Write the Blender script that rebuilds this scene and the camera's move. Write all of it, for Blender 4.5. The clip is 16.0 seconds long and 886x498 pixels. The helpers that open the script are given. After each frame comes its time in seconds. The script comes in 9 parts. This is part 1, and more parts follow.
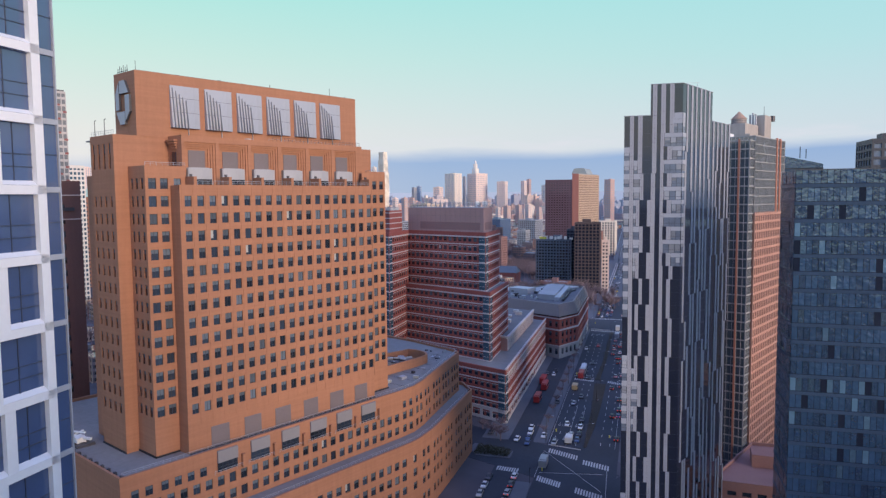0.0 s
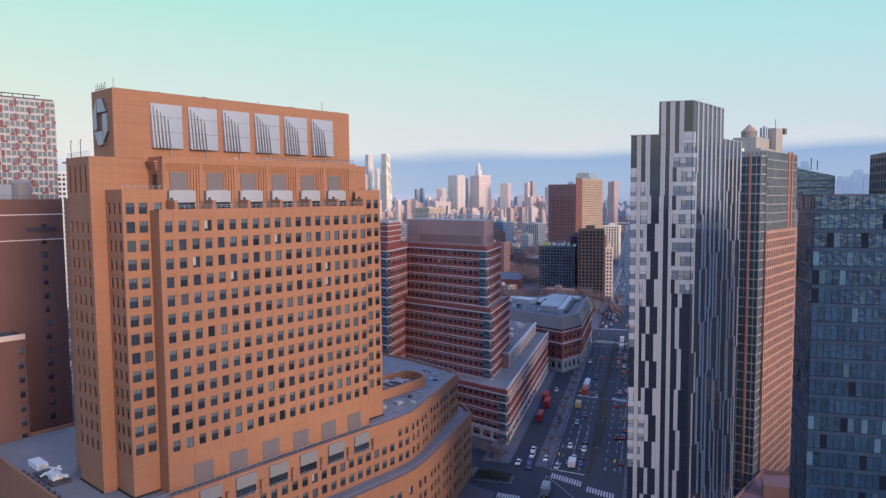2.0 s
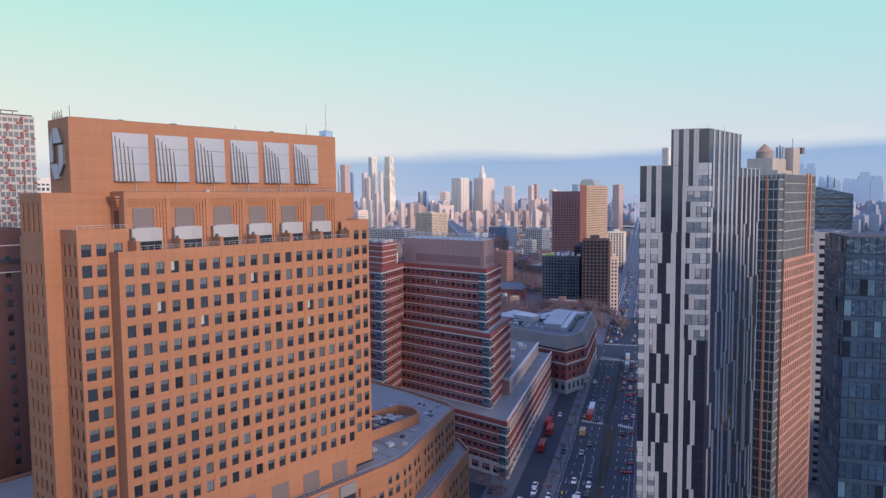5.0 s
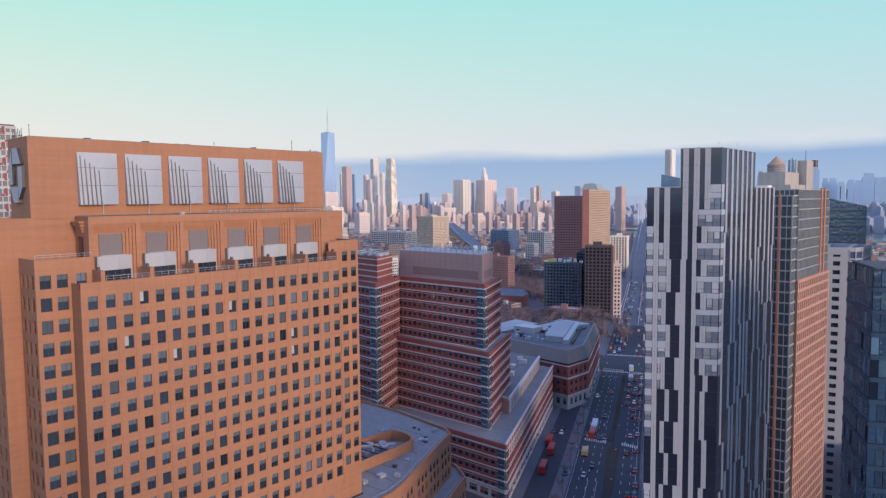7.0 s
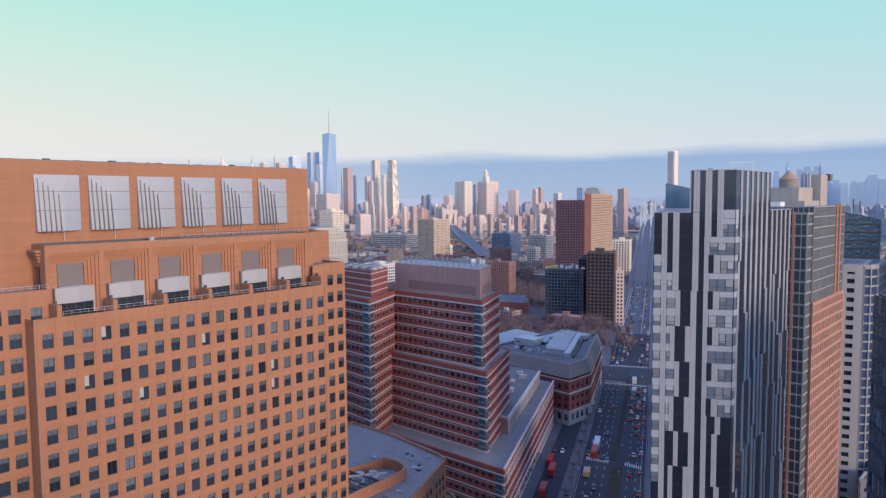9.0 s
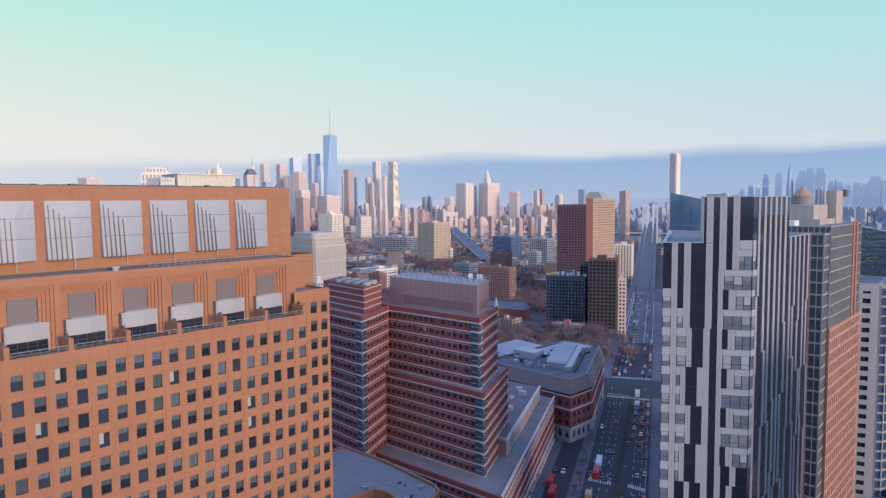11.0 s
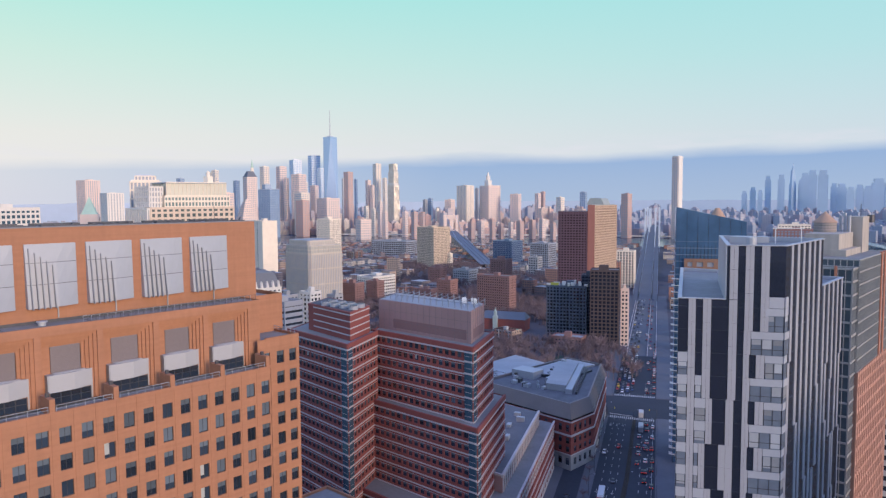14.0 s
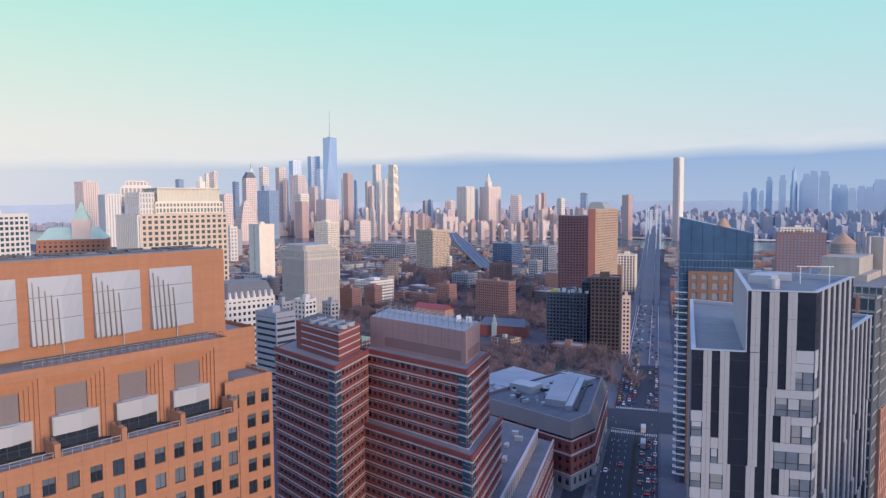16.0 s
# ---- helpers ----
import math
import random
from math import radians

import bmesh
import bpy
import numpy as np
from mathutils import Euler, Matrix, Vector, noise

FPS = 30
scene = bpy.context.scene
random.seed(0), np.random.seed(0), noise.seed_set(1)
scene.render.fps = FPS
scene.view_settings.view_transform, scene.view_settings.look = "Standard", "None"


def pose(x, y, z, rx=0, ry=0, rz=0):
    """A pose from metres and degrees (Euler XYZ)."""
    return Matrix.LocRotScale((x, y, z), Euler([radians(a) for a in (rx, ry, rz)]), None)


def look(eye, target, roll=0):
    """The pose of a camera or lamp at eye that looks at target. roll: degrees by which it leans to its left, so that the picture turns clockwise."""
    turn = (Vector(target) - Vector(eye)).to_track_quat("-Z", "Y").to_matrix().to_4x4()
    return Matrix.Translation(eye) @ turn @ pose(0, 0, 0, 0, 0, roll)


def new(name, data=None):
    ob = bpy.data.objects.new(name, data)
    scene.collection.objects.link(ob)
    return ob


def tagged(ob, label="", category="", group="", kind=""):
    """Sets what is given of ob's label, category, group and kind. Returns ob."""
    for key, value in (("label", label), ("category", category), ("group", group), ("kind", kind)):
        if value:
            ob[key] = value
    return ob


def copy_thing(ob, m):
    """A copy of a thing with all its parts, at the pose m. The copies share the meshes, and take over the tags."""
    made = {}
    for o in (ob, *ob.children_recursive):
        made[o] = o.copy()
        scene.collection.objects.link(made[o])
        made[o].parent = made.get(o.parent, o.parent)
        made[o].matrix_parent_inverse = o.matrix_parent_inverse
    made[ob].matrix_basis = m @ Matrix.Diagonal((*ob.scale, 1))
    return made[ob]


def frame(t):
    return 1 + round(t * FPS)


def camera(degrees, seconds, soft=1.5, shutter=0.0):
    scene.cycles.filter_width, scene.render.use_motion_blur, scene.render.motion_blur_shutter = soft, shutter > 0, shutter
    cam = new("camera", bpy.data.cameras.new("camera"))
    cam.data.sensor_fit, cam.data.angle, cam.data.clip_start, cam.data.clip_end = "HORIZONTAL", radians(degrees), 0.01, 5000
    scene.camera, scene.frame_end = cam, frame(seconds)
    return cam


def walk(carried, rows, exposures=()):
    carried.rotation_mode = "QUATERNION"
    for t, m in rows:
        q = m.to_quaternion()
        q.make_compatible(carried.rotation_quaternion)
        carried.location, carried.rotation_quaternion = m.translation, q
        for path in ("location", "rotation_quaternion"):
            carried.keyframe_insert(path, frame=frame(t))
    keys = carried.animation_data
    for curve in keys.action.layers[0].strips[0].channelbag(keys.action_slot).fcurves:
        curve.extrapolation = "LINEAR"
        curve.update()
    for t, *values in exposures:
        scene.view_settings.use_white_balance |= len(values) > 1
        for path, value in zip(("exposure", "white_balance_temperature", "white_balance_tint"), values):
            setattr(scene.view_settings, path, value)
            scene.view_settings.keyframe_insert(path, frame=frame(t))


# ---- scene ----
cam = camera(65.5, 16.0, soft=1.35)
# seconds, eye in metres, then yaw, pitch and roll in degrees
PATH = [
    (0, 0.000, 0.000, 92.500, 40.640, -4.375, 0.497),
    (0.5, -1.230, 2.010, 93.820, 40.717, -4.362, 0.491),
    (1, -2.398, 4.082, 95.146, 40.786, -4.338, 0.482),
    (1.5, -3.572, 6.063, 96.436, 40.856, -4.328, 0.476),
    (2, -4.755, 8.096, 97.680, 40.918, -4.321, 0.466),
    (2.5, -5.949, 10.210, 98.903, 40.984, -4.317, 0.463),
    (3, -7.088, 12.364, 100.045, 41.047, -4.315, 0.472),
    (3.5, -8.283, 14.463, 101.311, 41.105, -4.298, 0.475),
    (4, -9.489, 16.541, 102.600, 41.161, -4.274, 0.478),
    (6.5, -16.045, 27.898, 108.472, 41.424, -4.176, 0.492),
    (7, -17.432, 30.353, 109.522, 41.472, -4.163, 0.489),
    (7.5, -18.766, 32.737, 110.614, 41.518, -4.147, 0.486),
    (8, -20.068, 35.152, 111.731, 41.564, -4.137, 0.479),
    (8.5, -21.462, 37.540, 112.897, 41.605, -4.127, 0.462),
    (9, -22.928, 39.973, 113.957, 41.644, -4.117, 0.447),
    (11.5, -30.092, 52.123, 119.569, 41.795, -4.054, 0.390),
    (12, -31.562, 54.754, 120.655, 41.819, -4.046, 0.397),
    (12.5, -33.057, 57.322, 121.707, 41.840, -4.026, 0.408),
    (13, -34.502, 59.814, 122.764, 41.866, -4.011, 0.409),
    (13.5, -35.980, 62.236, 123.806, 41.884, -4.007, 0.392),
    (14, -37.413, 64.608, 124.910, 41.892, -4.004, 0.378),
    (14.5, -38.984, 67.206, 126.024, 41.893, -3.998, 0.374),
    (15, -40.549, 69.896, 127.096, 41.892, -3.991, 0.375),
    (15.5, -42.103, 72.566, 128.196, 41.904, -3.992, 0.372),
    (16, -43.553, 75.112, 129.440, 41.941, -3.998, 0.368),
]
walk(cam, [(t, pose(x, y, z, 90 + pitch, roll, yaw)) for t, x, y, z, yaw, pitch, roll in PATH])

# ---- world, sun and exposure ----
SUN_AZ, SUN_EL = -6.0, 11.0          # degrees from +x towards +y, and above the horizon
world = bpy.data.worlds.new("sky")
scene.world = world
world.use_nodes = True


def build_sky(nt):
    nodes, links = nt.nodes, nt.links
    nodes.clear()
    out = nodes.new("ShaderNodeOutputWorld")
    bg = nodes.new("ShaderNodeBackground")
    links.new(bg.outputs[0], out.inputs[0])
    co = nodes.new("ShaderNodeTexCoord")
    sep = nodes.new("ShaderNodeSeparateXYZ")
    links.new(co.outputs["Generated"], sep.inputs[0])

    def math_node(op, a, b=None, clamp=False):
        n = nodes.new("ShaderNodeMath")
        n.operation, n.use_clamp = op, clamp
        for i, v in enumerate((a, b)):
            if v is None:
                continue
            if isinstance(v, (int, float)):
                n.inputs[i].default_value = v
            else:
                links.new(v, n.inputs[i])
        return n.outputs[0]

    def ramp(fac, stops):
        r = nodes.new("ShaderNodeValToRGB")
        els = r.color_ramp.elements
        for i, (p, c) in enumerate(stops):
            e = els[i] if i < 2 else els.new(p)
            e.position, e.color = p, (*c, 1)
        links.new(fac, r.inputs[0])
        return r.outputs[0]

    def mix(fac, a, b):
        n = nodes.new("ShaderNodeMix")
        n.data_type = "RGBA"
        for sock, v in ((n.inputs[0], fac), (n.inputs[6], a), (n.inputs[7], b)):
            if isinstance(v, (int, float)):
                sock.default_value = v
            elif isinstance(v, tuple):
                sock.default_value = (*v, 1)
            else:
                links.new(v, sock)
        return n.outputs[2]

    z = sep.outputs[2]
    # heading across the clear sky: 0 towards the south-west, 1 towards the north-east
    side = math_node("ADD", math_node("MULTIPLY", sep.outputs[0], 0.76), math_node("MULTIPLY", sep.outputs[1], 0.65))
    side = math_node("ADD", math_node("MULTIPLY", side, 0.85), 0.5, clamp=True)
    el = math_node("MULTIPLY", z, 1.0, clamp=True)
    west = ramp(el, [(0.0, (0.84, 0.80, 0.84)), (0.09, (0.82, 0.81, 0.78)), (0.19, (0.63, 0.84, 0.745)), (0.30, (0.40, 0.84, 0.75)), (0.42, (0.52, 0.72, 1.28)), (1.0, (0.38, 0.51, 1.20))])
    east = ramp(el, [(0.0, (0.66, 0.68, 0.84)), (0.09, (0.61, 0.73, 0.81)), (0.19, (0.47, 0.77, 0.81)), (0.30, (0.38, 0.77, 0.81)), (0.42, (0.50, 0.71, 1.28)), (1.0, (0.38, 0.51, 1.20))])
    clear = mix(side, west, east)
    # a low bank of cloud along the horizon, with a soft uneven upper edge
    stretch = nodes.new("ShaderNodeMapping")
    stretch.inputs["Scale"].default_value = (1, 1, 5.5)
    links.new(co.outputs["Generated"], stretch.inputs[0])
    noise_a = nodes.new("ShaderNodeTexNoise")
    noise_a.inputs["Scale"].default_value, noise_a.inputs["Detail"].default_value = 4.5, 7
    links.new(stretch.outputs[0], noise_a.inputs[0])
    edge = math_node("ADD", math_node("MULTIPLY", noise_a.outputs[0], 0.026), math_node("MULTIPLY", side, 0.018))
    edge = math_node("ADD", edge, 0.045)
    bank = math_node("MULTIPLY", math_node("SUBTRACT", edge, z), 60.0, clamp=True)
    bank = math_node("MULTIPLY", bank, math_node("ADD", math_node("MULTIPLY", side, 1.45), 0.30, clamp=True))
    bank_col = ramp(math_node("MULTIPLY", z, 9.0, clamp=True), [(0.0, (0.40, 0.52, 0.73)), (0.5, (0.305, 0.45, 0.72)), (1.0, (0.42, 0.55, 0.78))])
    # the bank's upper edge catches the light in torn streaks
    wisp = nodes.new("ShaderNodeTexNoise")
    wisp.inputs["Scale"].default_value, wisp.inputs["Detail"].default_value = 16, 6
    links.new(stretch.outputs[0], wisp.inputs[0])
    rim = math_node("ABSOLUTE", math_node("SUBTRACT", math_node("ADD", edge, 0.004), z))
    rim = math_node("SUBTRACT", 1.0, math_node("MULTIPLY", rim, 75.0), clamp=True)
    rim = math_node("MULTIPLY", rim, math_node("MULTIPLY", math_node("SUBTRACT", wisp.outputs[0], 0.38), 1.6, clamp=True))
    sky_col = mix(rim, mix(bank, clear, bank_col), (0.78, 0.77, 0.86))
    nishita = nodes.new("ShaderNodeTexSky")
    nishita.sky_type, nishita.sun_disc = "NISHITA", False
    nishita.sun_elevation, nishita.sun_rotation = radians(SUN_EL), radians(90 - SUN_AZ)
    hazy = mix(0.01, sky_col, nishita.outputs[0])
    links.new(hazy, bg.inputs[0])
    bg.inputs[1].default_value = SKY


SKY = 0.95
build_sky(world.node_tree)
sun = new("sun", bpy.data.lights.new("sun", "SUN"))
sun.data.energy, sun.data.angle, sun.data.color = 2.95, radians(22), (1.0, 0.755, 0.57)
sun.matrix_world = look((math.cos(radians(SUN_AZ)) * 900, math.sin(radians(SUN_AZ)) * 900, math.tan(radians(SUN_EL)) * 900), (0, 0, 0))
scene.view_settings.exposure = 0.0


# ---- materials ----
def material(name, base, rough=0.7, metal=0.0, coarse=0.12, fine=2.0, vary=0.12, bump=0.0, ior=1.45, island=0.0, single=0.0, streak=0.0, tint=None, course=0.0, panes=None):
    """A worn surface: base colour with coarse and fine variation in metres; island and single vary it from piece to piece."""
    m = bpy.data.materials.new(name)
    m.use_nodes = True
    nt = m.node_tree
    nodes, links = nt.nodes, nt.links
    p = nodes["Principled BSDF"]
    geo = nodes.new("ShaderNodeNewGeometry")
    val = None

    def math_node(op, a, b):
        n = nodes.new("ShaderNodeMath")
        n.operation = op
        for i, v in enumerate((a, b)):
            if isinstance(v, (int, float)):
                n.inputs[i].default_value = v
            else:
                links.new(v, n.inputs[i])
        return n.outputs[0]

    def noise_of(scale, amount, squash=None):
        t = nodes.new("ShaderNodeTexNoise")
        t.inputs["Scale"].default_value, t.inputs["Detail"].default_value = scale, 4
        if squash:
            mp = nodes.new("ShaderNodeMapping")
            mp.inputs["Scale"].default_value = squash
            links.new(geo.outputs["Position"], mp.inputs[0])
            links.new(mp.outputs[0], t.inputs[0])
        else:
            links.new(geo.outputs["Position"], t.inputs[0])
        return math_node("MULTIPLY", math_node("SUBTRACT", t.outputs[0], 0.5), amount * 2), t

    a, _ = noise_of(coarse, vary)
    b, tb = noise_of(fine, vary * 0.8)
    val = math_node("ADD", math_node("ADD", a, b), 1.0)
    if streak:
        c, _ = noise_of(1.0, streak, (0.9, 0.9, 0.06))
        val = math_node("ADD", val, c)
    if course:
        c, _ = noise_of(1.0, course, (0.07, 0.07, 1.7))
        val = math_node("ADD", val, c)
    if island:
        r = math_node("MULTIPLY", math_node("SUBTRACT", geo.outputs["Random Per Island"], 0.5), 2 * island)
        val = math_node("ADD", val, r)
    if single:
        oi = nodes.new("ShaderNodeObjectInfo")
        r = math_node("MULTIPLY", math_node("SUBTRACT", oi.outputs["Random"], 0.5), 2 * single)
        val = math_node("ADD", val, r)
    src = None
    if tint:
        rampn = nodes.new("ShaderNodeValToRGB")
        rampn.color_ramp.interpolation = "CONSTANT"
        els = rampn.color_ramp.elements
        for i, c in enumerate((base, *tint)):
            e = els[i] if i < 2 else els.new(1)
            e.position, e.color = i / (len(tint) + 1), (*c, 1)
        links.new(geo.outputs["Random Per Island"], rampn.inputs[0])
        src = rampn.outputs[0]
    mul = nodes.new("ShaderNodeMix")
    mul.data_type, mul.blend_type = "RGBA", "MULTIPLY"
    mul.inputs[0].default_value = 1.0
    mul.inputs[6].default_value = (*base, 1)
    if src:
        links.new(src, mul.inputs[6])
    links.new(val, mul.inputs[7])
    out = mul.outputs[2]
    if panes:
        # rows of small far windows on the upright faces: width and height of a bay in metres, and the colour of the glass
        side = nodes.new("ShaderNodeVectorMath")
        side.operation = "CROSS_PRODUCT"
        links.new(geo.outputs["Normal"], side.inputs[0])
        side.inputs[1].default_value = (0, 0, 1)
        run = nodes.new("ShaderNodeVectorMath")
        run.operation = "DOT_PRODUCT"
        links.new(geo.outputs["Position"], run.inputs[0])
        links.new(side.outputs[0], run.inputs[1])
        xyz, nrm = nodes.new("ShaderNodeSeparateXYZ"), nodes.new("ShaderNodeSeparateXYZ")
        links.new(geo.outputs["Position"], xyz.inputs[0])
        links.new(geo.outputs["Normal"], nrm.inputs[0])
        fu = math_node("FRACT", math_node("DIVIDE", math_node("ADD", run.outputs["Value"], 9000.0), panes[0]), 0.0)
        fz = math_node("FRACT", math_node("DIVIDE", xyz.outputs[2], panes[1]), 0.0)
        here = math_node("MULTIPLY", math_node("LESS_THAN", math_node("ABSOLUTE", math_node("SUBTRACT", fu, 0.5), 0.0), 0.29), math_node("LESS_THAN", math_node("ABSOLUTE", math_node("SUBTRACT", fz, 0.5), 0.0), 0.27))
        here = math_node("MULTIPLY", here, math_node("LESS_THAN", math_node("ABSOLUTE", nrm.outputs[2], 0.0), 0.3))
        glaze = nodes.new("ShaderNodeMix")
        glaze.data_type = "RGBA"
        links.new(math_node("MULTIPLY", here, 0.85), glaze.inputs[0])
        links.new(out, glaze.inputs[6])
        glaze.inputs[7].default_value = (*panes[2], 1)
        out = glaze.outputs[2]
    links.new(out, p.inputs["Base Color"])
    p.inputs["Roughness"].default_value, p.inputs["Metallic"].default_value, p.inputs["IOR"].default_value = rough, metal, ior
    if bump:
        bn = nodes.new("ShaderNodeBump")
        bn.inputs["Strength"].default_value, bn.inputs["Distance"].default_value = 1.0, bump
        links.new(tb.outputs[0], bn.inputs["Height"])
        links.new(bn.outputs[0], p.inputs["Normal"])
    return m


TERRACOTTA = material("terracotta_brick", (0.392, 0.186, 0.110), 0.85, vary=0.10, coarse=0.08, fine=1.6, course=0.15, streak=0.12, single=0.02)
ROOF_GREY = material("roof_membrane", (0.24, 0.235, 0.235), 0.9, vary=0.22, coarse=0.12, fine=0.9)
ROOF_DARK = material("dark_roof", (0.10, 0.10, 0.11), 0.9, vary=0.25, coarse=0.1)
ROOF_PALE = material("pale_roof", (0.36, 0.375, 0.40), 0.85, vary=0.22, coarse=0.1)
COPING = material("black_flashing", (0.03, 0.03, 0.035), 0.7)
GLASS = material("window_glass", (0.028, 0.042, 0.066), 0.06, ior=2.0, vary=0.15, single=0.55)
GLASS_SKY = material("blue_curtain_glass", (0.060, 0.095, 0.200), 0.05, ior=1.85, vary=0.2, coarse=0.05, fine=0.35, bump=0.012, island=0.35)
BLACK_GLASS = material("gleaming_black_glass", (0.015, 0.019, 0.034), 0.06, ior=1.85, vary=0.2, island=0.4)
GLASS_DARK = material("black_glass", (0.014, 0.019, 0.034), 0.05, ior=1.6, vary=0.2, island=0.4)
GLASS_WAVY = material("wavy_dark_glass", (0.028, 0.064, 0.120), 0.03, ior=2.4, vary=0.35, coarse=0.1, fine=0.9, bump=0.19, island=0.35)
BLIND = material("window_blind", (0.10, 0.13, 0.17), 0.8, single=0.35)
BLIND_WHITE = material("white_blind", (0.42, 0.44, 0.44), 0.8)
FRAME_DARK = material("dark_window_frame", (0.05, 0.055, 0.07), 0.5, 0.3)
METAL_PALE = material("pale_metal_panel", (0.40, 0.42, 0.47), 0.45, 0.1, vary=0.06, fine=0.8)
METAL_WHITE = material("white_painted_metal", (0.78, 0.79, 0.80), 0.45, vary=0.05)
METAL_DARK = material("dark_metal", (0.10, 0.10, 0.115), 0.5, 0.5)
LOUVER = material("grey_louver", (0.215, 0.185, 0.20), 0.6, 0.2, vary=0.1)
RED_BRICK = material("red_brick", (0.290, 0.088, 0.078), 0.85, vary=0.14, streak=0.07, course=0.08)
PINK_PANEL = material("pink_concrete_panel", (0.39, 0.255, 0.25), 0.85, vary=0.08, streak=0.06)
BAND_STONE = material("pale_stone_band", (0.56, 0.53, 0.54), 0.8, vary=0.12)
WHITE_PANEL = material("white_facade_panel", (0.345, 0.357, 0.41), 0.55, vary=0.05, island=0.06)
GREY_PANEL = material("grey_facade_panel", (0.38, 0.40, 0.46), 0.45, vary=0.08, island=0.14)
STRIPE_PANEL = material("pale_grey_panel", (0.365, 0.372, 0.42), 0.55, vary=0.06, island=0.07)
ROOF_SLATE = material("slate_grey_membrane", (0.15, 0.152, 0.172), 0.85, vary=0.28, coarse=0.12, fine=0.9)
WHITE_PAINT = material("white_paint", (0.78, 0.79, 0.82), 0.6, vary=0.05)
PINK_BRICK = material("salmon_brick", (0.57, 0.325, 0.255), 0.85, vary=0.12, streak=0.06)
ORANGE_PANEL = material("orange_panel", (0.48, 0.21, 0.145), 0.7, vary=0.1)
BROWN_BRICK = material("brown_brick", (0.205, 0.103, 0.087), 0.9, vary=0.15, streak=0.1)
# lightened towards mauve to imitate mid-distance haze
DARK_BRICK = material("dark_red_brick", (0.285, 0.165, 0.158), 0.9, vary=0.15)
TAN_BRICK = material("tan_brick", (0.62, 0.49, 0.38), 0.88, vary=0.12)
# cream and pinkish stone lightened and warmed to carry far haze and low sun
CREAM_STONE = material("cream_limestone", (0.84, 0.73, 0.62), 0.85, vary=0.1)
PINK_STONE = material("pinkish_stone", (0.80, 0.63, 0.56), 0.85, vary=0.1)
GREY_STONE = material("grey_concrete", (0.38, 0.38, 0.40), 0.85, vary=0.12)
PALE_STONE = material("pale_stone", (0.76, 0.71, 0.66), 0.85, vary=0.1)
COPPER_GREEN = material("green_copper", (0.46, 0.62, 0.52), 0.7, vary=0.15)
RUST_CONE = material("weathered_wood_roof", (0.44, 0.29, 0.21), 0.85, vary=0.12)
WOOD_TANK = material("weathered_tank_wood", (0.33, 0.29, 0.28), 0.85, vary=0.15, streak=0.15)
SLATE = material("slate_roof", (0.16, 0.17, 0.20), 0.7, vary=0.15)
ASPHALT = material("asphalt", (0.034, 0.042, 0.060), 0.85, vary=0.25, coarse=0.06, fine=0.6)
CONCRETE = material("pavement_concrete", (0.125, 0.135, 0.160), 0.9, vary=0.2, coarse=0.1)
LINE_WHITE = material("road_paint", (0.50, 0.50, 0.50), 0.8, vary=0.3, fine=1.2)
EARTH = material("city_ground", (0.092, 0.088, 0.106), 0.95, vary=0.4, coarse=0.012, fine=0.09)
WATER = material("river_water", (0.06, 0.08, 0.10), 0.18, ior=1.6, vary=0.2, coarse=0.01, fine=0.05, bump=0.25)
# distance haze painted as a pale blue base colour
HAZE_GLASS = material("haze_blue_tower_glass", (0.40, 0.53, 0.68), 0.95, vary=0.10, coarse=0.01)
TEAL_GLASS = material("teal_corner_glass", (0.050, 0.100, 0.145), 0.06, ior=1.9, vary=0.3, coarse=0.3, fine=0.8, island=0.5)
# dark masonry lifted bluish, haze put into the base colour
DARK_STONE = material("dark_grey_masonry", (0.125, 0.137, 0.178), 0.85, vary=0.25, streak=0.1)
BAY_GLASS = material("bay_window_glass", (0.14, 0.17, 0.225), 0.08, ior=1.9, vary=0.3, coarse=0.3, fine=0.8, island=0.5)
# twigs paled towards mauve in place of haze among the trees
BARK = material("winter_twigs", (0.215, 0.160, 0.172), 0.95, vary=0.2, single=0.25, island=0.2)
STEEL_BLUE = material("blue_grey_steel", (0.38, 0.45, 0.56), 0.6, 0.2)
RED_PANEL = material("red_panel", (0.36, 0.075, 0.07), 0.6)
TURQUOISE = material("blue_teal_panel", (0.17, 0.24, 0.33), 0.5)
YELLOW = material("yellow_panel", (0.62, 0.55, 0.10), 0.7)
NETTING = material("dark_brown_net", (0.085, 0.066, 0.070), 0.9, vary=0.3, coarse=0.15, streak=0.2)
# wall and roof tints raised to carry the haze over the low city
LOWRISE = material("mixed_masonry", (0.38, 0.215, 0.175), 0.9, vary=0.14, coarse=0.05,
                   tint=((0.46, 0.34, 0.27), (0.29, 0.18, 0.165), (0.58, 0.52, 0.47), (0.27, 0.22, 0.225), (0.50, 0.37, 0.30), (0.36, 0.35, 0.38), (0.42, 0.21, 0.16)), panes=(3.4, 3.3, (0.10, 0.105, 0.125)))
LOWROOF = material("mixed_roofs", (0.20, 0.20, 0.22), 0.9, vary=0.25, tint=((0.30, 0.31, 0.335), (0.14, 0.14, 0.16), (0.42, 0.42, 0.44), (0.23, 0.185, 0.185), (0.17, 0.165, 0.18)))
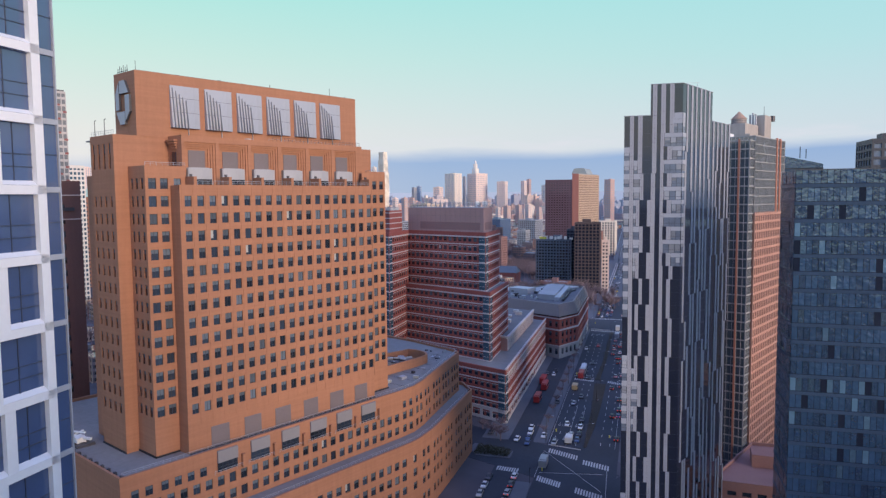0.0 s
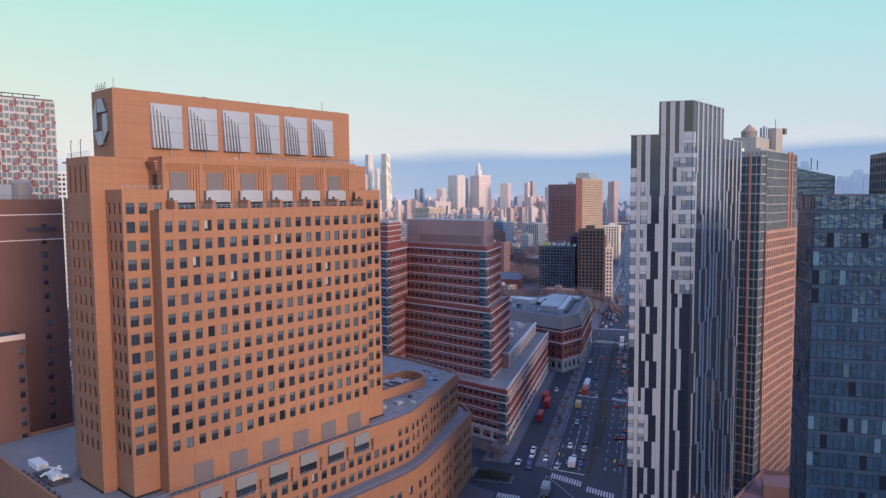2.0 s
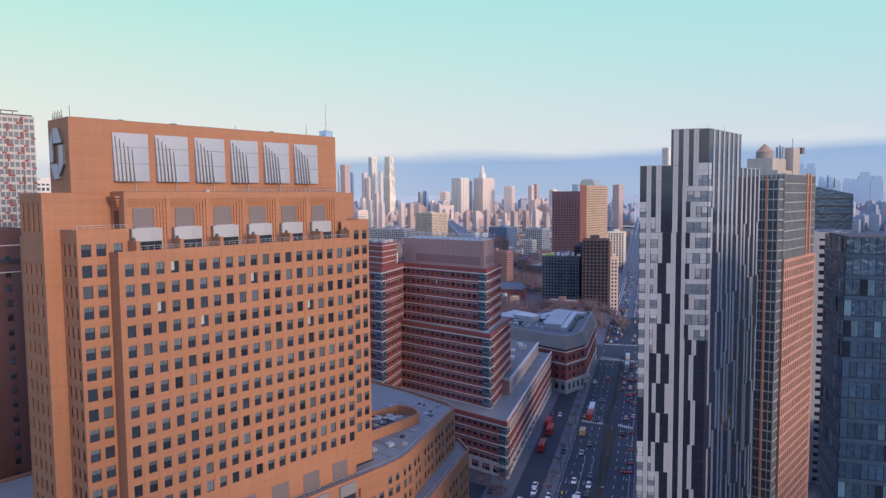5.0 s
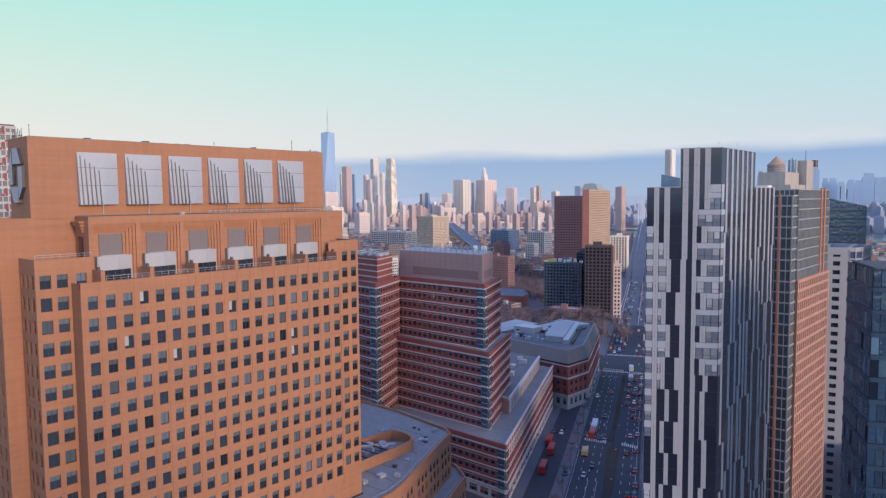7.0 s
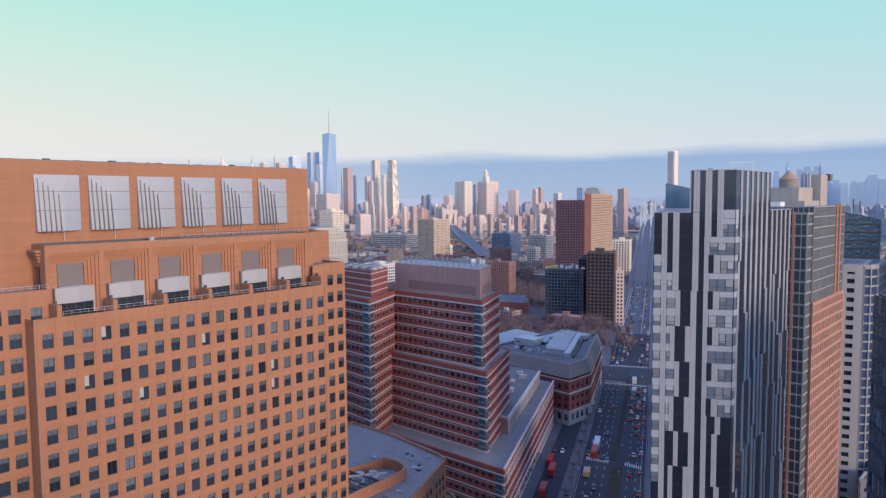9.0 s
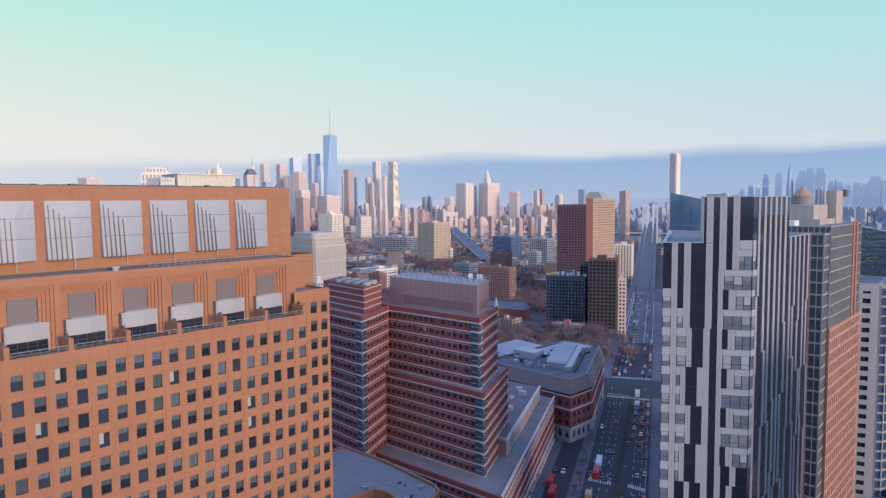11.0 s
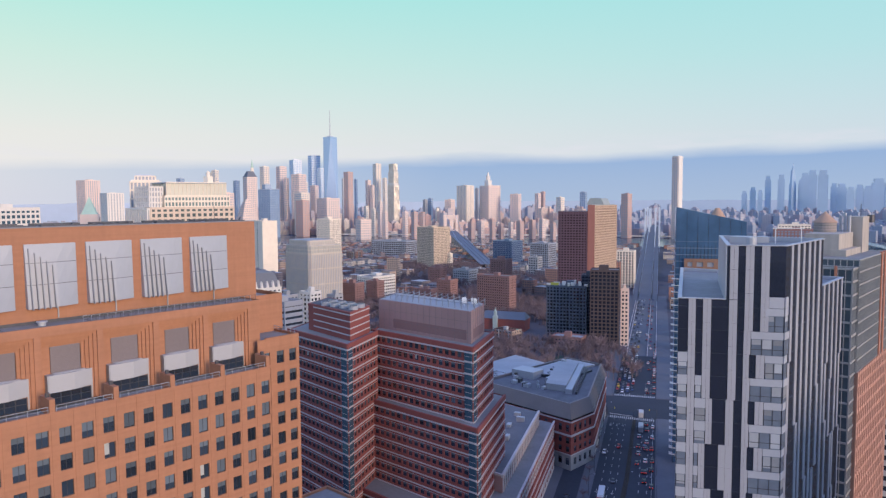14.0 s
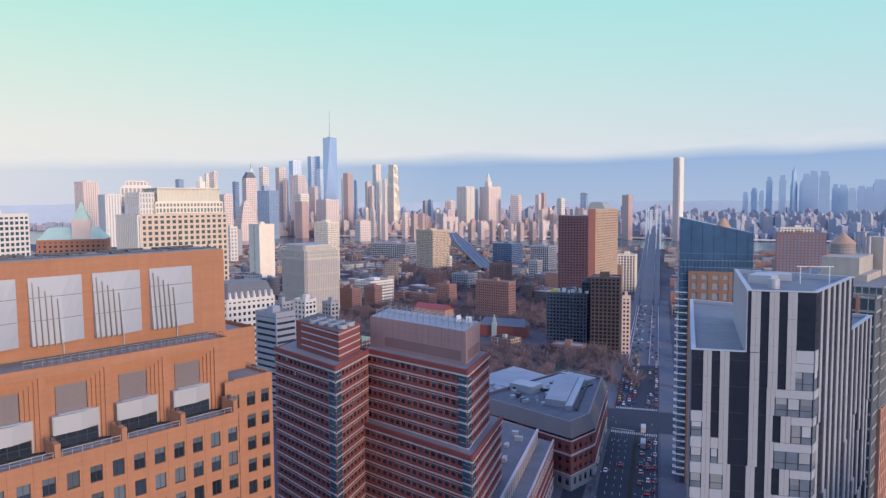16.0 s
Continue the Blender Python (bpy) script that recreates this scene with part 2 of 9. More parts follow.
# far masonry tints paled and warmed: haze and sunlight put into the colour
MANHATTAN = material("haze_paled_masonry", (0.78, 0.58, 0.48), 0.85, vary=0.12, coarse=0.03,
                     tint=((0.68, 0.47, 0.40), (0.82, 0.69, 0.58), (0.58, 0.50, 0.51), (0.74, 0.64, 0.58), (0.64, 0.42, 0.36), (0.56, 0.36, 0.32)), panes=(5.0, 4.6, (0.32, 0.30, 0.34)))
HOOD_GREY = material("grey_white_cladding", (0.41, 0.415, 0.445), 0.55, vary=0.07, fine=0.5)
# far brick and window glass lightened, so their colours carry the haze
FAR_BRICK = material("haze_lightened_brick", (0.58, 0.40, 0.36), 0.88, vary=0.1, coarse=0.03)
FAR_GLASS = material("haze_lightened_glass", (0.34, 0.36, 0.43), 0.3, ior=1.6, vary=0.15, coarse=0.03)
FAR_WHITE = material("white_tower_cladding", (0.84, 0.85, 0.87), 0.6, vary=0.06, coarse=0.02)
FAR_BLUE_GLASS = material("haze_lightened_blue_glass", (0.24, 0.34, 0.50), 0.2, ior=1.7, vary=0.15, coarse=0.03)
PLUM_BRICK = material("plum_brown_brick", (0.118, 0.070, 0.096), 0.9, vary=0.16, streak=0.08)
SLANT_GLASS = material("grey_blue_glass", (0.060, 0.125, 0.23), 0.08, ior=2.0, vary=0.35, coarse=0.08, fine=0.2, bump=0.03)
# grey-blue tints imitate the haze over the furthest blocks
HAZE_CITY = material("haze_blue_far_masonry", (0.40, 0.40, 0.47), 0.9, vary=0.1, coarse=0.02, tint=((0.46, 0.41, 0.45), (0.33, 0.37, 0.47), (0.50, 0.48, 0.53), (0.31, 0.35, 0.44), (0.38, 0.32, 0.37)), panes=(7.0, 6.0, (0.25, 0.29, 0.38)))
ROOF_HOUSE = material("stained_cream_render", (0.43, 0.385, 0.35), 0.9, vary=0.16, fine=0.6, streak=0.2)
BRIDGE_PAINT = material("pale_blue_bridge_paint", (0.60, 0.66, 0.74), 0.6, vary=0.06)
ROLLER = material("pale_roller_blind", (0.30, 0.32, 0.36), 0.8, single=0.4)
# panel metal darkened, so the fins' shaded sides are put into the colour
FIN_GREY = material("darkened_fin_metal", (0.32, 0.335, 0.375), 0.5, 0.15, vary=0.06)
# the sun on the brown tower's flank, put into a lighter brick
PEACH_BRICK = material("sunlit_peach_brick", (0.50, 0.36, 0.27), 0.88, vary=0.12, streak=0.06)


# ---- building tools ----
class Mesh:
    """Collects boxes, prisms and quads in world metres; made into one mesh object by part()."""

    def __init__(self):
        self.v, self.f, self.m = [], [], []

    def quad(self, a, b, c, d, m=0):
        i = len(self.v)
        self.v += [tuple(a), tuple(b), tuple(c), tuple(d)]
        self.f.append((i, i + 1, i + 2, i + 3))
        self.m.append(m)

    def prism(self, poly, z0, z1, m=0, top=None, taper=None):
        """A closed upright prism over a polygon (counter-clockwise); taper: the polygon at the top, if it differs."""
        n, i = len(poly), len(self.v)
        up = taper or poly
        self.v += [(x, y, z0) for x, y in poly] + [(x, y, z1) for x, y in up]
        for k in range(n):
            j = (k + 1) % n
            self.f.append((i + k, i + j, i + n + j, i + n + k))
            self.m.append(m)
        self.f.append(tuple(i + n + k for k in range(n)))
        self.m.append(m if top is None else top)
        self.f.append(tuple(i + k for k in reversed(range(n))))
        self.m.append(m)

    def box(self, x0, x1, y0, y1, z0, z1, m=0, top=None):
        self.prism([(x0, y0), (x1, y0), (x1, y1), (x0, y1)], z0, z1, m, top)

    def bar(self, cx, cy, turn, w, d, z0, z1, m=0, top=None):
        self.prism(rect(cx, cy, turn, w, d), z0, z1, m, top)

    def cyl(self, x, y, r, z0, z1, m=0, n=12, r1=None):
        ring = lambda q: [(x + q * math.cos(2 * math.pi * k / n), y + q * math.sin(2 * math.pi * k / n)) for k in range(n)]
        self.prism(ring(r), z0, z1, m, None, ring(r if r1 is None else max(r1, 0.001)))

    def beam(self, a, b, w, m=0):
        """A square bar from a to b."""
        a, b = Vector(a), Vector(b)
        d = (b - a).normalized()
        s = d.cross(Vector((0, 0, 1)))
        s = s.normalized() if s.length > 1e-4 else Vector((1, 0, 0))
        t = d.cross(s)
        i = len(self.v)
        for p in (a, b):
            for q in ((-1, -1), (1, -1), (1, 1), (-1, 1)):
                self.v.append(tuple(p + s * (q[0] * w / 2) + t * (q[1] * w / 2)))
        for k in range(4):
            j = (k + 1) % 4
            self.f.append((i + k, i + 4 + k, i + 4 + j, i + j))
        self.f += [(i, i + 1, i + 2, i + 3), (i + 7, i + 6, i + 5, i + 4)]
        self.m += [m] * 6

    def data(self, name, mats, origin=(0, 0, 0), weld=False):
        me = bpy.data.meshes.new(name)
        o = origin
        if weld:
            seen, to, kept = {}, [], []
            for p in self.v:
                key = tuple(round(q, 4) for q in p)
                if key not in seen:
                    seen[key] = len(kept)
                    kept.append(p)
                to.append(seen[key])
            self.v, self.f = kept, [tuple(to[i] for i in f) for f in self.f]
        me.from_pydata([(x - o[0], y - o[1], z - o[2]) for x, y, z in self.v], [], self.f)
        for mt in mats:
            me.materials.append(mt)
        me.polygons.foreach_set("material_index", self.m)
        me.update()
        return me


def rect(cx, cy, turn, w, d):
    c, s = math.cos(radians(turn)), math.sin(radians(turn))
    return [(cx + c * x - s * y, cy + s * x + c * y) for x, y in ((-w / 2, -d / 2), (w / 2, -d / 2), (w / 2, d / 2), (-w / 2, d / 2))]


def inset(poly, k):
    """A convex counter-clockwise polygon drawn in by k metres."""
    n, out = len(poly), []
    for i in range(n):
        p, q, r = Vector(poly[i - 1]), Vector(poly[i]), Vector(poly[(i + 1) % n])
        d1, d2 = (q - p).normalized(), (r - q).normalized()
        n1, n2 = Vector((-d1.y, d1.x)), Vector((-d2.y, d2.x))
        b = (n1 + n2) / max(0.2, 1 + n1.dot(n2))
        out.append(tuple(q + b * k))
    return out


def thing(name, x, y, z, label, category, group="", kind=""):
    ob = new(name)
    ob.location = (x, y, z)
    ob.empty_display_size = 1.0
    return tagged(ob, label, category, group, kind)


def place_of(ob):
    v = Vector(ob.location)
    while ob.parent:
        ob = ob.parent
        v += Vector(ob.location)
    return v


def part(name, mesh, mats, parent, label="", kind=""):
    """One mesh object under a thing or a part; mesh is a Mesh in world metres."""
    mats = mats if isinstance(mats, (list, tuple)) else [mats]
    ob = new(name, mesh.data(name, mats, place_of(parent)))
    ob.parent = parent
    return tagged(ob, label, kind=kind)


def islands(mesh):
    """The separate shapes of a Mesh, each as a Mesh of its own, in the order in which they were added."""
    lead = list(range(len(mesh.v)))

    def root(i):
        while lead[i] != i:
            lead[i] = lead[lead[i]]
            i = lead[i]
        return i
    for f in mesh.f:
        a = root(f[0])
        for i in f[1:]:
            lead[root(i)] = a
    found = {}
    for f, k in zip(mesh.f, mesh.m):
        found.setdefault(root(f[0]), []).append((f, k))
    out = []
    for faces in found.values():
        m, to = Mesh(), {}
        for f, k in faces:
            for i in f:
                if i not in to:
                    to[i] = len(m.v)
                    m.v.append(mesh.v[i])
            m.f.append(tuple(to[i] for i in f))
            m.m.append(k)
        out.append(m)
    return out


def parts(name, mesh, mats, parent, label="", limit=300):
    """Every separate shape of a Mesh as a part of its own; past the limit the rest stay joined."""
    found = islands(mesh)
    for m in found[:limit]:
        part(name, m, mats, parent, label)
    if len(found) > limit:
        rest = Mesh()
        for m in found[limit:]:
            i = len(rest.v)
            rest.v += m.v
            rest.f += [tuple(i + q for q in f) for f in m.f]
            rest.m += m.m
        part(name + "_rest", rest, mats, parent, label, "stuff")


def piece(name, data, parent, x, y, z, turn=0.0, label=""):
    """An object of its own on shared mesh data, set at a place in the world."""
    ob = new(name, data)
    ob.parent = parent
    o = place_of(parent)
    ob.location = (x - o[0], y - o[1], z - o[2])
    ob.rotation_euler = (0, 0, radians(turn))
    return tagged(ob, label)


def lone(name, mesh, mats, label, category="", group="", kind=""):
    """A thing that is one mesh."""
    mats = mats if isinstance(mats, (list, tuple)) else [mats]
    return tagged(new(name, mesh.data(name, mats)), label, category, group, kind)


def spans(start, step, count, width):
    return [(start + step * k, start + step * k + width) for k in range(count)]


def pierced_wall(mesh, a, b, z0, z1, cols, rows, depth=0.3, m=0, skip=()):
    """A wall from a to b, its outside to the right of that way, with an opening at every column and row; returns the openings."""
    a, b = Vector(a), Vector(b)
    d = (b - a).normalized()
    n = Vector((d.y, -d.x))
    length = (b - a).length
    cols = [c for c in cols if c[0] > 0.05 and c[1] < length - 0.05]
    us = sorted({0.0, length, *[q for c in cols for q in c]})
    zs = sorted({z0, z1, *[q for r in rows for q in r]})
    holes = {(c[0], r[0]): (c, r) for i, c in enumerate(cols) for j, r in enumerate(rows) if (i, j) not in skip}
    at = lambda u, z, k=0.0: (a.x + d.x * u - n.x * k, a.y + d.y * u - n.y * k, z)
    for i in range(len(us) - 1):
        for j in range(len(zs) - 1):
            u0, u1, w0, w1 = us[i], us[i + 1], zs[j], zs[j + 1]
            if (u0, w0) in holes:
                k = depth
                mesh.quad(at(u0, w0), at(u0, w0, k), at(u0, w1, k), at(u0, w1), m)
                mesh.quad(at(u1, w0, k), at(u1, w0), at(u1, w1), at(u1, w1, k), m)
                mesh.quad(at(u0, w0), at(u1, w0), at(u1, w0, k), at(u0, w0, k), m)
                mesh.quad(at(u0, w1, k), at(u1, w1, k), at(u1, w1), at(u0, w1), m)
            else:
                mesh.quad(at(u0, w0), at(u1, w0), at(u1, w1), at(u0, w1), m)
    turn = math.degrees(math.atan2(d.y, d.x))
    return [(at((c[0] + c[1]) / 2, r[0], depth), turn, c[1] - c[0], r[1] - r[0]) for c, r in holes.values()]


def relief(m, xs, zs, depth, kind):
    """A face of stepped cells between the xs and zs, each at its own depth and of its own kind, closed along the steps."""
    nx, nz = len(xs) - 1, len(zs) - 1
    for i in range(nx):
        for j in range(nz):
            y = depth(i, j)
            m.quad((xs[i], y, zs[j]), (xs[i + 1], y, zs[j]), (xs[i + 1], y, zs[j + 1]), (xs[i], y, zs[j + 1]), kind(i, j))
            if i + 1 < nx and depth(i + 1, j) != y:
                w = depth(i + 1, j)
                m.quad((xs[i + 1], y, zs[j]), (xs[i + 1], w, zs[j]), (xs[i + 1], w, zs[j + 1]), (xs[i + 1], y, zs[j + 1]), 0)
            if j + 1 < nz and depth(i, j + 1) != y:
                w = depth(i, j + 1)
                m.quad((xs[i], y, zs[j + 1]), (xs[i + 1], y, zs[j + 1]), (xs[i + 1], w, zs[j + 1]), (xs[i], w, zs[j + 1]), 0)


WINDOW_DATA = {}


def window_data(w, h, blind=0.35, white=False):
    """A framed window of two sashes with a blind drawn part of the way; its sill's middle lies at the origin, its outside towards -y."""
    key = (round(w, 2), round(h, 2), blind, white)
    if key not in WINDOW_DATA:
        m = Mesh()
        e, hw = 0.07, w / 2
        xs = [-hw, -hw + e, -e / 2, e / 2, hw - e, hw]
        cut = h - e - (h - 2 * e) * min(0.98, max(0.02, blind))
        zs = [0, e, cut, h - e, h]
        bar = lambda i, j: i in (0, 2, 4) or j in (0, 3)
        hung = lambda i, j: blind > 0 and j == 2 and not (white and i == 3)
        relief(m, xs, zs, lambda i, j: -0.05 if bar(i, j) else -0.015 if hung(i, j) else 0.0, lambda i, j: 0 if bar(i, j) else 2 if hung(i, j) else 1)
        WINDOW_DATA[key] = m.data("window", [FRAME_DARK, GLASS, BLIND_WHITE if white else BLIND], weld=True)
    return WINDOW_DATA[key]


def fill_windows(openings, parent, rng, name="window", limit=None, rest_mats=None):
    """Sets a window into every opening; past the limit the rest are joined into one mesh."""
    rest = Mesh()
    for i, (p, turn, w, h) in enumerate(openings):
        if limit is not None and i >= limit:
            c, s = math.cos(radians(turn)), math.sin(radians(turn))
            q = lambda u, k, z: (p[0] + c * u + s * k, p[1] + s * u - c * k, p[2] + z)
            rest.quad(q(-w / 2, 0, 0), q(w / 2, 0, 0), q(w / 2, 0, h), q(-w / 2, 0, h), 0)
            rest.quad(q(-w / 2, .02, h * .62), q(w / 2, .02, h * .62), q(w / 2, .02, h), q(-w / 2, .02, h), 1)
            rest.quad(q(-.04, .04, 0), q(.04, .04, 0), q(.04, .04, h), q(-.04, .04, h), 2)
            continue
        r = rng.random()
        data = window_data(w, h, 0.38) if r < 0.62 else window_data(w, h, 0.6) if r < 0.76 else window_data(w, h, 0.97) if r < 0.87 else window_data(w, h, 0.0) if r < 0.975 else window_data(w, h, 0.8, True)
        piece(name, data, parent, *p, turn)
    if rest.f:
        part("glazing_rest", rest, [GLASS, BLIND, FRAME_DARK], parent, kind="stuff")


def gridded(mesh_wall, mesh_glass, poly, z0, z1, floor, bay, band, pier, proud=0.35, edge=None):
    """Glazing all round a polygon with storey bands and upright piers standing proud of it."""
    n = len(poly)
    mesh_glass.prism(inset(poly, proud), z0, z1 - 0.2)
    rows = max(1, round((z1 - z0) / floor))
    fh = (z1 - z0) / rows
    for k in range(n):
        a, b = Vector(poly[k]), Vector(poly[(k + 1) % n])
        d = (b - a).normalized()
        nrm = Vector((d.y, -d.x))
        length = (b - a).length
        strip = lambda u0, u1, w0, w1, out: mesh_wall.prism(
            [tuple(a + d * u0 - nrm * (proud + 0.1)), tuple(a + d * u0 + nrm * out), tuple(a + d * u1 + nrm * out), tuple(a + d * u1 - nrm * (proud + 0.1))][::1], w0, w1)
        if band > 0:
            for r in range(rows + 1):
                w0 = z0 + r * fh - (0 if r == 0 else band * fh / 2)
                w1 = min(z1, z0 + r * fh + band * fh / 2)
                if r == rows:
                    w0, w1 = z1 - band * fh, z1
                strip(0, length, w0, w1, 0.0)
        if pier > 0:
            cols = max(1, round(length / bay))
            step = length / cols
            for c in range(cols + 1):
                u0 = max(0, c * step - pier * step / 2)
                u1 = min(length, c * step + pier * step / 2)
                if c in (0, cols):
                    u0, u1 = (0, pier * step * 0.8) if c == 0 else (length - pier * step * 0.8, length)
                strip(u0, u1, z0, z1, 0.03)


FOOT = []


def block(name, poly, h, wall, glass, label, category="building", z0=0.0, floor=3.6, bay=3.6, band=0.45, pier=0.4, roof=None, group="", parapet=0.9, plant=True, seed=0, steps=(), split=False):
    """A building over a polygon: glazing, a proud wall grid, a roof with its parapet, and roof plant; steps: set-back storeys (inset, height)."""
    cx, cy = sum(p[0] for p in poly) / len(poly), sum(p[1] for p in poly) / len(poly)
    FOOT.append((cx, cy, max(math.hypot(p[0] - cx, p[1] - cy) for p in poly)))
    t = thing(name, cx, cy, z0, label, category, group)
    wm, gm, rm = Mesh(), Mesh(), Mesh()
    base, low = poly, z0
    for k, top in steps:
        gridded(wm, gm, base, low, top, floor, bay, band, pier)
        rm.prism(inset(base, 0.3), top - 0.25, top + 0.02)
        low, base = top, inset(base, k)
    gridded(wm, gm, base, low, h, floor, bay, band, pier)
    rm.prism(inset(base, 0.4), h - 0.4, h - 0.05)
    pm = Mesh()
    n = len(base)
    ins = inset(base, 0.4)
    for k in range(n):
        j = (k + 1) % n
        pm.prism([base[k], base[j], ins[j], ins[k]], h - 0.05, h + parapet)
    (parts if split else part)("wall_grid" if split else "wall", wm, wall, t)
    part("glazing", gm, glass, t)
    part("roof", rm, roof or ROOF_GREY, t)
    part("parapet", pm, wall, t)
    if plant:
        rng = random.Random(seed * 7 + int(abs(cx) + abs(cy)))
        size = min((Vector(base[0]) - Vector(base[1])).length, (Vector(base[1]) - Vector(base[2])).length)
        turn = math.degrees(math.atan2(base[1][1] - base[0][1], base[1][0] - base[0][0]))
        bx, by = sum(p[0] for p in base) / n, sum(p[1] for p in base) / n
        um = Mesh()
        um.bar(bx + rng.uniform(-.1, .1) * size, by + rng.uniform(-.1, .1) * size, turn, size * rng.uniform(.3, .45), size * rng.uniform(.25, .4), h - 0.1, h + rng.uniform(2.5, 4.5))
        part("roof_house", um, wall, t)
    return t


# ---- ground, river, streets ----
def along(s, v, z=0.0):
    """A place by its distance up the avenue and across it to the right."""
    return (-0.4155 * s + 0.9096 * v, 0.9096 * s + 0.4155 * v, z)


AVENUE_TURN = 114.55
g = Mesh()
ring = [(4900 * math.cos(2 * math.pi * k / 48), 4900 * math.sin(2 * math.pi * k / 48)) for k in range(48)]
g.v += [(x, y, 0.0) for x, y in ring]
g.f.append(tuple(range(48)))
g.m.append(0)
lone("ground", g, EARTH, "dark built-up city ground reaching to the horizon", "ground", kind="structure")

# the river between the two shores, a broad bend across the view
w = Mesh()
shore = [(-4200, 420), (-2500, 820), (-1700, 1350), (-1380, 1560), (-1010, 1760), (-520, 1880), (150, 1960), (1400, 2150), (3600, 2500)]
far = [(-4400, 1150), (-2900, 1250), (-2050, 1620), (-1620, 1900), (-1180, 2120), (-560, 2290), (200, 2420), (1500, 2650), (3600, 3100)]
for i in range(len(shore) - 1):
    w.quad((*shore[i], 0.05), (*shore[i + 1], 0.05), (*far[i + 1], 0.05), (*far[i], 0.05))
lone("water", w, WATER, "grey-blue river water between the two shores", "river", kind="structure")

# distant low hills and hazy city edge along the horizon
b = Mesh()
rng = random.Random(5)
N = 240
tops = [118 + 16 * noise.noise((k * 0.11, 0, 0)) + 7 * noise.noise((k * 0.9, 3, 0)) for k in range(N)]
for k in range(N):
    j = (k + 1) % N
    p = lambda i, z: (4850 * math.cos(2 * math.pi * i / N), 4850 * math.sin(2 * math.pi * i / N), z)
    b.quad(p(j, 0), p(k, 0), p(k, tops[k]), p(j, tops[j]))
FAR_HILLS = material("glowing_haze_land", (0.28, 0.31, 0.38), 1.0, vary=0.15, coarse=0.004, fine=0.02)
# the horizon haze's brightness is put into the land as blue emission
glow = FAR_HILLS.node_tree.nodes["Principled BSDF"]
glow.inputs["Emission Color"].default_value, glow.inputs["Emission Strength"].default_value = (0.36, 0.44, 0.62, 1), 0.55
lone("backdrop", b, FAR_HILLS, "low land glowing hazy blue along the far horizon", "backdrop", kind="structure")


def strip(mesh, s0, s1, v0, v1, z, m=0, thick=0.0):
    """A slab along the avenue."""
    poly = [along(s0, v0)[:2], along(s0, v1)[:2], along(s1, v1)[:2], along(s1, v0)[:2]]
    mesh.prism(poly, z - max(thick, 0.02), z, m)


road = thing("road", *along(240, -20), "wide dark asphalt avenue with painted lanes and crossings", "road", kind="structure")
m = Mesh()
strip(m, -150, 640, -33.0, -7.0, 0.06)           # avenue
strip(m, 120, 520, -47.5, -38.5, 0.052)          # service road
m.prism([(-330, 188), (-120, 186), (-100, 205), (-132, 214), (-170, 214), (-330, 210)], 0.0, 0.05)   # side street
m.prism([(-60, 170), (-100, 188), (-100, 206), (40, 250), (45, 220)], 0.0, 0.048)
s = Mesh()
strip(m, 478, 518, -260, 200, 0.05)              # wide cross street further up
part("carriageway", m, ASPHALT, road)
# far roadway paler and bluer than the asphalt: haze put into its colour
DECK = material("haze_lightened_concrete", (0.115, 0.125, 0.150), 0.85, vary=0.22, coarse=0.03, fine=0.3)
m = Mesh()
strip(m, 640, 1250, -33.0, -7.0, 0.06)
part("approach", m, DECK, road, "pale concrete approach lightened for haze")
for s0, s1, v0, v1 in ((252, 478, -38.2, -33.2), (120, 215, -38.2, -33.2), (252, 478, -58, -47.7), (-150, 205, -6.8, 8), (240, 478, -6.8, 14), (520, 1000, -44, -33.2), (520, 1000, -6.8, 4)):
    pv = Mesh()
    strip(pv, s0, s1, v0, v1, 0.16, thick=0.16)
    lone("pavement", pv, CONCRETE, "raised grey concrete pavement with a kerb", "pavement", kind="structure")
md = Mesh()
md.prism([along(251, -19.6)[:2], along(251, -18.6)[:2], along(276, -17.0)[:2], along(302, -16.2)[:2], along(340, -15.8)[:2], along(340, -21.4)[:2], along(302, -20.0)[:2]], 0.02, 0.24)
md.prism([along(347, -21.6)[:2], along(347, -19.4)[:2], along(385, -18.0)[:2], along(472, -17.6)[:2], along(472, -19.4)[:2], along(385, -20.0)[:2]], 0.02, 0.24)
lone("median", md, material("median_planting", (0.042, 0.036, 0.030), 0.95, vary=0.4, fine=0.5), "raised planted median between the carriageways", "median", kind="structure")


def crossing(pa, pb, count, length=3.6, width=0.55):
    """Zebra stripes from pa to pb, each a painted bar along the way of travel."""
    mm = Mesh()
    mm.box(-width / 2, width / 2, -length / 2, length / 2, 0, 0.014)
    data = mm.data("stripe", [LINE_WHITE])
    for k in range(count):
        f = (k + 0.5) / count
        piece("stripe", data, road, pa[0] + (pb[0] - pa[0]) * f, pa[1] + (pb[1] - pa[1]) * f, 0.062, AVENUE_TURN - 90)


crossing(along(245.3, -31.6), along(240.1, -20.6), 12, 4.2)
crossing(along(237.0, -18.8), along(233.0, -9.5), 10, 4.2)
crossing(along(219.6, -32.2), along(215.6, -24.0), 10, 4.2)
crossing(along(213.2, -19.3), along(209.0, -10.5), 10, 4.2)
crossing(along(224.6, -46.6), along(223.8, -38.9), 9, 3.4)
crossing(along(346.8, -31.8), along(344.8, -21.9), 10)
crossing(along(344.4, -15.4), along(341.3, -8.2), 8)
crossing(along(476, -32.6), along(474, -7.5), 22)
crossing(along(522, -32.6), along(522, -7.5), 22)
dash = Mesh()
dash.box(-0.09, 0.09, -1.5, 1.5, 0, 0.012)
dash_data = dash.data("lane_dash", [LINE_WHITE])
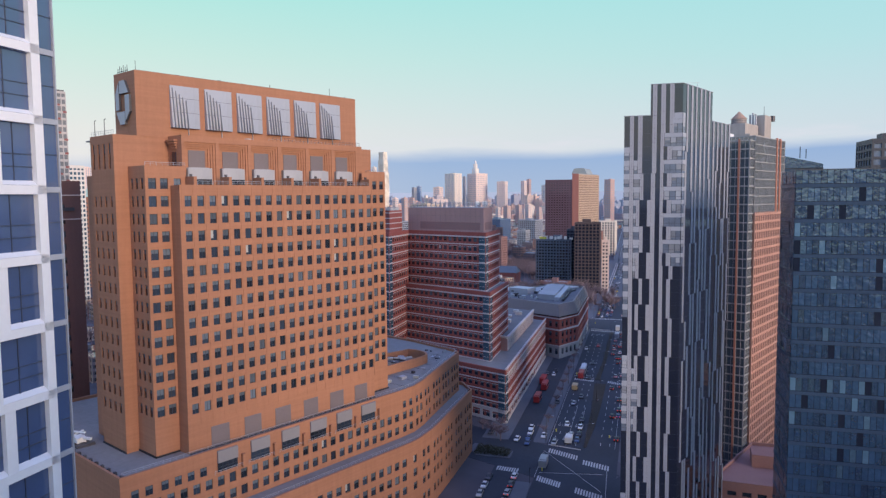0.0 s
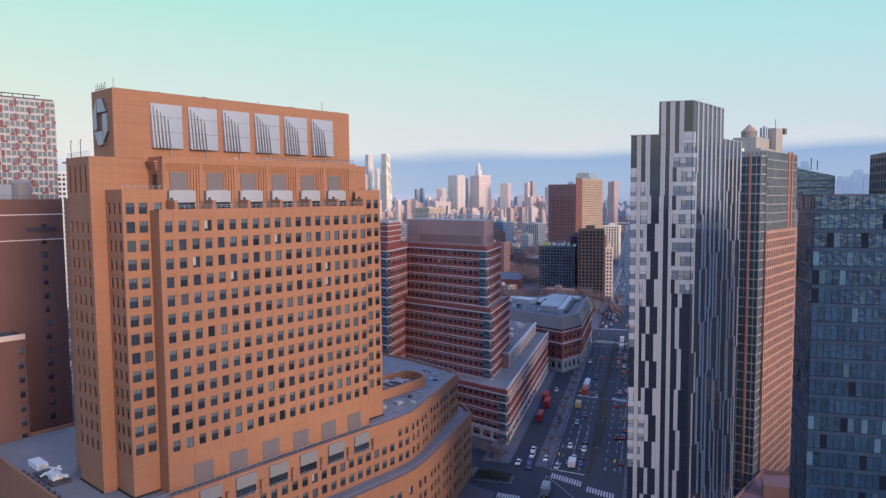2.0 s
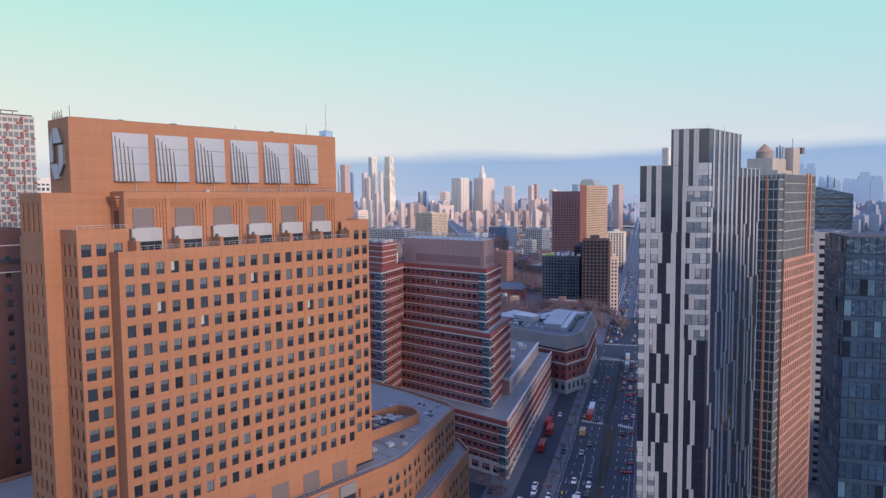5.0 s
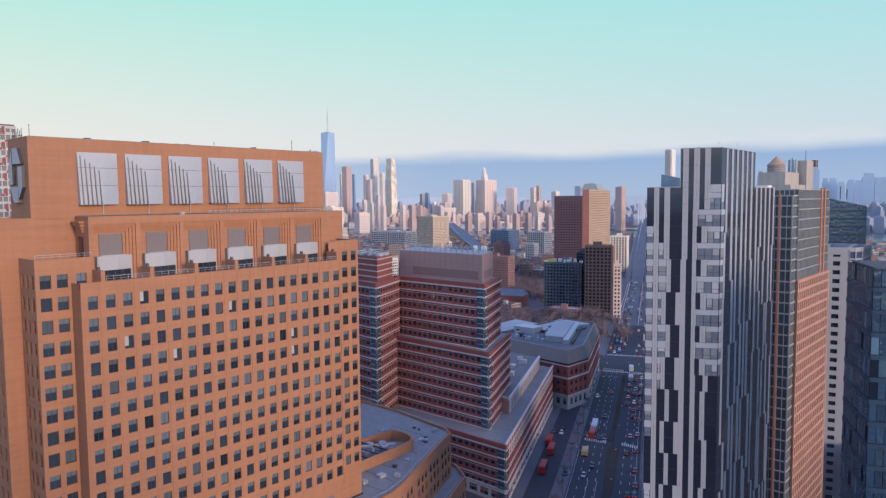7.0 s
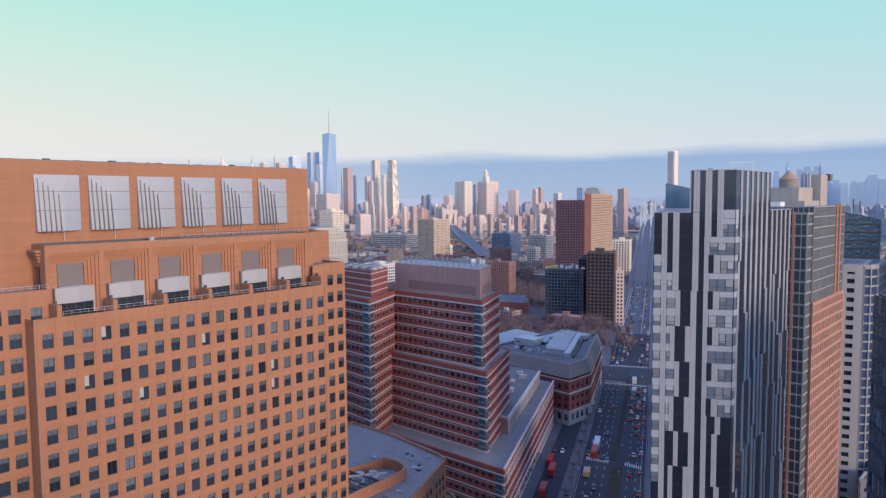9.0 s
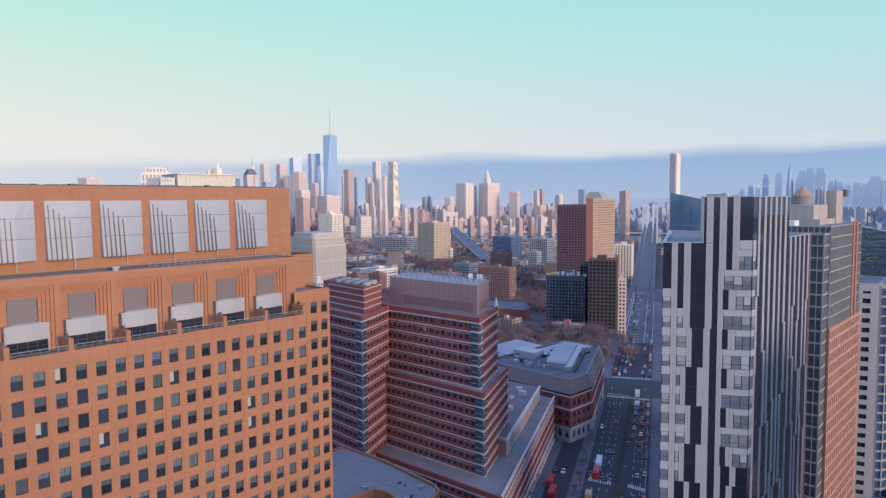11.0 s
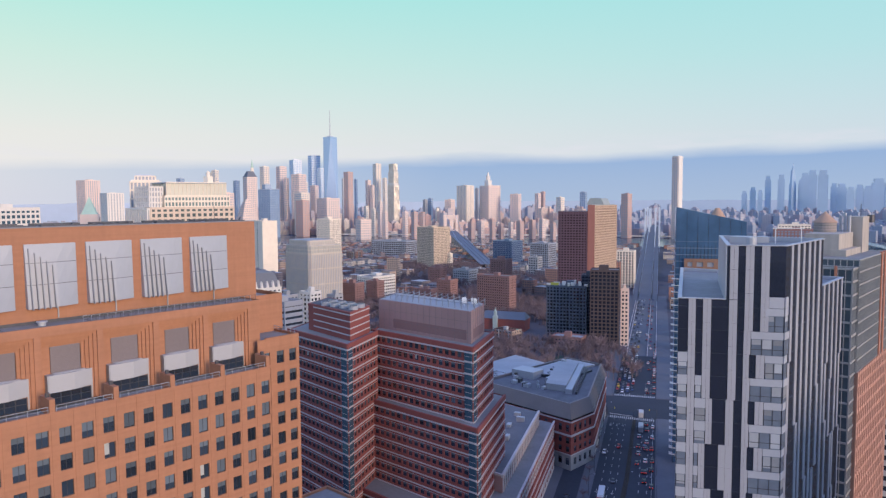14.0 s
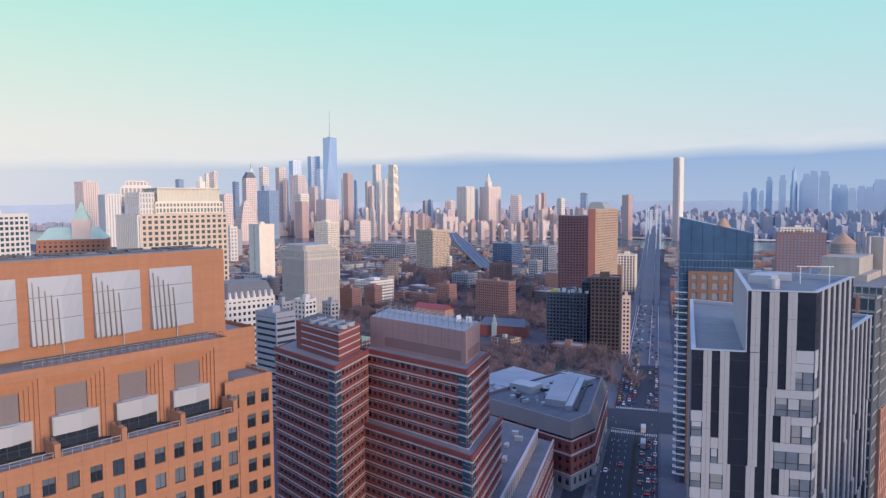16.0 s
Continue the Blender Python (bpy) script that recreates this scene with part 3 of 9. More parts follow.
for v in (-29.6, -26.4, -23.2, -13.7, -10.4):
    for k in range(34):
        sd = 256 + k * 9.0
        if 476 < sd < 524:
            continue
        piece("lane_dash", dash_data, road, *along(sd, v, 0.062), AVENUE_TURN - 90)
ln = Mesh()
for sa, sb, va, vb in ((252, 332, -32.5, -32.5), (252, 300, -22.6, -22.6), (252, 300, -26.0, -26.0), (243.9, 213.6, -32.7, -11.3), (223.9, 227.5, -32.1, -11.4), (243.9, 219.6, -33.0, -33.0), (231, 207, -10.2, -9.6)):
    a, b2 = Vector(along(sa, va, 0.07)), Vector(along(sb, vb, 0.07))
    ln.beam(a, b2, 0.12)
for v in (-30.9, -27.6, -24.3):
    for s_ in (258, 274, 352, 368, 460):
        ln.beam(along(s_, v, 0.068), along(s_ + 3.0, v, 0.068), 0.16)
        ln.beam(along(s_ + 0.2, v - 0.5, 0.068), along(s_ - 1.0, v, 0.068), 0.16)
        ln.beam(along(s_ + 0.2, v + 0.5, 0.068), along(s_ - 1.0, v, 0.068), 0.16)
for sa, va, vb in ((250.6, -32.4, -20.4), (351.5, -32.4, -22.2), (481, -32.6, -19.8)):
    ln.beam(along(sa, va, 0.066), along(sa - 2.4, vb, 0.066), 0.4)
ln.beam(along(252, -8.4, 0.066), along(470, -8.4, 0.066), 0.12)
part("lane_line", ln, LINE_WHITE, road)
br = Mesh()
for v in (-32.2, -30.0, -14.2, -7.4):
    for k in range(28):
        strip(br, 640 + 11.0 * k, 650.6 + 11.0 * k, v - 0.2, v + 0.2, 0.95, thick=0.9)
parts("barrier", br, BAND_STONE, road, "pale concrete barrier")


# ---- the orange brick office tower ----
rng = random.Random(11)
office = thing("office_tower", -150, 108, 0, "orange brick office tower with stepped shoulders and grey crown panels", "office building")
FRONT, BAY, SHOULDER, CROWN = -141.9, -145.8, -153.5, -153.4
ROWS13 = spans(43.95, 3.9, 13, 2.35)       # window rows of the main front
ROWS14 = spans(43.95, 3.9, 14, 2.35)
openings = []
m = Mesh()
openings += pierced_wall(m, (FRONT, 77.0), (FRONT, 134.4), 35, 95.4, spans(1.15, 3.02, 19, 1.65), ROWS13)
part("front_wall", m, TERRACOTTA, office)
pm = Mesh()
for k in range(20):
    y = 77.12 + 0.46 + 3.02 * k - (0.3 if k else 0.0)
    pm.box(FRONT - 0.05, FRONT + 0.06, y - 0.16, y + 0.16, 41.5, 95.3)
parts("pilaster", pm, TERRACOTTA, office)
m = Mesh()
openings += pierced_wall(m, (BAY, 71.3), (BAY, 77.0), 35, 99.6, [(0.7, 2.5), (3.4, 5.2)], ROWS14)
openings += pierced_wall(m, (BAY, 77.0), (BAY, 80.9), 94.6, 99.6, [(0.9, 2.6)], [ROWS14[13]])
openings += pierced_wall(m, (BAY, 134.4), (BAY, 143.6), 35, 99.6, [(1.0, 2.65), (4.1, 5.75), (6.9, 8.5)], ROWS14)
openings += pierced_wall(m, (SHOULDER, 71.3), (BAY, 71.3), 35, 99.6, [(0.9, 2.1), (3.2, 4.4), (5.6, 6.9)], ROWS14)
m.quad((BAY, 77, 35), (FRONT, 77, 35), (FRONT, 77, 95.4), (BAY, 77, 95.4))
m.quad((FRONT, 134.4, 35), (BAY, 134.4, 35), (BAY, 134.4, 95.4), (FRONT, 134.4, 95.4))
m.quad((BAY, 143.6, 35), (SHOULDER, 143.6, 35), (SHOULDER, 143.6, 99.6), (BAY, 143.6, 99.6))
part("bay_wall", m, TERRACOTTA, office)
m = Mesh()
SIDE_COLS = [(1.0, 2.1), (3.7, 4.8), (6.4, 7.5), (9.1, 10.2)]
openings += pierced_wall(m, (-165.2, 68.3), (SHOULDER, 68.3), 35, 98.0, SIDE_COLS, ROWS14[:13])
openings += pierced_wall(m, (-165.2, 68.3), (SHOULDER, 68.3), 98.0, 106.7, SIDE_COLS, [(99.2, 104.8)])
m.quad((SHOULDER, 68.3, 35), (SHOULDER, 71.3, 35), (SHOULDER, 71.3, 106.7), (SHOULDER, 68.3, 106.7))
m.quad((SHOULDER, 71.3, 97.0), (SHOULDER, 145.3, 97.0), (SHOULDER, 145.3, 106.7), (SHOULDER, 71.3, 106.7))
m.quad((SHOULDER, 143.6, 35), (SHOULDER, 145.3, 35), (SHOULDER, 145.3, 99.6), (SHOULDER, 143.6, 99.6))
m.quad((SHOULDER, 145.3, 35), (-168.5, 145.3, 35), (-168.5, 145.3, 106.7), (SHOULDER, 145.3, 106.7))
openings += pierced_wall(m, (-172.5, 70.2), (-165.2, 70.2), 35, 98.0, [(2.6, 3.8)], ROWS14[:13])
m.quad((-165.2, 70.2, 35), (-165.2, 68.3, 35), (-165.2, 68.3, 106.7), (-165.2, 70.2, 106.7))
m.quad((-172.5, 145.3, 35), (-172.5, 70.2, 35), (-172.5, 70.2, 98), (-172.5, 145.3, 98))
m.quad((-168.5, 145.3, 35), (-172.5, 145.3, 35), (-172.5, 145.3, 98), (-168.5, 145.3, 98))
m.quad((-165.2, 70.2, 98), (-165.2, 145.3, 98), (-165.2, 145.3, 106.7), (-165.2, 70.2, 106.7))
part("shoulder_wall", m, TERRACOTTA, office)
m = Mesh()
m.box(-163.6, CROWN, 73.6, 139.3, 106.6, 121.2)
part("crown_wall", m, TERRACOTTA, office)
BOX0 = -148.6
m = Mesh()
for x0, x1, y0, y1, z in ((BAY, FRONT - 0.3, 77.1, 134.3, 94.6), (SHOULDER + 0.02, BAY - 0.25, 71.6, 80.9, 99.25), (SHOULDER + 0.02, BAY - 0.3, 136.0, 143.3, 99.25), (BOX0, BAY, 80.9, 136.0, 94.6), (-168.2, SHOULDER - 0.3, 68.6, 145, 106.0), (-172.2, -165.2, 70.4, 145, 97.4)):
    m.box(x0, x1, y0, y1, z - 0.3, z)
part("terrace_floor", m, ROOF_GREY, office)
# parapets round the terraces
m = Mesh()
m.box(FRONT - 0.45, FRONT - 0.002, 77.0, 134.4, 94.5, 95.55)
m.box(BAY - 0.45, BAY - 0.002, 71.35, 81.0, 98.6, 99.75)
m.box(BAY - 0.45, BAY - 0.002, 136.2, 143.55, 98.6, 99.75)
m.box(SHOULDER, BAY - 0.45, 71.302, 71.7, 98.6, 99.72)
m.box(SHOULDER, BAY - 0.45, 143.2, 143.598, 98.6, 99.72)
part("parapet", m, TERRACOTTA, office)
cr = Mesh()
cr.box(-163.3, CROWN - 0.3, 73.9, 139.0, 121.15, 121.32)
part("crown_roof", cr, ROOF_GREY, office)
cp = Mesh()
for k in range(7):
    y0 = 75 + k * 9.2
    cp.box(-161.5, -160.9, y0, y0 + 7.5, 121.3, 121.3 + 0.4)
    cp.box(-156.2, -155.9, y0 + 0.3, y0 + 8.6, 121.3, 121.3 + 0.2)
    cp.beam((-161, y0, 121.45), (-156, y0 + 3, 121.45), 0.12)
    for j in range(4):
        a = rng.uniform(-160.5, -156.5)
        cp.box(a, a + rng.uniform(0.4, 1.4), y0 + 2 * j, y0 + 2 * j + rng.uniform(0.4, 1.2), 121.3, 121.3 + rng.uniform(0.2, 0.45))
parts("roof_rail_track", cp, METAL_DARK, office)

# the block below the crown with its six stepped portals
BOX = -147.4
m = Mesh()
portals = [81.9 + 8.83 * k for k in range(6)]
m.quad((BOX, 80.9, 106.9), (CROWN, 80.9, 106.9), (CROWN, 80.9, 95), (BOX, 80.9, 95))
m.quad((CROWN, 136.0, 106.9), (BOX, 136.0, 106.9), (BOX, 136.0, 95), (CROWN, 136.0, 95))
m.box(BOX - 0.4, BOX, 80.9, 136.0, 106.3, 106.85)
STEP = 0.28
for k, y in enumerate(portals):
    last = 80.9 if k == 0 else portals[k - 1] + 8.0
    m.quad((BOX, last, 95), (BOX, y - 0.35, 95), (BOX, y - 0.35, 106.3), (BOX, last, 106.3))
    # four steps receding on the head and the far jamb
    top, right = 105.4, y + 7.55
    m.quad((BOX, y - 0.35, top), (BOX, y + 8.0, top), (BOX, y + 8.0, 106.3), (BOX, y - 0.35, 106.3))
    m.quad((BOX, right, 95), (BOX, y + 8.0, 95), (BOX, y + 8.0, top), (BOX, right, top))
    for q in range(4):
        x, x2 = BOX - STEP * q, BOX - STEP * (q + 1)
        t1, r1 = top - 0.46 * (q + 1), right - 0.52 * (q + 1)
        t0, r0 = top - 0.46 * q, right - 0.52 * q
        m.quad((x2, y - 0.35, t0), (x2, r0, t0), (x, r0, t0), (x, y - 0.35, t0))
        m.quad((x, r0, 95), (x2, r0, 95), (x2, r0, t0), (x, r0, t0))
        m.quad((x2, y - 0.35, t1), (x2, r0, t1), (x2, r0, t0), (x2, y - 0.35, t0))
        m.quad((x2, r1, 95), (x2, r0, 95), (x2, r0, t1), (x2, r1, t1))
    xb = BOX - STEP * 4
    tb, rb = top - 1.84, right - 2.08
    m.quad((xb, y - 0.35, 95), (xb, y + 1.1, 95), (xb, y + 1.1, tb), (xb, y - 0.35, tb))
    m.quad((xb, y + 1.1, 95), (xb, rb, 95), (xb, rb, 97), (xb, y + 1.1, 97))
    m.quad((BOX, y - 0.35, 95), (xb, y - 0.35, 95), (xb, y - 0.35, top), (BOX, y - 0.35, top))
m.quad((BOX, portals[-1] + 8.0, 95), (BOX, 136, 95), (BOX, 136, 106.3), (BOX, portals[-1] + 8.0, 106.3))
part("portal_block", m, TERRACOTTA, office)
m = Mesh()
m.box(CROWN, BOX - 0.4, 81.0, 135.9, 106.2, 106.6)
for y in range(83, 135, 6):
    m.box(CROWN + 0.3, BOX - 0.6, y, y + 0.1, 106.6, 106.63, 1)
m.cyl(-150.6, 100.5, 0.55, 106.6, 107.1, 2, 12)
m.cyl(-150.6, 100.5, 0.75, 107.1, 107.3, 2, 12)
m.box(CROWN + 0.05, CROWN + 0.2, 81.2, 135.8, 106.6, 107.0, 1)
part("portal_roof", m, [ROOF_GREY, ROOF_DARK, METAL_PALE], office, "grey membrane roof with a vent")
dm = Mesh()
dm.box(-151.6, -149.9, 80.72, 80.9, 99.0, 103.2)
part("terrace_door", dm, GLASS_DARK, office, "dark glazed terrace door")
em = Mesh()
for q in range(4):
    em.box(-152.9 + 0.35 * q, -149.2 - 0.1 * q, 80.9 - 0.9 + 0.18 * q, 80.9, 105.6 - 0.55 * q, 106.0 - 0.55 * q)
part("door_hood", em, TERRACOTTA, office)
lv, un = Mesh(), Mesh()
lv.box(0.0, 0.12, 0.05, 4.25, 0, 3.95, 0)
slat = Mesh()
slat.box(0.12, 0.17, 0.1, 4.2, 0, 0.10)
slat_data = slat.data("slat", [LOUVER])
louver_data = lv.data("louver", [LOUVER])
un.prism([(0, 0), (1.3, 0.0), (1.34, 3.6), (0.62, 6.2), (0, 6.2)], 1.95, 4.55, 0)
un.box(0.0, 1.2, -0.14, 0.0, 0.0, 4.55, 0)
un.box(0.0, 0.55, 6.2, 6.42, 0.0, 4.55, 0)
un.prism([(1.22, 0.02), (1.335, 0.02), (1.375, 3.58), (1.30, 3.58)], 1.95, 2.06, 0)
hood_data = un.data("hood", [HOOD_GREY])
un = Mesh()
un.box(0.0, 0.7, 0.9, 5.4, 4.55, 4.66, 0)
ledge_data = un.data("ledge", [HOOD_GREY])
un = Mesh()
ys = [0.2, 0.32, 1.6, 1.72, 3.0, 3.12, 4.4, 4.52, 5.88, 6.0]
relief(un, ys, [0.05, 0.15, 1.0, 1.1, 1.85, 1.95], lambda i, j: -0.06 if i % 2 == 0 or j % 2 == 0 else 0.0, lambda i, j: 0 if i % 2 == 0 or j % 2 == 0 else 1)
wide_data = un.data("wide_window", [FRAME_DARK, GLASS], weld=True)
pb = Mesh()
pb.box(0, 3.6, 0, 0.75, -0.4, 1.9, 0)
pb.box(1.6, 2.0, 0.1, 0.6, 1.9, 2.5, 1)
pier_data = pb.data("terrace_pier", [TERRACOTTA, METAL_DARK])
for y in portals:
    lou = piece("louver", louver_data, office, BOX - 1.2, y + 1.1, 99.65, 0, "grey louvred panel")
    for q in range(16):
        piece("slat", slat_data, lou, BOX - 1.2, y + 1.1, 99.77 + q * 0.24)
    bay = piece("terrace_bay", hood_data, office, BOX - 1.1, y + 0.4, 95.0, 0, "white folded metal hood over a wide dark window")
    piece("ledge", ledge_data, bay, BOX - 1.1, y + 0.4, 95.0)
    piece("wide_window", wide_data, bay, BOX - 0.1, y + 0.4, 95.0, 90)
    piece("terrace_pier", pier_data, office, FRONT - 3.7, y - 1.35, 95.5)
piece("terrace_pier", pier_data, office, FRONT - 3.7, portals[-1] + 7.6, 95.5)


def railing(name, a, b, z, height, parent, step=1.2, mat=METAL_PALE):
    r = Mesh()
    a, b = Vector((*a, z)), Vector((*b, z))
    up = Vector((0, 0, height))
    r.beam(a + up, b + up, 0.07)
    r.beam(a + up * 0.5, b + up * 0.5, 0.04)
    n = max(1, int((b - a).length / step))
    for k in range(n + 1):
        p = a + (b - a) * (k / n)
        r.beam(p, p + up, 0.05)
    return part(name, r, mat, parent)


for y in portals:
    railing("terrace_rail", (FRONT - 0.2, y - 0.4), (FRONT - 0.2, y + 7.3), 95.5, 0.9, office)
railing("terrace_rail", (BOX - 0.5, 106), (BOX - 0.5, 135.6), 106.85, 0.95, office, 1.2, METAL_DARK)
railing("terrace_rail", (BOX - 2.2, 106), (BOX - 2.2, 135.6), 106.6, 0.9, office, 1.2)
railing("terrace_rail", (BAY - 0.3, 71.5), (BAY - 0.3, 80.8), 99.7, 0.8, office)
railing("terrace_rail", (SHOULDER - 0.3, 68.6), (-165.0, 68.6), 106.7, 1.0, office)
railing("terrace_rail", (SHOULDER + 0.4, 143.0), (BAY - 0.5, 143.0), 99.6, 0.8, office)

# six finned panels along the crown
def lean(y, z):
    """How far a crown panel stands out: flush at its head, furthest at the foot of its finned part."""
    return 0.28 + (0.95 if y <= 4.3 else 0.95 - 0.26 * (y - 4.3)) * (1 - z / 9.75)


fp = Mesh()
ysp = [0.0, 4.3, 5.8, 7.3]
zsp = [0.0, 3.55, 3.62, 6.85, 6.92, 9.75]
for i in range(3):
    for j in range(5):
        y0, y1, z0, z1 = ysp[i], ysp[i + 1], zsp[j], zsp[j + 1]
        cut = 0.05 if j in (1, 3) else 0.0
        fp.quad((lean(y0, z0) - cut, y0, z0), (lean(y1, z0) - cut, y1, z0), (lean(y1, z1) - cut, y1, z1), (lean(y0, z1) - cut, y0, z1), 1 if cut else 0)
    y0, y1 = ysp[i], ysp[i + 1]
    fp.quad((0, y0, 0), (0, y1, 0), (lean(y1, 0), y1, 0), (lean(y0, 0), y0, 0), 1)
    fp.quad((lean(y0, 9.75), y0, 9.75), (lean(y1, 9.75), y1, 9.75), (0, y1, 9.75), (0, y0, 9.75), 0)
for y, w0 in ((0.0, 0), (7.3, 1)):
    e = [(0, y, 0), (lean(y, 0), y, 0), (lean(y, 9.75), y, 9.75), (0, y, 9.75)]
    fp.quad(*(e if w0 == 0 else e[::-1]), 0)
panel_data = fp.data("finned_panel", [METAL_PALE, METAL_DARK])
fin_data = []
for k in range(5):
    fm = Mesh()
    y, top = 0.45 + 0.8 * k, 9.1 - k * 0.66
    for side in (0, 1):
        yy = 0.03 + 0.20 * side
        fm.v += [(lean(y, -0.1) - 0.05, yy, -0.1), (lean(y, -0.1) + 0.70, yy - 0.1 * side, -0.1), (lean(y, top) + 0.36, yy - 0.1 * side, top), (lean(y, top) - 0.05, yy, top)]
    fm.f += [(0, 1, 2, 3), (7, 6, 5, 4), (0, 4, 5, 1), (1, 5, 6, 2), (2, 6, 7, 3), (3, 7, 4, 0)]
    fm.m += [0] * 6
    fin_data.append(fm.data("fin", [FIN_GREY]))
bk = Mesh()
bk.box(0.05, 0.3, 0, 0.14, -1.9, 0.0)
prop_data = bk.data("panel_prop", [METAL_PALE])
for k in range(6):
    pan = piece("finned_panel", panel_data, office, CROWN, 81.65 + 8.83 * k, 109.0, 0, "folded grey metal panel with five upright fins")
    for j in range(5):
        piece("fin", fin_data[j], pan, CROWN, 81.65 + 8.83 * k + 0.42 + j * 0.8, 109.0)
    for y in (4.35,):
        piece("panel_prop", prop_data, pan, CROWN, 81.65 + 8.83 * k + y, 109.0)
# octagonal emblem of four folded plates on the crown's end wall
ec = Vector((-158.6, 73.6, 114.4))
E = Mesh()


def plate(pts):
    i = len(E.v)
    for dy in (0.0, -0.55):
        E.v += [(ec.x + a * 1.02, ec.y + dy, ec.z + b * 1.45) for a, b in pts]
    n = len(pts)
    E.f.append(tuple(i + n + k for k in range(n)))
    E.m.append(0)
    for k in range(n):
        j = (k + 1) % n
        E.f.append((i + k, i + j, i + n + j, i + n + k))
        E.m.append(1)


plate([(-1.3, 3.4), (1.2, 3.4), (2.9, 1.4), (-1.3, 1.4)])
plate([(3.3, 1.1), (3.3, -1.5), (1.2, -3.0), (1.2, 1.1)])
plate([(1.0, -3.4), (-1.4, -3.4), (-3.1, -1.4), (1.0, -1.4)])
plate([(-3.3, -1.1), (-3.3, 1.4), (-1.6, 3.2), (-1.6, -1.1)])
part("emblem", E, [METAL_PALE, METAL_DARK], office, "octagonal emblem of folded grey metal plates")
an = Mesh()
for k in range(6):
    x = -162.5 + k * 0.9
    an.beam((x, 74.2, 121.3), (x, 74.2, 122.6 + 0.4 * (k % 2)), 0.1)
an.beam((-163, 74.2, 121.7), (-157.5, 74.2, 121.7), 0.1)
an.beam((-154, 74.2, 121.2), (-154, 74.2, 123.4), 0.08)
an.beam((-158, 133.5, 121.2), (-158, 133.5, 124.2), 0.08)
an.beam((-157, 138, 121.2), (-157, 138.5, 122.0), 0.2)
an.beam((-157, 112, 121.2), (-157, 112, 122.6), 0.08)
parts("antenna_rack", an, METAL_DARK, office, "row of thin roof antennas")
lp = Mesh()
for x in (-163.8, -158.8):
    lp.beam((x, 68.9, 106.7), (x, 68.9, 110.2), 0.12)
    lp.beam((x, 68.9, 110.2), (x + 0.7, 68.9, 110.4), 0.12)
part("roof_lamp_post", lp, METAL_DARK, office)

# podium: upper storeys with a curving front, a lower terrace and the street storeys
UP = [(-138.8, 60.0), (-138.8, 142.0), (-139.4, 148.5), (-141.6, 155.0), (-145.2, 163.0), (-149.2, 172.2), (-153.4, 182.0), (-157.4, 191.5), (-161.0, 193.6), (-186, 197), (-206, 197), (-206, 60)]
LOW = [(-131.6, 52.0), (-131.6, 138.0), (-132.2, 143.0), (-134.3, 150.5), (-138.3, 160.5), (-142.8, 171.0), (-147.3, 181.5), (-151.8, 192.0), (-160, 197.5), (-206, 199), (-206, 52)]
podium = thing("office_podium", -165, 125, 0, "curving orange brick podium with rows of windows and terraces", "office building")


def podium_ring(poly, z0, z1, rows, pitch, wide, name):
    wall = Mesh()
    got = []
    n = len(poly)
    for i in range(n):
        a, b = Vector(poly[i]), Vector(poly[(i + 1) % n])
        L = (b - a).length
        c = max(1, int(L // pitch))
        off = (L - c * pitch) / 2 + (pitch - wide) / 2
        front = i < n - 2
        got += pierced_wall(wall, tuple(a), tuple(b), z0, z1, spans(off, pitch, c, wide) if front else [], rows if front else [])
    part(name, wall, TERRACOTTA, podium)
    return got


pod = podium_ring(UP, 21.6, 35.6, [(22.9, 25.2), (26.8, 29.1)], 3.02, 1.72, "upper_wall")
pod += podium_ring(LOW, 0.0, 22.6, [(3.0, 5.6), (8.4, 10.7), (12.4, 14.7), (16.4, 18.7)], 3.02, 1.75, "street_wall")
m = Mesh()
m.prism(inset(UP, 0.5), 34.6, 35.0)
part("podium_roof", m, ROOF_GREY, podium)
m = Mesh()
m.prism(inset(LOW, 0.5), 21.3, 21.7)
part("terrace_floor", m, ROOF_GREY, podium)
m = Mesh()
for poly, z in ((inset(UP, -0.05), 35.65), (inset(LOW, -0.05), 22.65)):
    ins = inset(poly, 0.55)
    for i in range(len(poly)):
        j = (i + 1) % len(poly)
        m.prism([poly[i], poly[j], ins[j], ins[i]], z - 1.0, z + 0.15)
part("podium_parapet", m, TERRACOTTA, podium)
for poly, z in ((UP, 35.7), (LOW, 22.7)):
    ins = inset(poly, 0.9)
    for i in range(len(poly) - 3):
        railing("podium_rail", ins[i], ins[i + 1], z, 0.75, podium, 1.5)
bl = Mesh()
for x0, x1, y0, y1 in ((FRONT, FRONT + 0.25, 76.9, 134.5), (BAY, BAY + 0.25, 71.1, 76.9), (BAY, BAY + 0.25, 134.5, 143.8), (SHOULDER, BAY + 0.25, 71.05, 71.3), (-165.2, SHOULDER, 68.05, 68.3)):
    bl.box(x0, x1, y0, y1, 35.0, 35.35)
part("base_flashing", bl, COPING, podium)
# grey louvred doors at the tower's foot and white boxes in the podium's top storey
ld = Mesh()
ld.box(0, 0.1, 0, 4.7, 0, 5.0, 0)
slat = Mesh()
slat.box(0.1, 0.14, 0.1, 4.6, 0, 0.12)
door_slat_data = slat.data("slat", [LOUVER])
foot_data = ld.data("louvred_door", [LOUVER])
ub = Mesh()
ub.box(0.0, 0.5, 0, 5.2, 2.2, 5.0, 0)
phood_data = ub.data("hood", [material("grey_hood_metal", (0.27, 0.265, 0.285), 0.6, 0.1, vary=0.08)])
ub = Mesh()
ub.box(0.0, 0.9, 6.2, 6.9, -0.5, 2.6, 0)
ppier_data = ub.data("terrace_pier", [TERRACOTTA])
ub = Mesh()
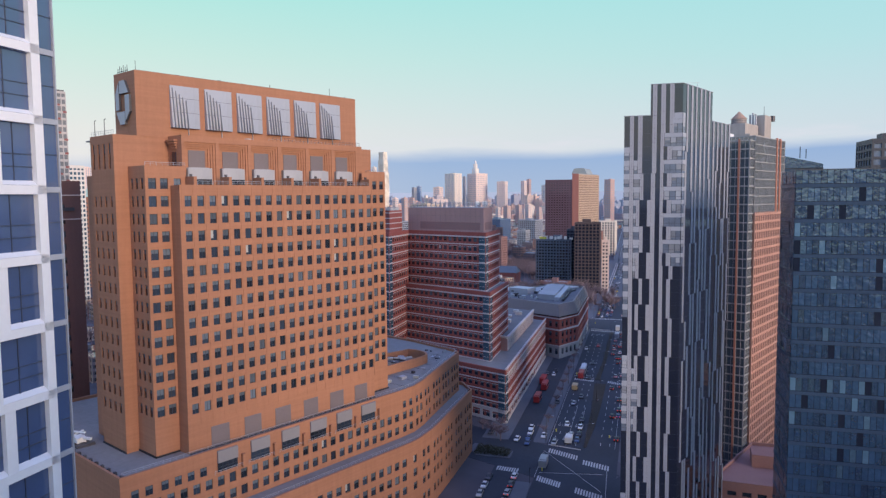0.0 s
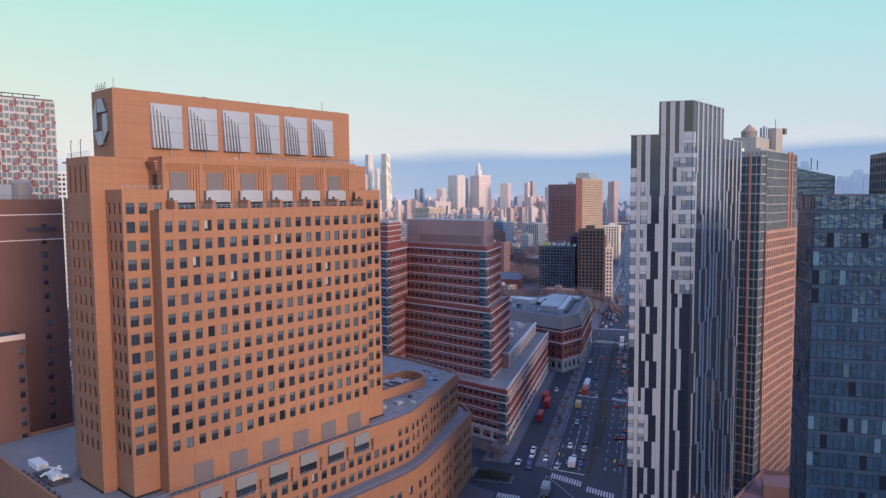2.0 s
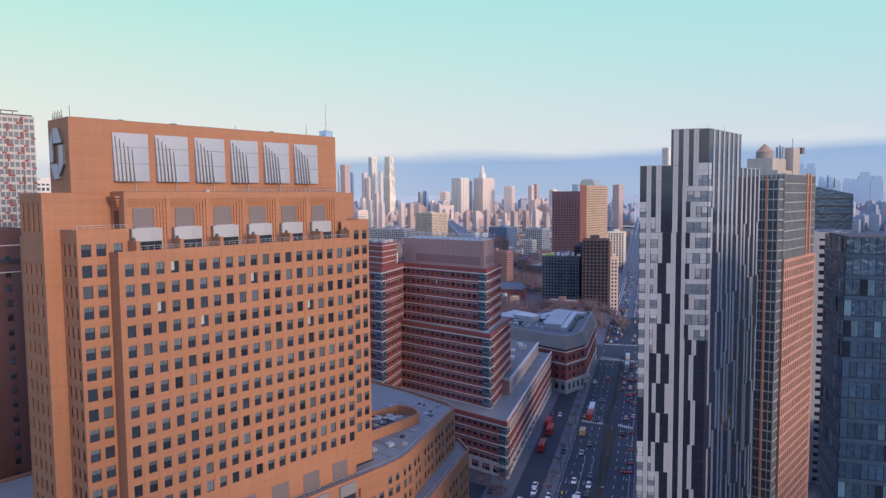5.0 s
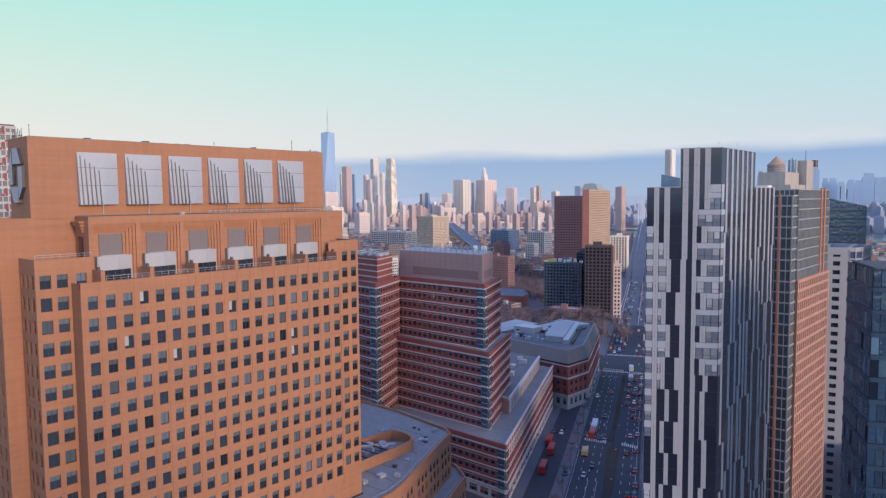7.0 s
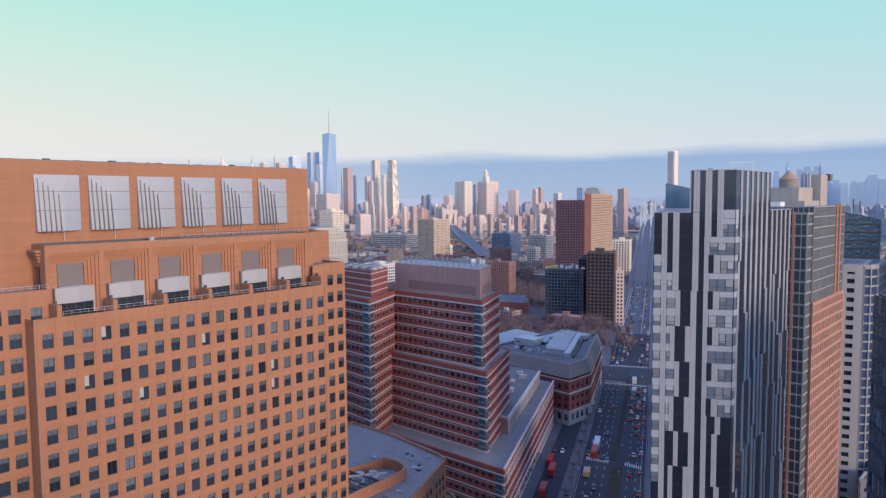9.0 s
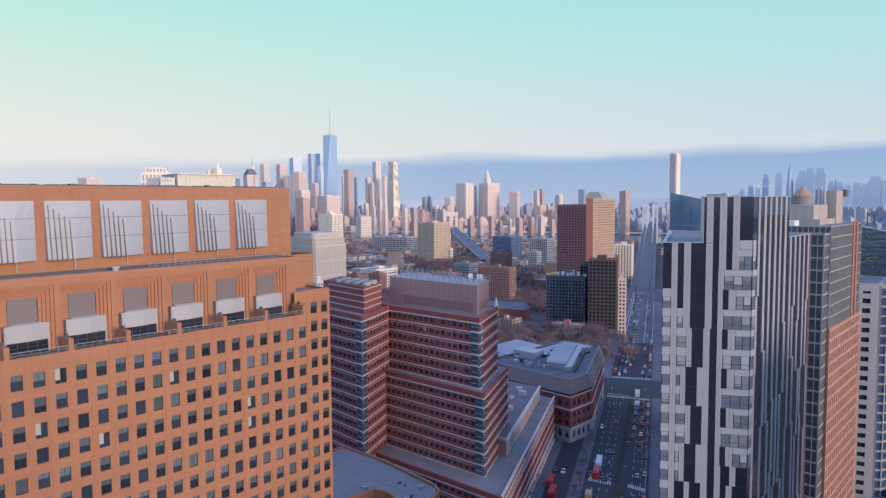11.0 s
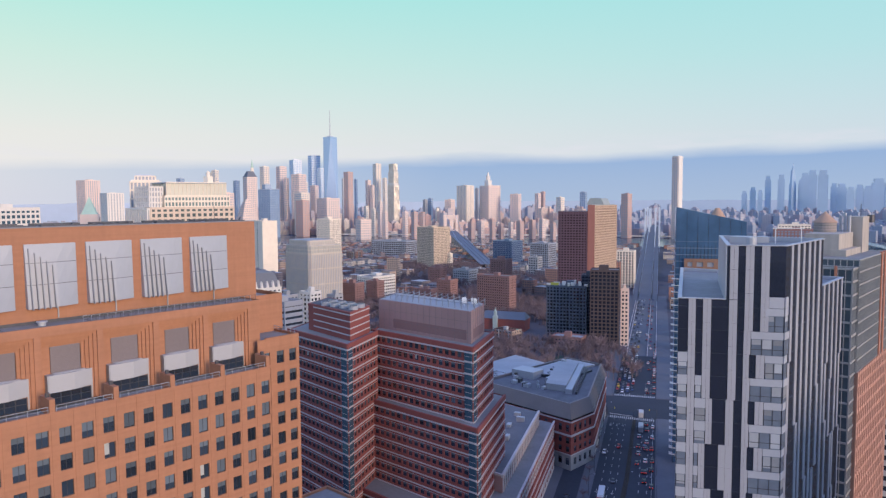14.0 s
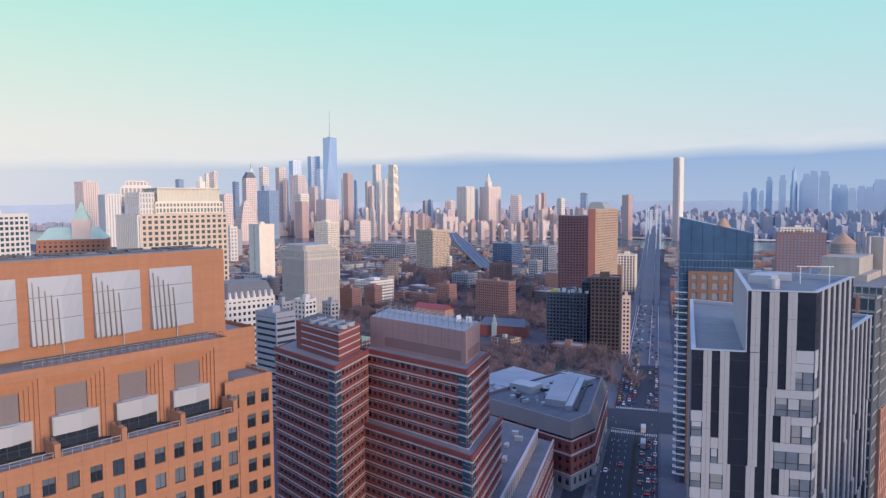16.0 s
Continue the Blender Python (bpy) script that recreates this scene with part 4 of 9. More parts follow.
ys = [0.0, 0.12, 1.25, 1.37, 2.55, 2.67, 3.85, 3.97, 5.08, 5.2]
relief(ub, ys, [0, 0.1, 1.0, 1.1, 2.1, 2.2], lambda i, j: -0.06 if i % 2 == 0 or j % 2 == 0 else 0.0, lambda i, j: 0 if i % 2 == 0 or j % 2 == 0 else 1)
pwide_data = ub.data("wide_window", [FRAME_DARK, GLASS], weld=True)
for k in range(6):
    lou = piece("louvred_door", foot_data, office, FRONT, 82.6 + 8.83 * k, 35.0, 0, "grey louvred door")
    for q in range(18):
        piece("slat", door_slat_data, lou, FRONT, 82.6 + 8.83 * k, 35.15 + q * 0.27)
    y = 82.0 + 8.83 * k
    bay = piece("podium_bay", phood_data, podium, -138.8, y, 30.2, 0, "grey metal hood above a wide dark window")
    piece("wide_window", pwide_data, bay, -138.7, y, 30.2, 90)
    piece("terrace_pier", ppier_data, bay, -138.8, y, 30.2)
    railing("bay_rail", (-138.1, y - 1), (-138.1, y + 6.2), 30.0, 0.8, podium)
small = []
for k, y in enumerate((63.0, 66.0, 69.5, 72.5, 75.5, 78.5)):
    piece("window", window_data(1.6, 2.0, 0.38), podium, -138.72, y, 30.4, 90)
for i in range(1, 7):
    a, b = Vector(UP[i]), Vector(UP[i + 1])
    d = (b - a).normalized()
    turn = math.degrees(math.atan2(d.y, d.x))
    for q in range(int((b - a).length // 3.0)):
        p = a + d * (1.5 + q * 3.0) + Vector((d.y, -d.x)) * 0.06
        piece("window", window_data(1.3, 2.0, 0.38), podium, p.x, p.y, 30.4, turn)
# oval parapet with plant on the podium roof, and the window-cleaning gear on its other end
ov = Mesh()
ring_o = [(-164.5 + 7.5 * math.cos(a), 172.5 + 5.2 * math.sin(a)) for a in [math.pi * k / 10 - 0.35 for k in range(11)]]
shape = [(-156.2, 146.0), (-156.6, 168.0), *ring_o[2:9], (-172.0, 146.0)]
ins = [(-164.3 + (x + 164.3) * 0.93, 160 + (y - 160) * 0.96) for x, y in shape]
for i in range(len(shape) - 1):
    ov.prism([shape[i], shape[i + 1], ins[i + 1], ins[i]], 35.0, 38.0)
part("roof_screen", ov, TERRACOTTA, podium, "curved orange brick screen on the roof")
pl = Mesh()
for k in range(3):
    pl.cyl(-164 + 1.3 * k, 168 - 0.8 * k, 1.1, 35.0, 37.6, 0, 14)
pl.cyl(-163.2, 161.5, 1.9, 35.0, 37.2, 0, 18)
pl.cyl(-163.2, 161.5, 1.5, 37.2, 37.3, 1, 18)
pl.cyl(-167.2, 165.5, 1.5, 35.0, 37.0, 0, 18)
pl.beam((-169, 158, 37.4), (-160.5, 170, 37.4), 0.5, 0)
pl.box(-170, -160, 152, 159, 35.0, 36.4, 1)
for k in range(4):
    pl.beam((-171, 152 + 4 * k, 37.3), (-158, 153 + 4 * k, 37.3), 0.35, 1)
part("roof_plant", pl, [METAL_PALE, METAL_DARK], podium)
cl = Mesh()
rs = random.Random(17)
for k in range(46):
    x, y = rs.uniform(-176, -144), rs.uniform(146, 190)
    if x > -141 - (y - 146) * 0.45 or (-173 < x < -156 and 146 < y < 179):
        continue
    w_, d_, h_ = rs.uniform(0.4, 1.8), rs.uniform(0.4, 2.2), rs.uniform(0.25, 1.1)
    cl.prism(rect(x, y, rs.choice((0, 24.5)), w_, d_), 34.95, 35.0 + h_, rs.choice((0, 1, 2)))
parts("roof_unit", cl, [METAL_PALE, METAL_DARK, ROOF_PALE], podium)
mk = Mesh()
for k in range(7):
    y = 148 + 6.2 * k
    mk.box(-178, -141.5 - (y - 146) * 0.47, y, y + 0.16, 35.0, 35.03)
part("roof_seam", mk, ROOF_DARK, podium)
wc = Mesh()
for k in range(5):
    wc.box(-176 + 2.2 * k, -174.2 + 2.2 * k, 62.2, 66.4, 35.05, 35.5, 1)
wc.beam((-172, 63, 36.2), (-165.5, 65.5, 36.6), 0.55, 0)
wc.beam((-170, 65.6, 36.3), (-166, 62.6, 37.0), 0.45, 0)
wc.box(-170.5, -167.5, 63.2, 65.2, 35.5, 36.8, 0)
for k in range(14):
    wc.box(-180 + 3 * k, -179.2 + 3 * k, 61.0, 61.5, 35.0, 35.6, 1)
for k in range(3):
    for j in range(5):
        x, y = -176.5 + 1.9 * j + 1.0 * k, 61.9 + 1.7 * k
        wc.box(x, x + 1.3, y, y + 1.1, 35.5, 35.62, 1)
wc.beam((-173.5, 64.2, 37.0), (-168.0, 65.2, 37.6), 0.35, 0)
wc.beam((-171.5, 62.0, 36.0), (-171.5, 66.2, 37.2), 0.3, 0)
wc.box(-184, -178, 63.5, 66.0, 35.0, 36.3, 0)
parts("window_cleaning_rig", wc, [METAL_WHITE, METAL_DARK], podium, "white window-cleaning rig on roof tracks")
fill_windows(openings, office, rng, limit=300)
fill_windows(pod, podium, rng, limit=290)


# ---- the banded brick office building across the side street ----
def direction(a, b):
    a, b = Vector(a), Vector(b)
    return (b - a).normalized()


brick = thing("brick_office", -205, 245, 0, "red brick office building with pale stone bands and set-back storeys", "office building")
U = Vector((-0.4155, 0.9096))
rng = random.Random(21)


def banded(poly, z0, z1, faces, pitch=2.9, floor=4.1, name="wall", bay_at=(), cap=0.9):
    """Brick storeys over a polygon: rows of windows and pale bands on the faces named, glazed bays at the corners named."""
    wall, bands, glass = Mesh(), Mesh(), Mesh()
    n = len(poly)
    rows_n = round((z1 - cap - z0) / floor)
    fh = (z1 - cap - z0) / rows_n
    rows = [(z0 + fh * r + 1.05, z0 + fh * r + 2.95) for r in range(rows_n)]
    got = []
    for i in range(n):
        a, b = Vector(poly[i]), Vector(poly[(i + 1) % n])
        L = (b - a).length
        d = (b - a).normalized()
        nr = Vector((d.y, -d.x))
        if i in faces:
            c = max(1, int((L - 1.0) // pitch))
            off = (L - c * pitch) / 2 + (pitch - 1.75) / 2
            got += pierced_wall(wall, tuple(a), tuple(b), z0, z1, spans(off - 0.12, pitch, c, 1.99), rows, 0.3)
            for r in range(rows_n + 1):
                zb = z0 + fh * r - (0.0 if r == 0 else 0.32)
                bands.prism([tuple(a - nr * 0.05), tuple(a + nr * 0.16), tuple(b + nr * 0.16), tuple(b - nr * 0.05)], zb, zb + 0.44)
            for r in range(rows_n):
                bands.prism([tuple(a - nr * 0.05), tuple(a + nr * 0.06), tuple(b + nr * 0.06), tuple(b - nr * 0.05)], z0 + fh * r + 3.0, z0 + fh * r + 3.14)
        else:
            wall.quad((*a, z0), (*b, z0), (*b, z1), (*a, z1))
    for i in bay_at:
        p = Vector(poly[i])
        d0, d1 = direction(poly[i - 1], poly[i]), direction(poly[i], poly[(i + 1) % n])
        o = lambda q: Vector((q.y, -q.x))
        hexa = [tuple(p - d0 * 3.6 + o(d0) * 0.3), tuple(p + o(d0) * 0.3 - d0 * 0.6), tuple(p + o(d1) * 0.3 + d1 * 0.6), tuple(p + d1 * 3.4 + o(d1) * 0.3), tuple(p + d1 * 3.0 - o(d1) * 1.0), tuple(p - d0 * 3.0 - o(d0) * 1.0)]
        for r in range(rows_n):
            glass.prism(hexa, z0 + fh * r + 0.5, z0 + fh * (r + 1) - 0.2)
            mid = [tuple(Vector(q) + (Vector(q) - p).normalized() * 0.08) for q in hexa]
            bands.prism(mid, z0 + fh * r - 0.1, z0 + fh * r + 0.5)
            bands.prism(mid, z0 + fh * r + 1.9, z0 + fh * r + 2.0)
    ob = part(name, wall, RED_BRICK, brick)
    parts("stone_band", bands, BAND_STONE, brick, "pale stone band", 120)
    if glass.f:
        parts("corner_window", glass, TEAL_GLASS, brick, "blue-grey corner glazing")
    rf = Mesh()
    rf.prism(inset(poly, 0.4), z1 - 0.6, z1 - 0.25)
    part("roof_deck", rf, ROOF_GREY, brick)
    return got


A, I = Vector((-180.0, 238.0)), Vector((-230.0, 238.6))
upper = [tuple(I), tuple(A), tuple(A + U * 29), tuple(I + U * 29)]
win = banded(upper, 51.0, 76.3, (0, 1), bay_at=(1,), name="upper_wall")
M0 = Vector((-174.6, 233.6))
mid = [(-234.0, 234.2), tuple(M0), tuple(M0 + U * 41), (-234 - .4155 * 41, 234.2 + .9096 * 41)]
win += banded(mid, 21.5, 51.2, (0, 1), bay_at=(1,), name="middle_wall")
Lc = Vector((-159.3, 223.6))
low = [(-246.0, 224.6), tuple(Lc), tuple(Lc + U * 119), tuple(Lc + U * 119 + Vector((-70, 0)))]
win += banded(low, 0.2, 21.8, (0, 1), pitch=3.1, floor=4.2, bay_at=(1,), name="street_wall")
F, L0 = Vector((-215.5, 214.2)), Vector((-256.0, 219.0))
west = [tuple(L0), tuple(F), tuple(F + U * 26), tuple(L0 + U * 26)]
win += banded(west, 0.2, 76.3, (0, 1), bay_at=(1,), name="wing_wall")
win.sort(key=lambda o: -o[0][2])
wing = [tuple(Lc + U * 34 + Vector((-13, 0))), tuple(Lc + U * 34 + Vector((-7, 0))), tuple(Lc + U * 112 + Vector((-7, 0))), tuple(Lc + U * 112 + Vector((-34, 0))), tuple(Lc + U * 34 + Vector((-34, 0)))]
m = Mesh()
m.prism(wing, 21.4, 27.5)
part("rear_wing", m, PINK_PANEL, brick)
m, m2 = Mesh(), Mesh()
a, b = Vector(wing[1]), Vector(wing[2])
d = (b - a).normalized()
nr = Vector((d.y, -d.x))
for k in range(23):
    p = a + d * (0.6 + 3.4 * k)
    m.prism([tuple(p - nr * 0.05), tuple(p + nr * 0.3), tuple(p + d * 0.9 + nr * 0.3), tuple(p + d * 0.9 - nr * 0.05)], 21.8, 27.2)
    m2.prism([tuple(p + d * 1.3 - nr * 0.05), tuple(p + d * 1.3 + nr * 0.04), tuple(p + d * 3.0 + nr * 0.04), tuple(p + d * 3.0 - nr * 0.05)], 23.2, 25.8)
m.prism([tuple(a - nr * 0.5), tuple(a + nr * 0.35), tuple(b + nr * 0.35), tuple(b - nr * 0.5)], 27.2, 28.3)
m.prism([wing[0], tuple(Vector(wing[0]) + d * 0.6), tuple(a + d * 0.6), wing[1]][::-1], 27.2, 28.3)
parts("stone_pier", m, BAND_STONE, brick, "pale stone pier")
parts("wing_window", m2, GLASS, brick)
m = Mesh()
for k in range(9):
    p = a + d * (6 + 8 * k) - nr * rng.uniform(4, 14)
    m.prism(rect(p.x, p.y, 24.5, rng.uniform(1.5, 4), rng.uniform(1.5, 3.5)), 27.6, 27.6 + rng.uniform(0.8, 2.2))
parts("roof_unit", m, METAL_PALE, brick)
m = Mesh()
m.prism(inset(wing, 0.8), 27.5, 27.7)
part("roof_deck", m, ROOF_SLATE, brick)
# piers along the street wall's head
m = Mesh()
a, b = Vector(low[1]), Vector(low[2])
d = (b - a).normalized()
nr = Vector((d.y, -d.x))
for k in range(34):
    p = a + d * (1.0 + 3.45 * k)
    m.prism([tuple(p - nr * 0.1), tuple(p + nr * 0.3), tuple(p + d * 0.7 + nr * 0.3), tuple(p + d * 0.7 - nr * 0.1)], 17.4, 23.0)
m.prism([tuple(a - nr * 0.4), tuple(a + nr * 0.4), tuple(b + nr * 0.4), tuple(b - nr * 0.4)], 22.3, 22.75)
parts("stone_pier", m, BAND_STONE, brick, "pale stone pier")
# pale stone foot along the streets
m = Mesh()
for a, b in ((Vector(low[0]), Vector(low[1])), (Vector(low[1]), Vector(low[2]))):
    d = (b - a).normalized()
    nr = Vector((d.y, -d.x))
    m.prism([tuple(a - nr * 0.1), tuple(a + nr * 0.22), tuple(b + nr * 0.22), tuple(b - nr * 0.1)], 0.2, 1.4)
    k = 0
    while k * 5.2 < (b - a).length - 2:
        p = a + d * (k * 5.2 + 0.6)
        m.prism([tuple(p - nr * 0.1), tuple(p + nr * 0.24), tuple(p + d * 1.3 + nr * 0.24), tuple(p + d * 1.3 - nr * 0.1)], 1.4, 5.2)
        k += 1
    m.prism([tuple(a - nr * 0.1), tuple(a + nr * 0.3), tuple(b + nr * 0.3), tuple(b - nr * 0.1)], 4.6, 5.6)
part("stone_foot", m, BAND_STONE, brick)
# cornices: a red lip and a stone line round each set-back
m, m2 = Mesh(), Mesh()
for poly, z in ((upper, 76.3), (mid, 51.2), (west, 76.3), (low, 21.8)):
    for i in range(2):
        a, b = Vector(poly[i]), Vector(poly[i + 1])
        d = (b - a).normalized()
        nr = Vector((d.y, -d.x))
        q = lambda k0, k1: [tuple(a - nr * k0 - d * 0.2), tuple(a + nr * k1 - d * 0.2), tuple(b + nr * k1 + d * 0.2), tuple(b - nr * k0 + d * 0.2)]
        m.prism(q(0.5, 0.28), z - 1.35, z + 0.35)
        m2.prism(q(0.2, 0.34), z - 1.9, z - 1.35)
part("cornice", m, RED_BRICK, brick)
part("cornice_line", m2, BAND_STONE, brick)
# pink plant storey and the red striped lift head
P0 = A + Vector((-5.5, 5.5))
pent = [(-232.0, 244.2), tuple(P0), tuple(P0 + U * 19), (-232 - .4155 * 19, 244.2 + .9096 * 19)]
m, m2 = Mesh(), Mesh()
m.prism(pent, 76.0, 87.2)
for i in range(2):
    a, b = Vector(pent[i]), Vector(pent[i + 1])
    d = (b - a).normalized()
    nr = Vector((d.y, -d.x))
    k = 0
    while k * 3.0 < (b - a).length:
        p = a + d * k * 3.0
        m2.beam((*(p + nr * 0.02), 76.2), (*(p + nr * 0.02), 87.2), 0.07)
        k += 1
    for z in (79.8, 83.5):
        m2.beam((*(a + nr * 0.02), z), (*(b + nr * 0.02), z), 0.07)
part("plant_storey", m, PINK_PANEL, brick, "pink concrete plant storey")
m = Mesh()
a, b = Vector(pent[0]), Vector(pent[1])
d = (b - a).normalized()
nr = Vector((d.y, -d.x))
m.prism([tuple(a + d * 8 - nr * 0.05), tuple(a + d * 8 + nr * 0.05), tuple(b - d * 2 + nr * 0.05), tuple(b - d * 2 - nr * 0.05)], 77.2, 80.6)
a, b = Vector(pent[1]), Vector(pent[2])
d = (b - a).normalized()
nr = Vector((d.y, -d.x))
m.prism([tuple(a + d * 3 - nr * 0.05), tuple(a + d * 3 + nr * 0.05), tuple(b - d * 2 + nr * 0.05), tuple(b - d * 2 - nr * 0.05)], 77.2, 80.6)
parts("louvre_panel", m, material("mauve_louvre", (0.27, 0.165, 0.165), 0.8, vary=0.12), brick, "mauve louvre panel")
part("panel_joint", m2, LOUVER, brick)
m = Mesh()
ins = inset(pent, 0.5)
m.prism(ins, 87.1, 87.35)
part("roof_deck", m, ROOF_PALE, brick)
sc, sf = Mesh(), Mesh()
d = direction(pent[0], pent[1])
for k in range(16):
    p = Vector(pent[0]) + d * (3 + k * 3.0)
    q = p + U * 15
    sc.beam((p.x - 1.5, p.y + 2, 87.3), (p.x - 1.5, p.y + 2, 89.9), 0.2)
    sc.beam((q.x, q.y, 87.3), (q.x, q.y, 90.0), 0.2)
    o = p + U * 8
    sc.beam((o.x, o.y, 87.3), (o.x, o.y, 89.7 + 0.5 * (k % 3)), 0.18)
    sc.beam((o.x - 1.2, o.y, 88.4), (o.x + 1.2, o.y, 88.4), 0.14)
    sc.beam((p.x - 1.5, p.y + 2, 89.4), (q.x, q.y, 89.4), 0.14)
a, b = Vector(pent[0]) + Vector((0, 2)), Vector(pent[1]) + Vector((-2, 2))
sc.beam((*a, 89.3), (*b, 89.3), 0.14)
part("roof_frame", sc, FIN_GREY, brick, "steel framework on the roof")
for k in range(4):
    c = b + Vector((-3.0 - 2.3 * k, 6 + 2.4 * (k % 2)))
    sf.cyl(c.x, c.y, 0.12, 87.3, 88.6, 0, 8)
    sf.prism(rect(c.x, c.y, 30 + 20 * k, 1.9, 0.3), 88.3, 90.0)
parts("dish_aerial", sf, METAL_WHITE, brick, "white dish aerials")
W0 = F + Vector((-5.5, 6.0))
wp = [(-250.5, 224.6), tuple(W0), tuple(W0 + U * 17), (-250.5 - .4155 * 17, 224.6 + .9096 * 17)]
m, m2, m3 = Mesh(), Mesh(), Mesh()
m.prism(wp, 76.0, 86.2)
for i in range(2):
    a, b = Vector(wp[i]), Vector(wp[i + 1])
    d = (b - a).normalized()
    nr = Vector((d.y, -d.x))
    for z in (77.8, 80.2, 82.6, 85.0):
        m2.prism([tuple(a - nr * 0.1 + d * (4 if i == 0 else 0)), tuple(a + nr * 0.12 + d * (4 if i == 0 else 0)), tuple(b + nr * 0.12), tuple(b - nr * 0.1)], z, z + 0.4)
part("lift_head", m, RED_BRICK, brick)
parts("lift_head_band", m2, BAND_STONE, brick)
m3.prism(inset(wp, 0.8), 86.0, 86.3)
part("roof_deck", m3, ROOF_DARK, brick)
fn = Mesh()
for k in range(4):
    for j in range(2):
        c = Vector(wp[1]) + Vector((-4 - 5.2 * k - 2 * j, 5 + 5 * j))
        fn.cyl(c.x, c.y, 1.7, 86.2, 87.6, 0, 16)
        fn.cyl(c.x, c.y, 1.4, 87.6, 87.7, 1, 16)
parts("cooling_fan", fn, [METAL_PALE, METAL_DARK], brick)
fill_windows(win, brick, rng, limit=300)

# ---- the slim black-and-white striped tower ----
stripe = thing("striped_tower", -72, 175, 0, "slim apartment tower striped in black glass and white panels", "apartment tower")
FL = 3.19
P1, P2, P3, P4 = (-76.2, 156.3), (-64.2, 162.2), (-64.8, 197.5), (-93.0, 197.0)
Q1, Q3, Q4 = (-70.7, 159.0), (-64.5, 182.5), (-80.6, 183.2)
core, white, grey, wins, blinds, lines = Mesh(), Mesh(), Mesh(), Mesh(), Mesh(), Mesh()
core.prism([P1, P2, P3, P4], 0.0, 110.05)
core.prism([Q1, P2, Q3, Q4], 109.9, 117.35)
for poly, z0, z1 in (([P1, P2, P3, P4], 110.05, 111.33), ([Q1, P2, Q3, Q4], 117.35, 118.63)):
    ins = inset(poly, 0.14)
    for i in range(4):
        j = (i + 1) % 4
        core.prism([poly[i], poly[j], ins[j], ins[i]], z0, z1)
part("black_glazing", core, BLACK_GLASS, stripe, "black glass")
rng = random.Random(31)


def upright(mesh, a, d, u0, u1, z0, z1, out=0.09):
    nr = Vector((d.y, -d.x))
    mesh.prism([tuple(a + d * u0 - nr * 0.1), tuple(a + d * u0 + nr * out), tuple(a + d * u1 + nr * out), tuple(a + d * u1 - nr * 0.1)], z0, z1)


def stripes(a, b, top, edges, shift_from, seg=3, bottom=0.3):
    """White uprights between dark glass; below shift_from their segments jog sideways from one run of storeys to the next."""
    a, b = Vector(a), Vector(b)
    d = (b - a).normalized()
    L = (b - a).length
    for u0, u1 in edges:
        z, jog = top, 0.0
        while z > bottom + 0.3:
            h = FL * (seg + rng.choice((-1, 0, 0, 1)))
            z0 = max(bottom, z - h)
            if z <= shift_from:
                jog = rng.choice((0, 1.0, -1.0, 0, 0.7, -0.7))
            v0, v1 = max(0.05, min(L - 0.6, u0 + jog)), max(0.5, min(L - 0.05, u1 + jog))
            # two leaves with a joint down the middle, cut at every storey
            mid, zz = (v0 + v1) / 2, z
            while zz > z0 + 0.1:
                zl = max(z0, zz - FL)
                upright(white, a, d, v0, mid - 0.012, zl + 0.03, zz)
                upright(white, a, d, mid + 0.012, v1, zl + 0.03, zz)
                zz = zl
            z = z0


def bay(a, d, u0, u1, z, out=0.1, sill=1.0):
    """One storey's window: a pale panel above, a glazed opening with its frame and a half-drawn blind."""
    upright(grey, a, d, u0, u1, z - sill, z - 0.03, out)
    z1, z0 = z - sill, z - FL
    upright(wins, a, d, u0 + 0.06, u1 - 0.06, z0, z1, out - 0.05)
    n = max(1, round((u1 - u0) / 1.4))
    for k in range(n):
        w0, w1 = u0 + (u1 - u0) * k / n + 0.1, u0 + (u1 - u0) * (k + 1) / n - 0.1
        if rng.random() < 0.6:
            upright(blinds, a, d, w0, w1, z1 - (z1 - z0) * rng.choice((0.35, 0.6, 0.75, 0.95)), z1 - 0.08, out - 0.04)
    for k in range(1, n):
        u = u0 + (u1 - u0) * k / n
        upright(lines, a, d, u - 0.05, u + 0.05, z0, z1, out - 0.02)
    upright(lines, a, d, u0 + 0.06, u1 - 0.06, z0 + 0.75, z0 + 0.83, out - 0.02)


dF, dR = direction(P1, P2), direction(P2, Q3)
a1, p2 = Vector(P1), Vector(P2)


def leaf(mesh, u0, u1, z0, z1):
    """White cladding on the front: two leaves with a joint down the middle, cut at every storey."""
    z = z1
    while z > z0 + 0.1:
        zl = max(z0, z - FL)
        upright(mesh, a1, dF, u0, (u0 + u1) / 2 - 0.012, zl + 0.03, z)
        upright(mesh, a1, dF, (u0 + u1) / 2 + 0.012, u1, zl + 0.03, z)
        z = zl


TOP = 97.55                       # below this the broad black strip steps from side to side every second storey
leaf(white, 1.32, 2.25, 0.3, 111.3)
leaf(white, 3.2, 4.24, TOP, 111.3)
leaf(white, 6.5, 7.52, TOP, 111.3)
leaf(white, 8.45, 9.5, 107.1, 118.6)
leaf(white, 6.5, 7.52, 111.35, 118.6)
leaf(white, 10.42, 11.42, 107.1, 118.6)
for n in range(16):
    z1 = TOP - 2 * FL * n
    z0 = max(0.3, z1 - 2 * FL)
    if z1 < 2:
        break
    if n % 2 == 0:
        leaf(white, 3.78, 4.58, z0, z1)
        leaf(white, 6.32, 7.3, z0, z1)
    else:
        leaf(white, 2.92, 3.72, z0, z1)
        leaf(white, 5.5, 7.3, z0, z1)
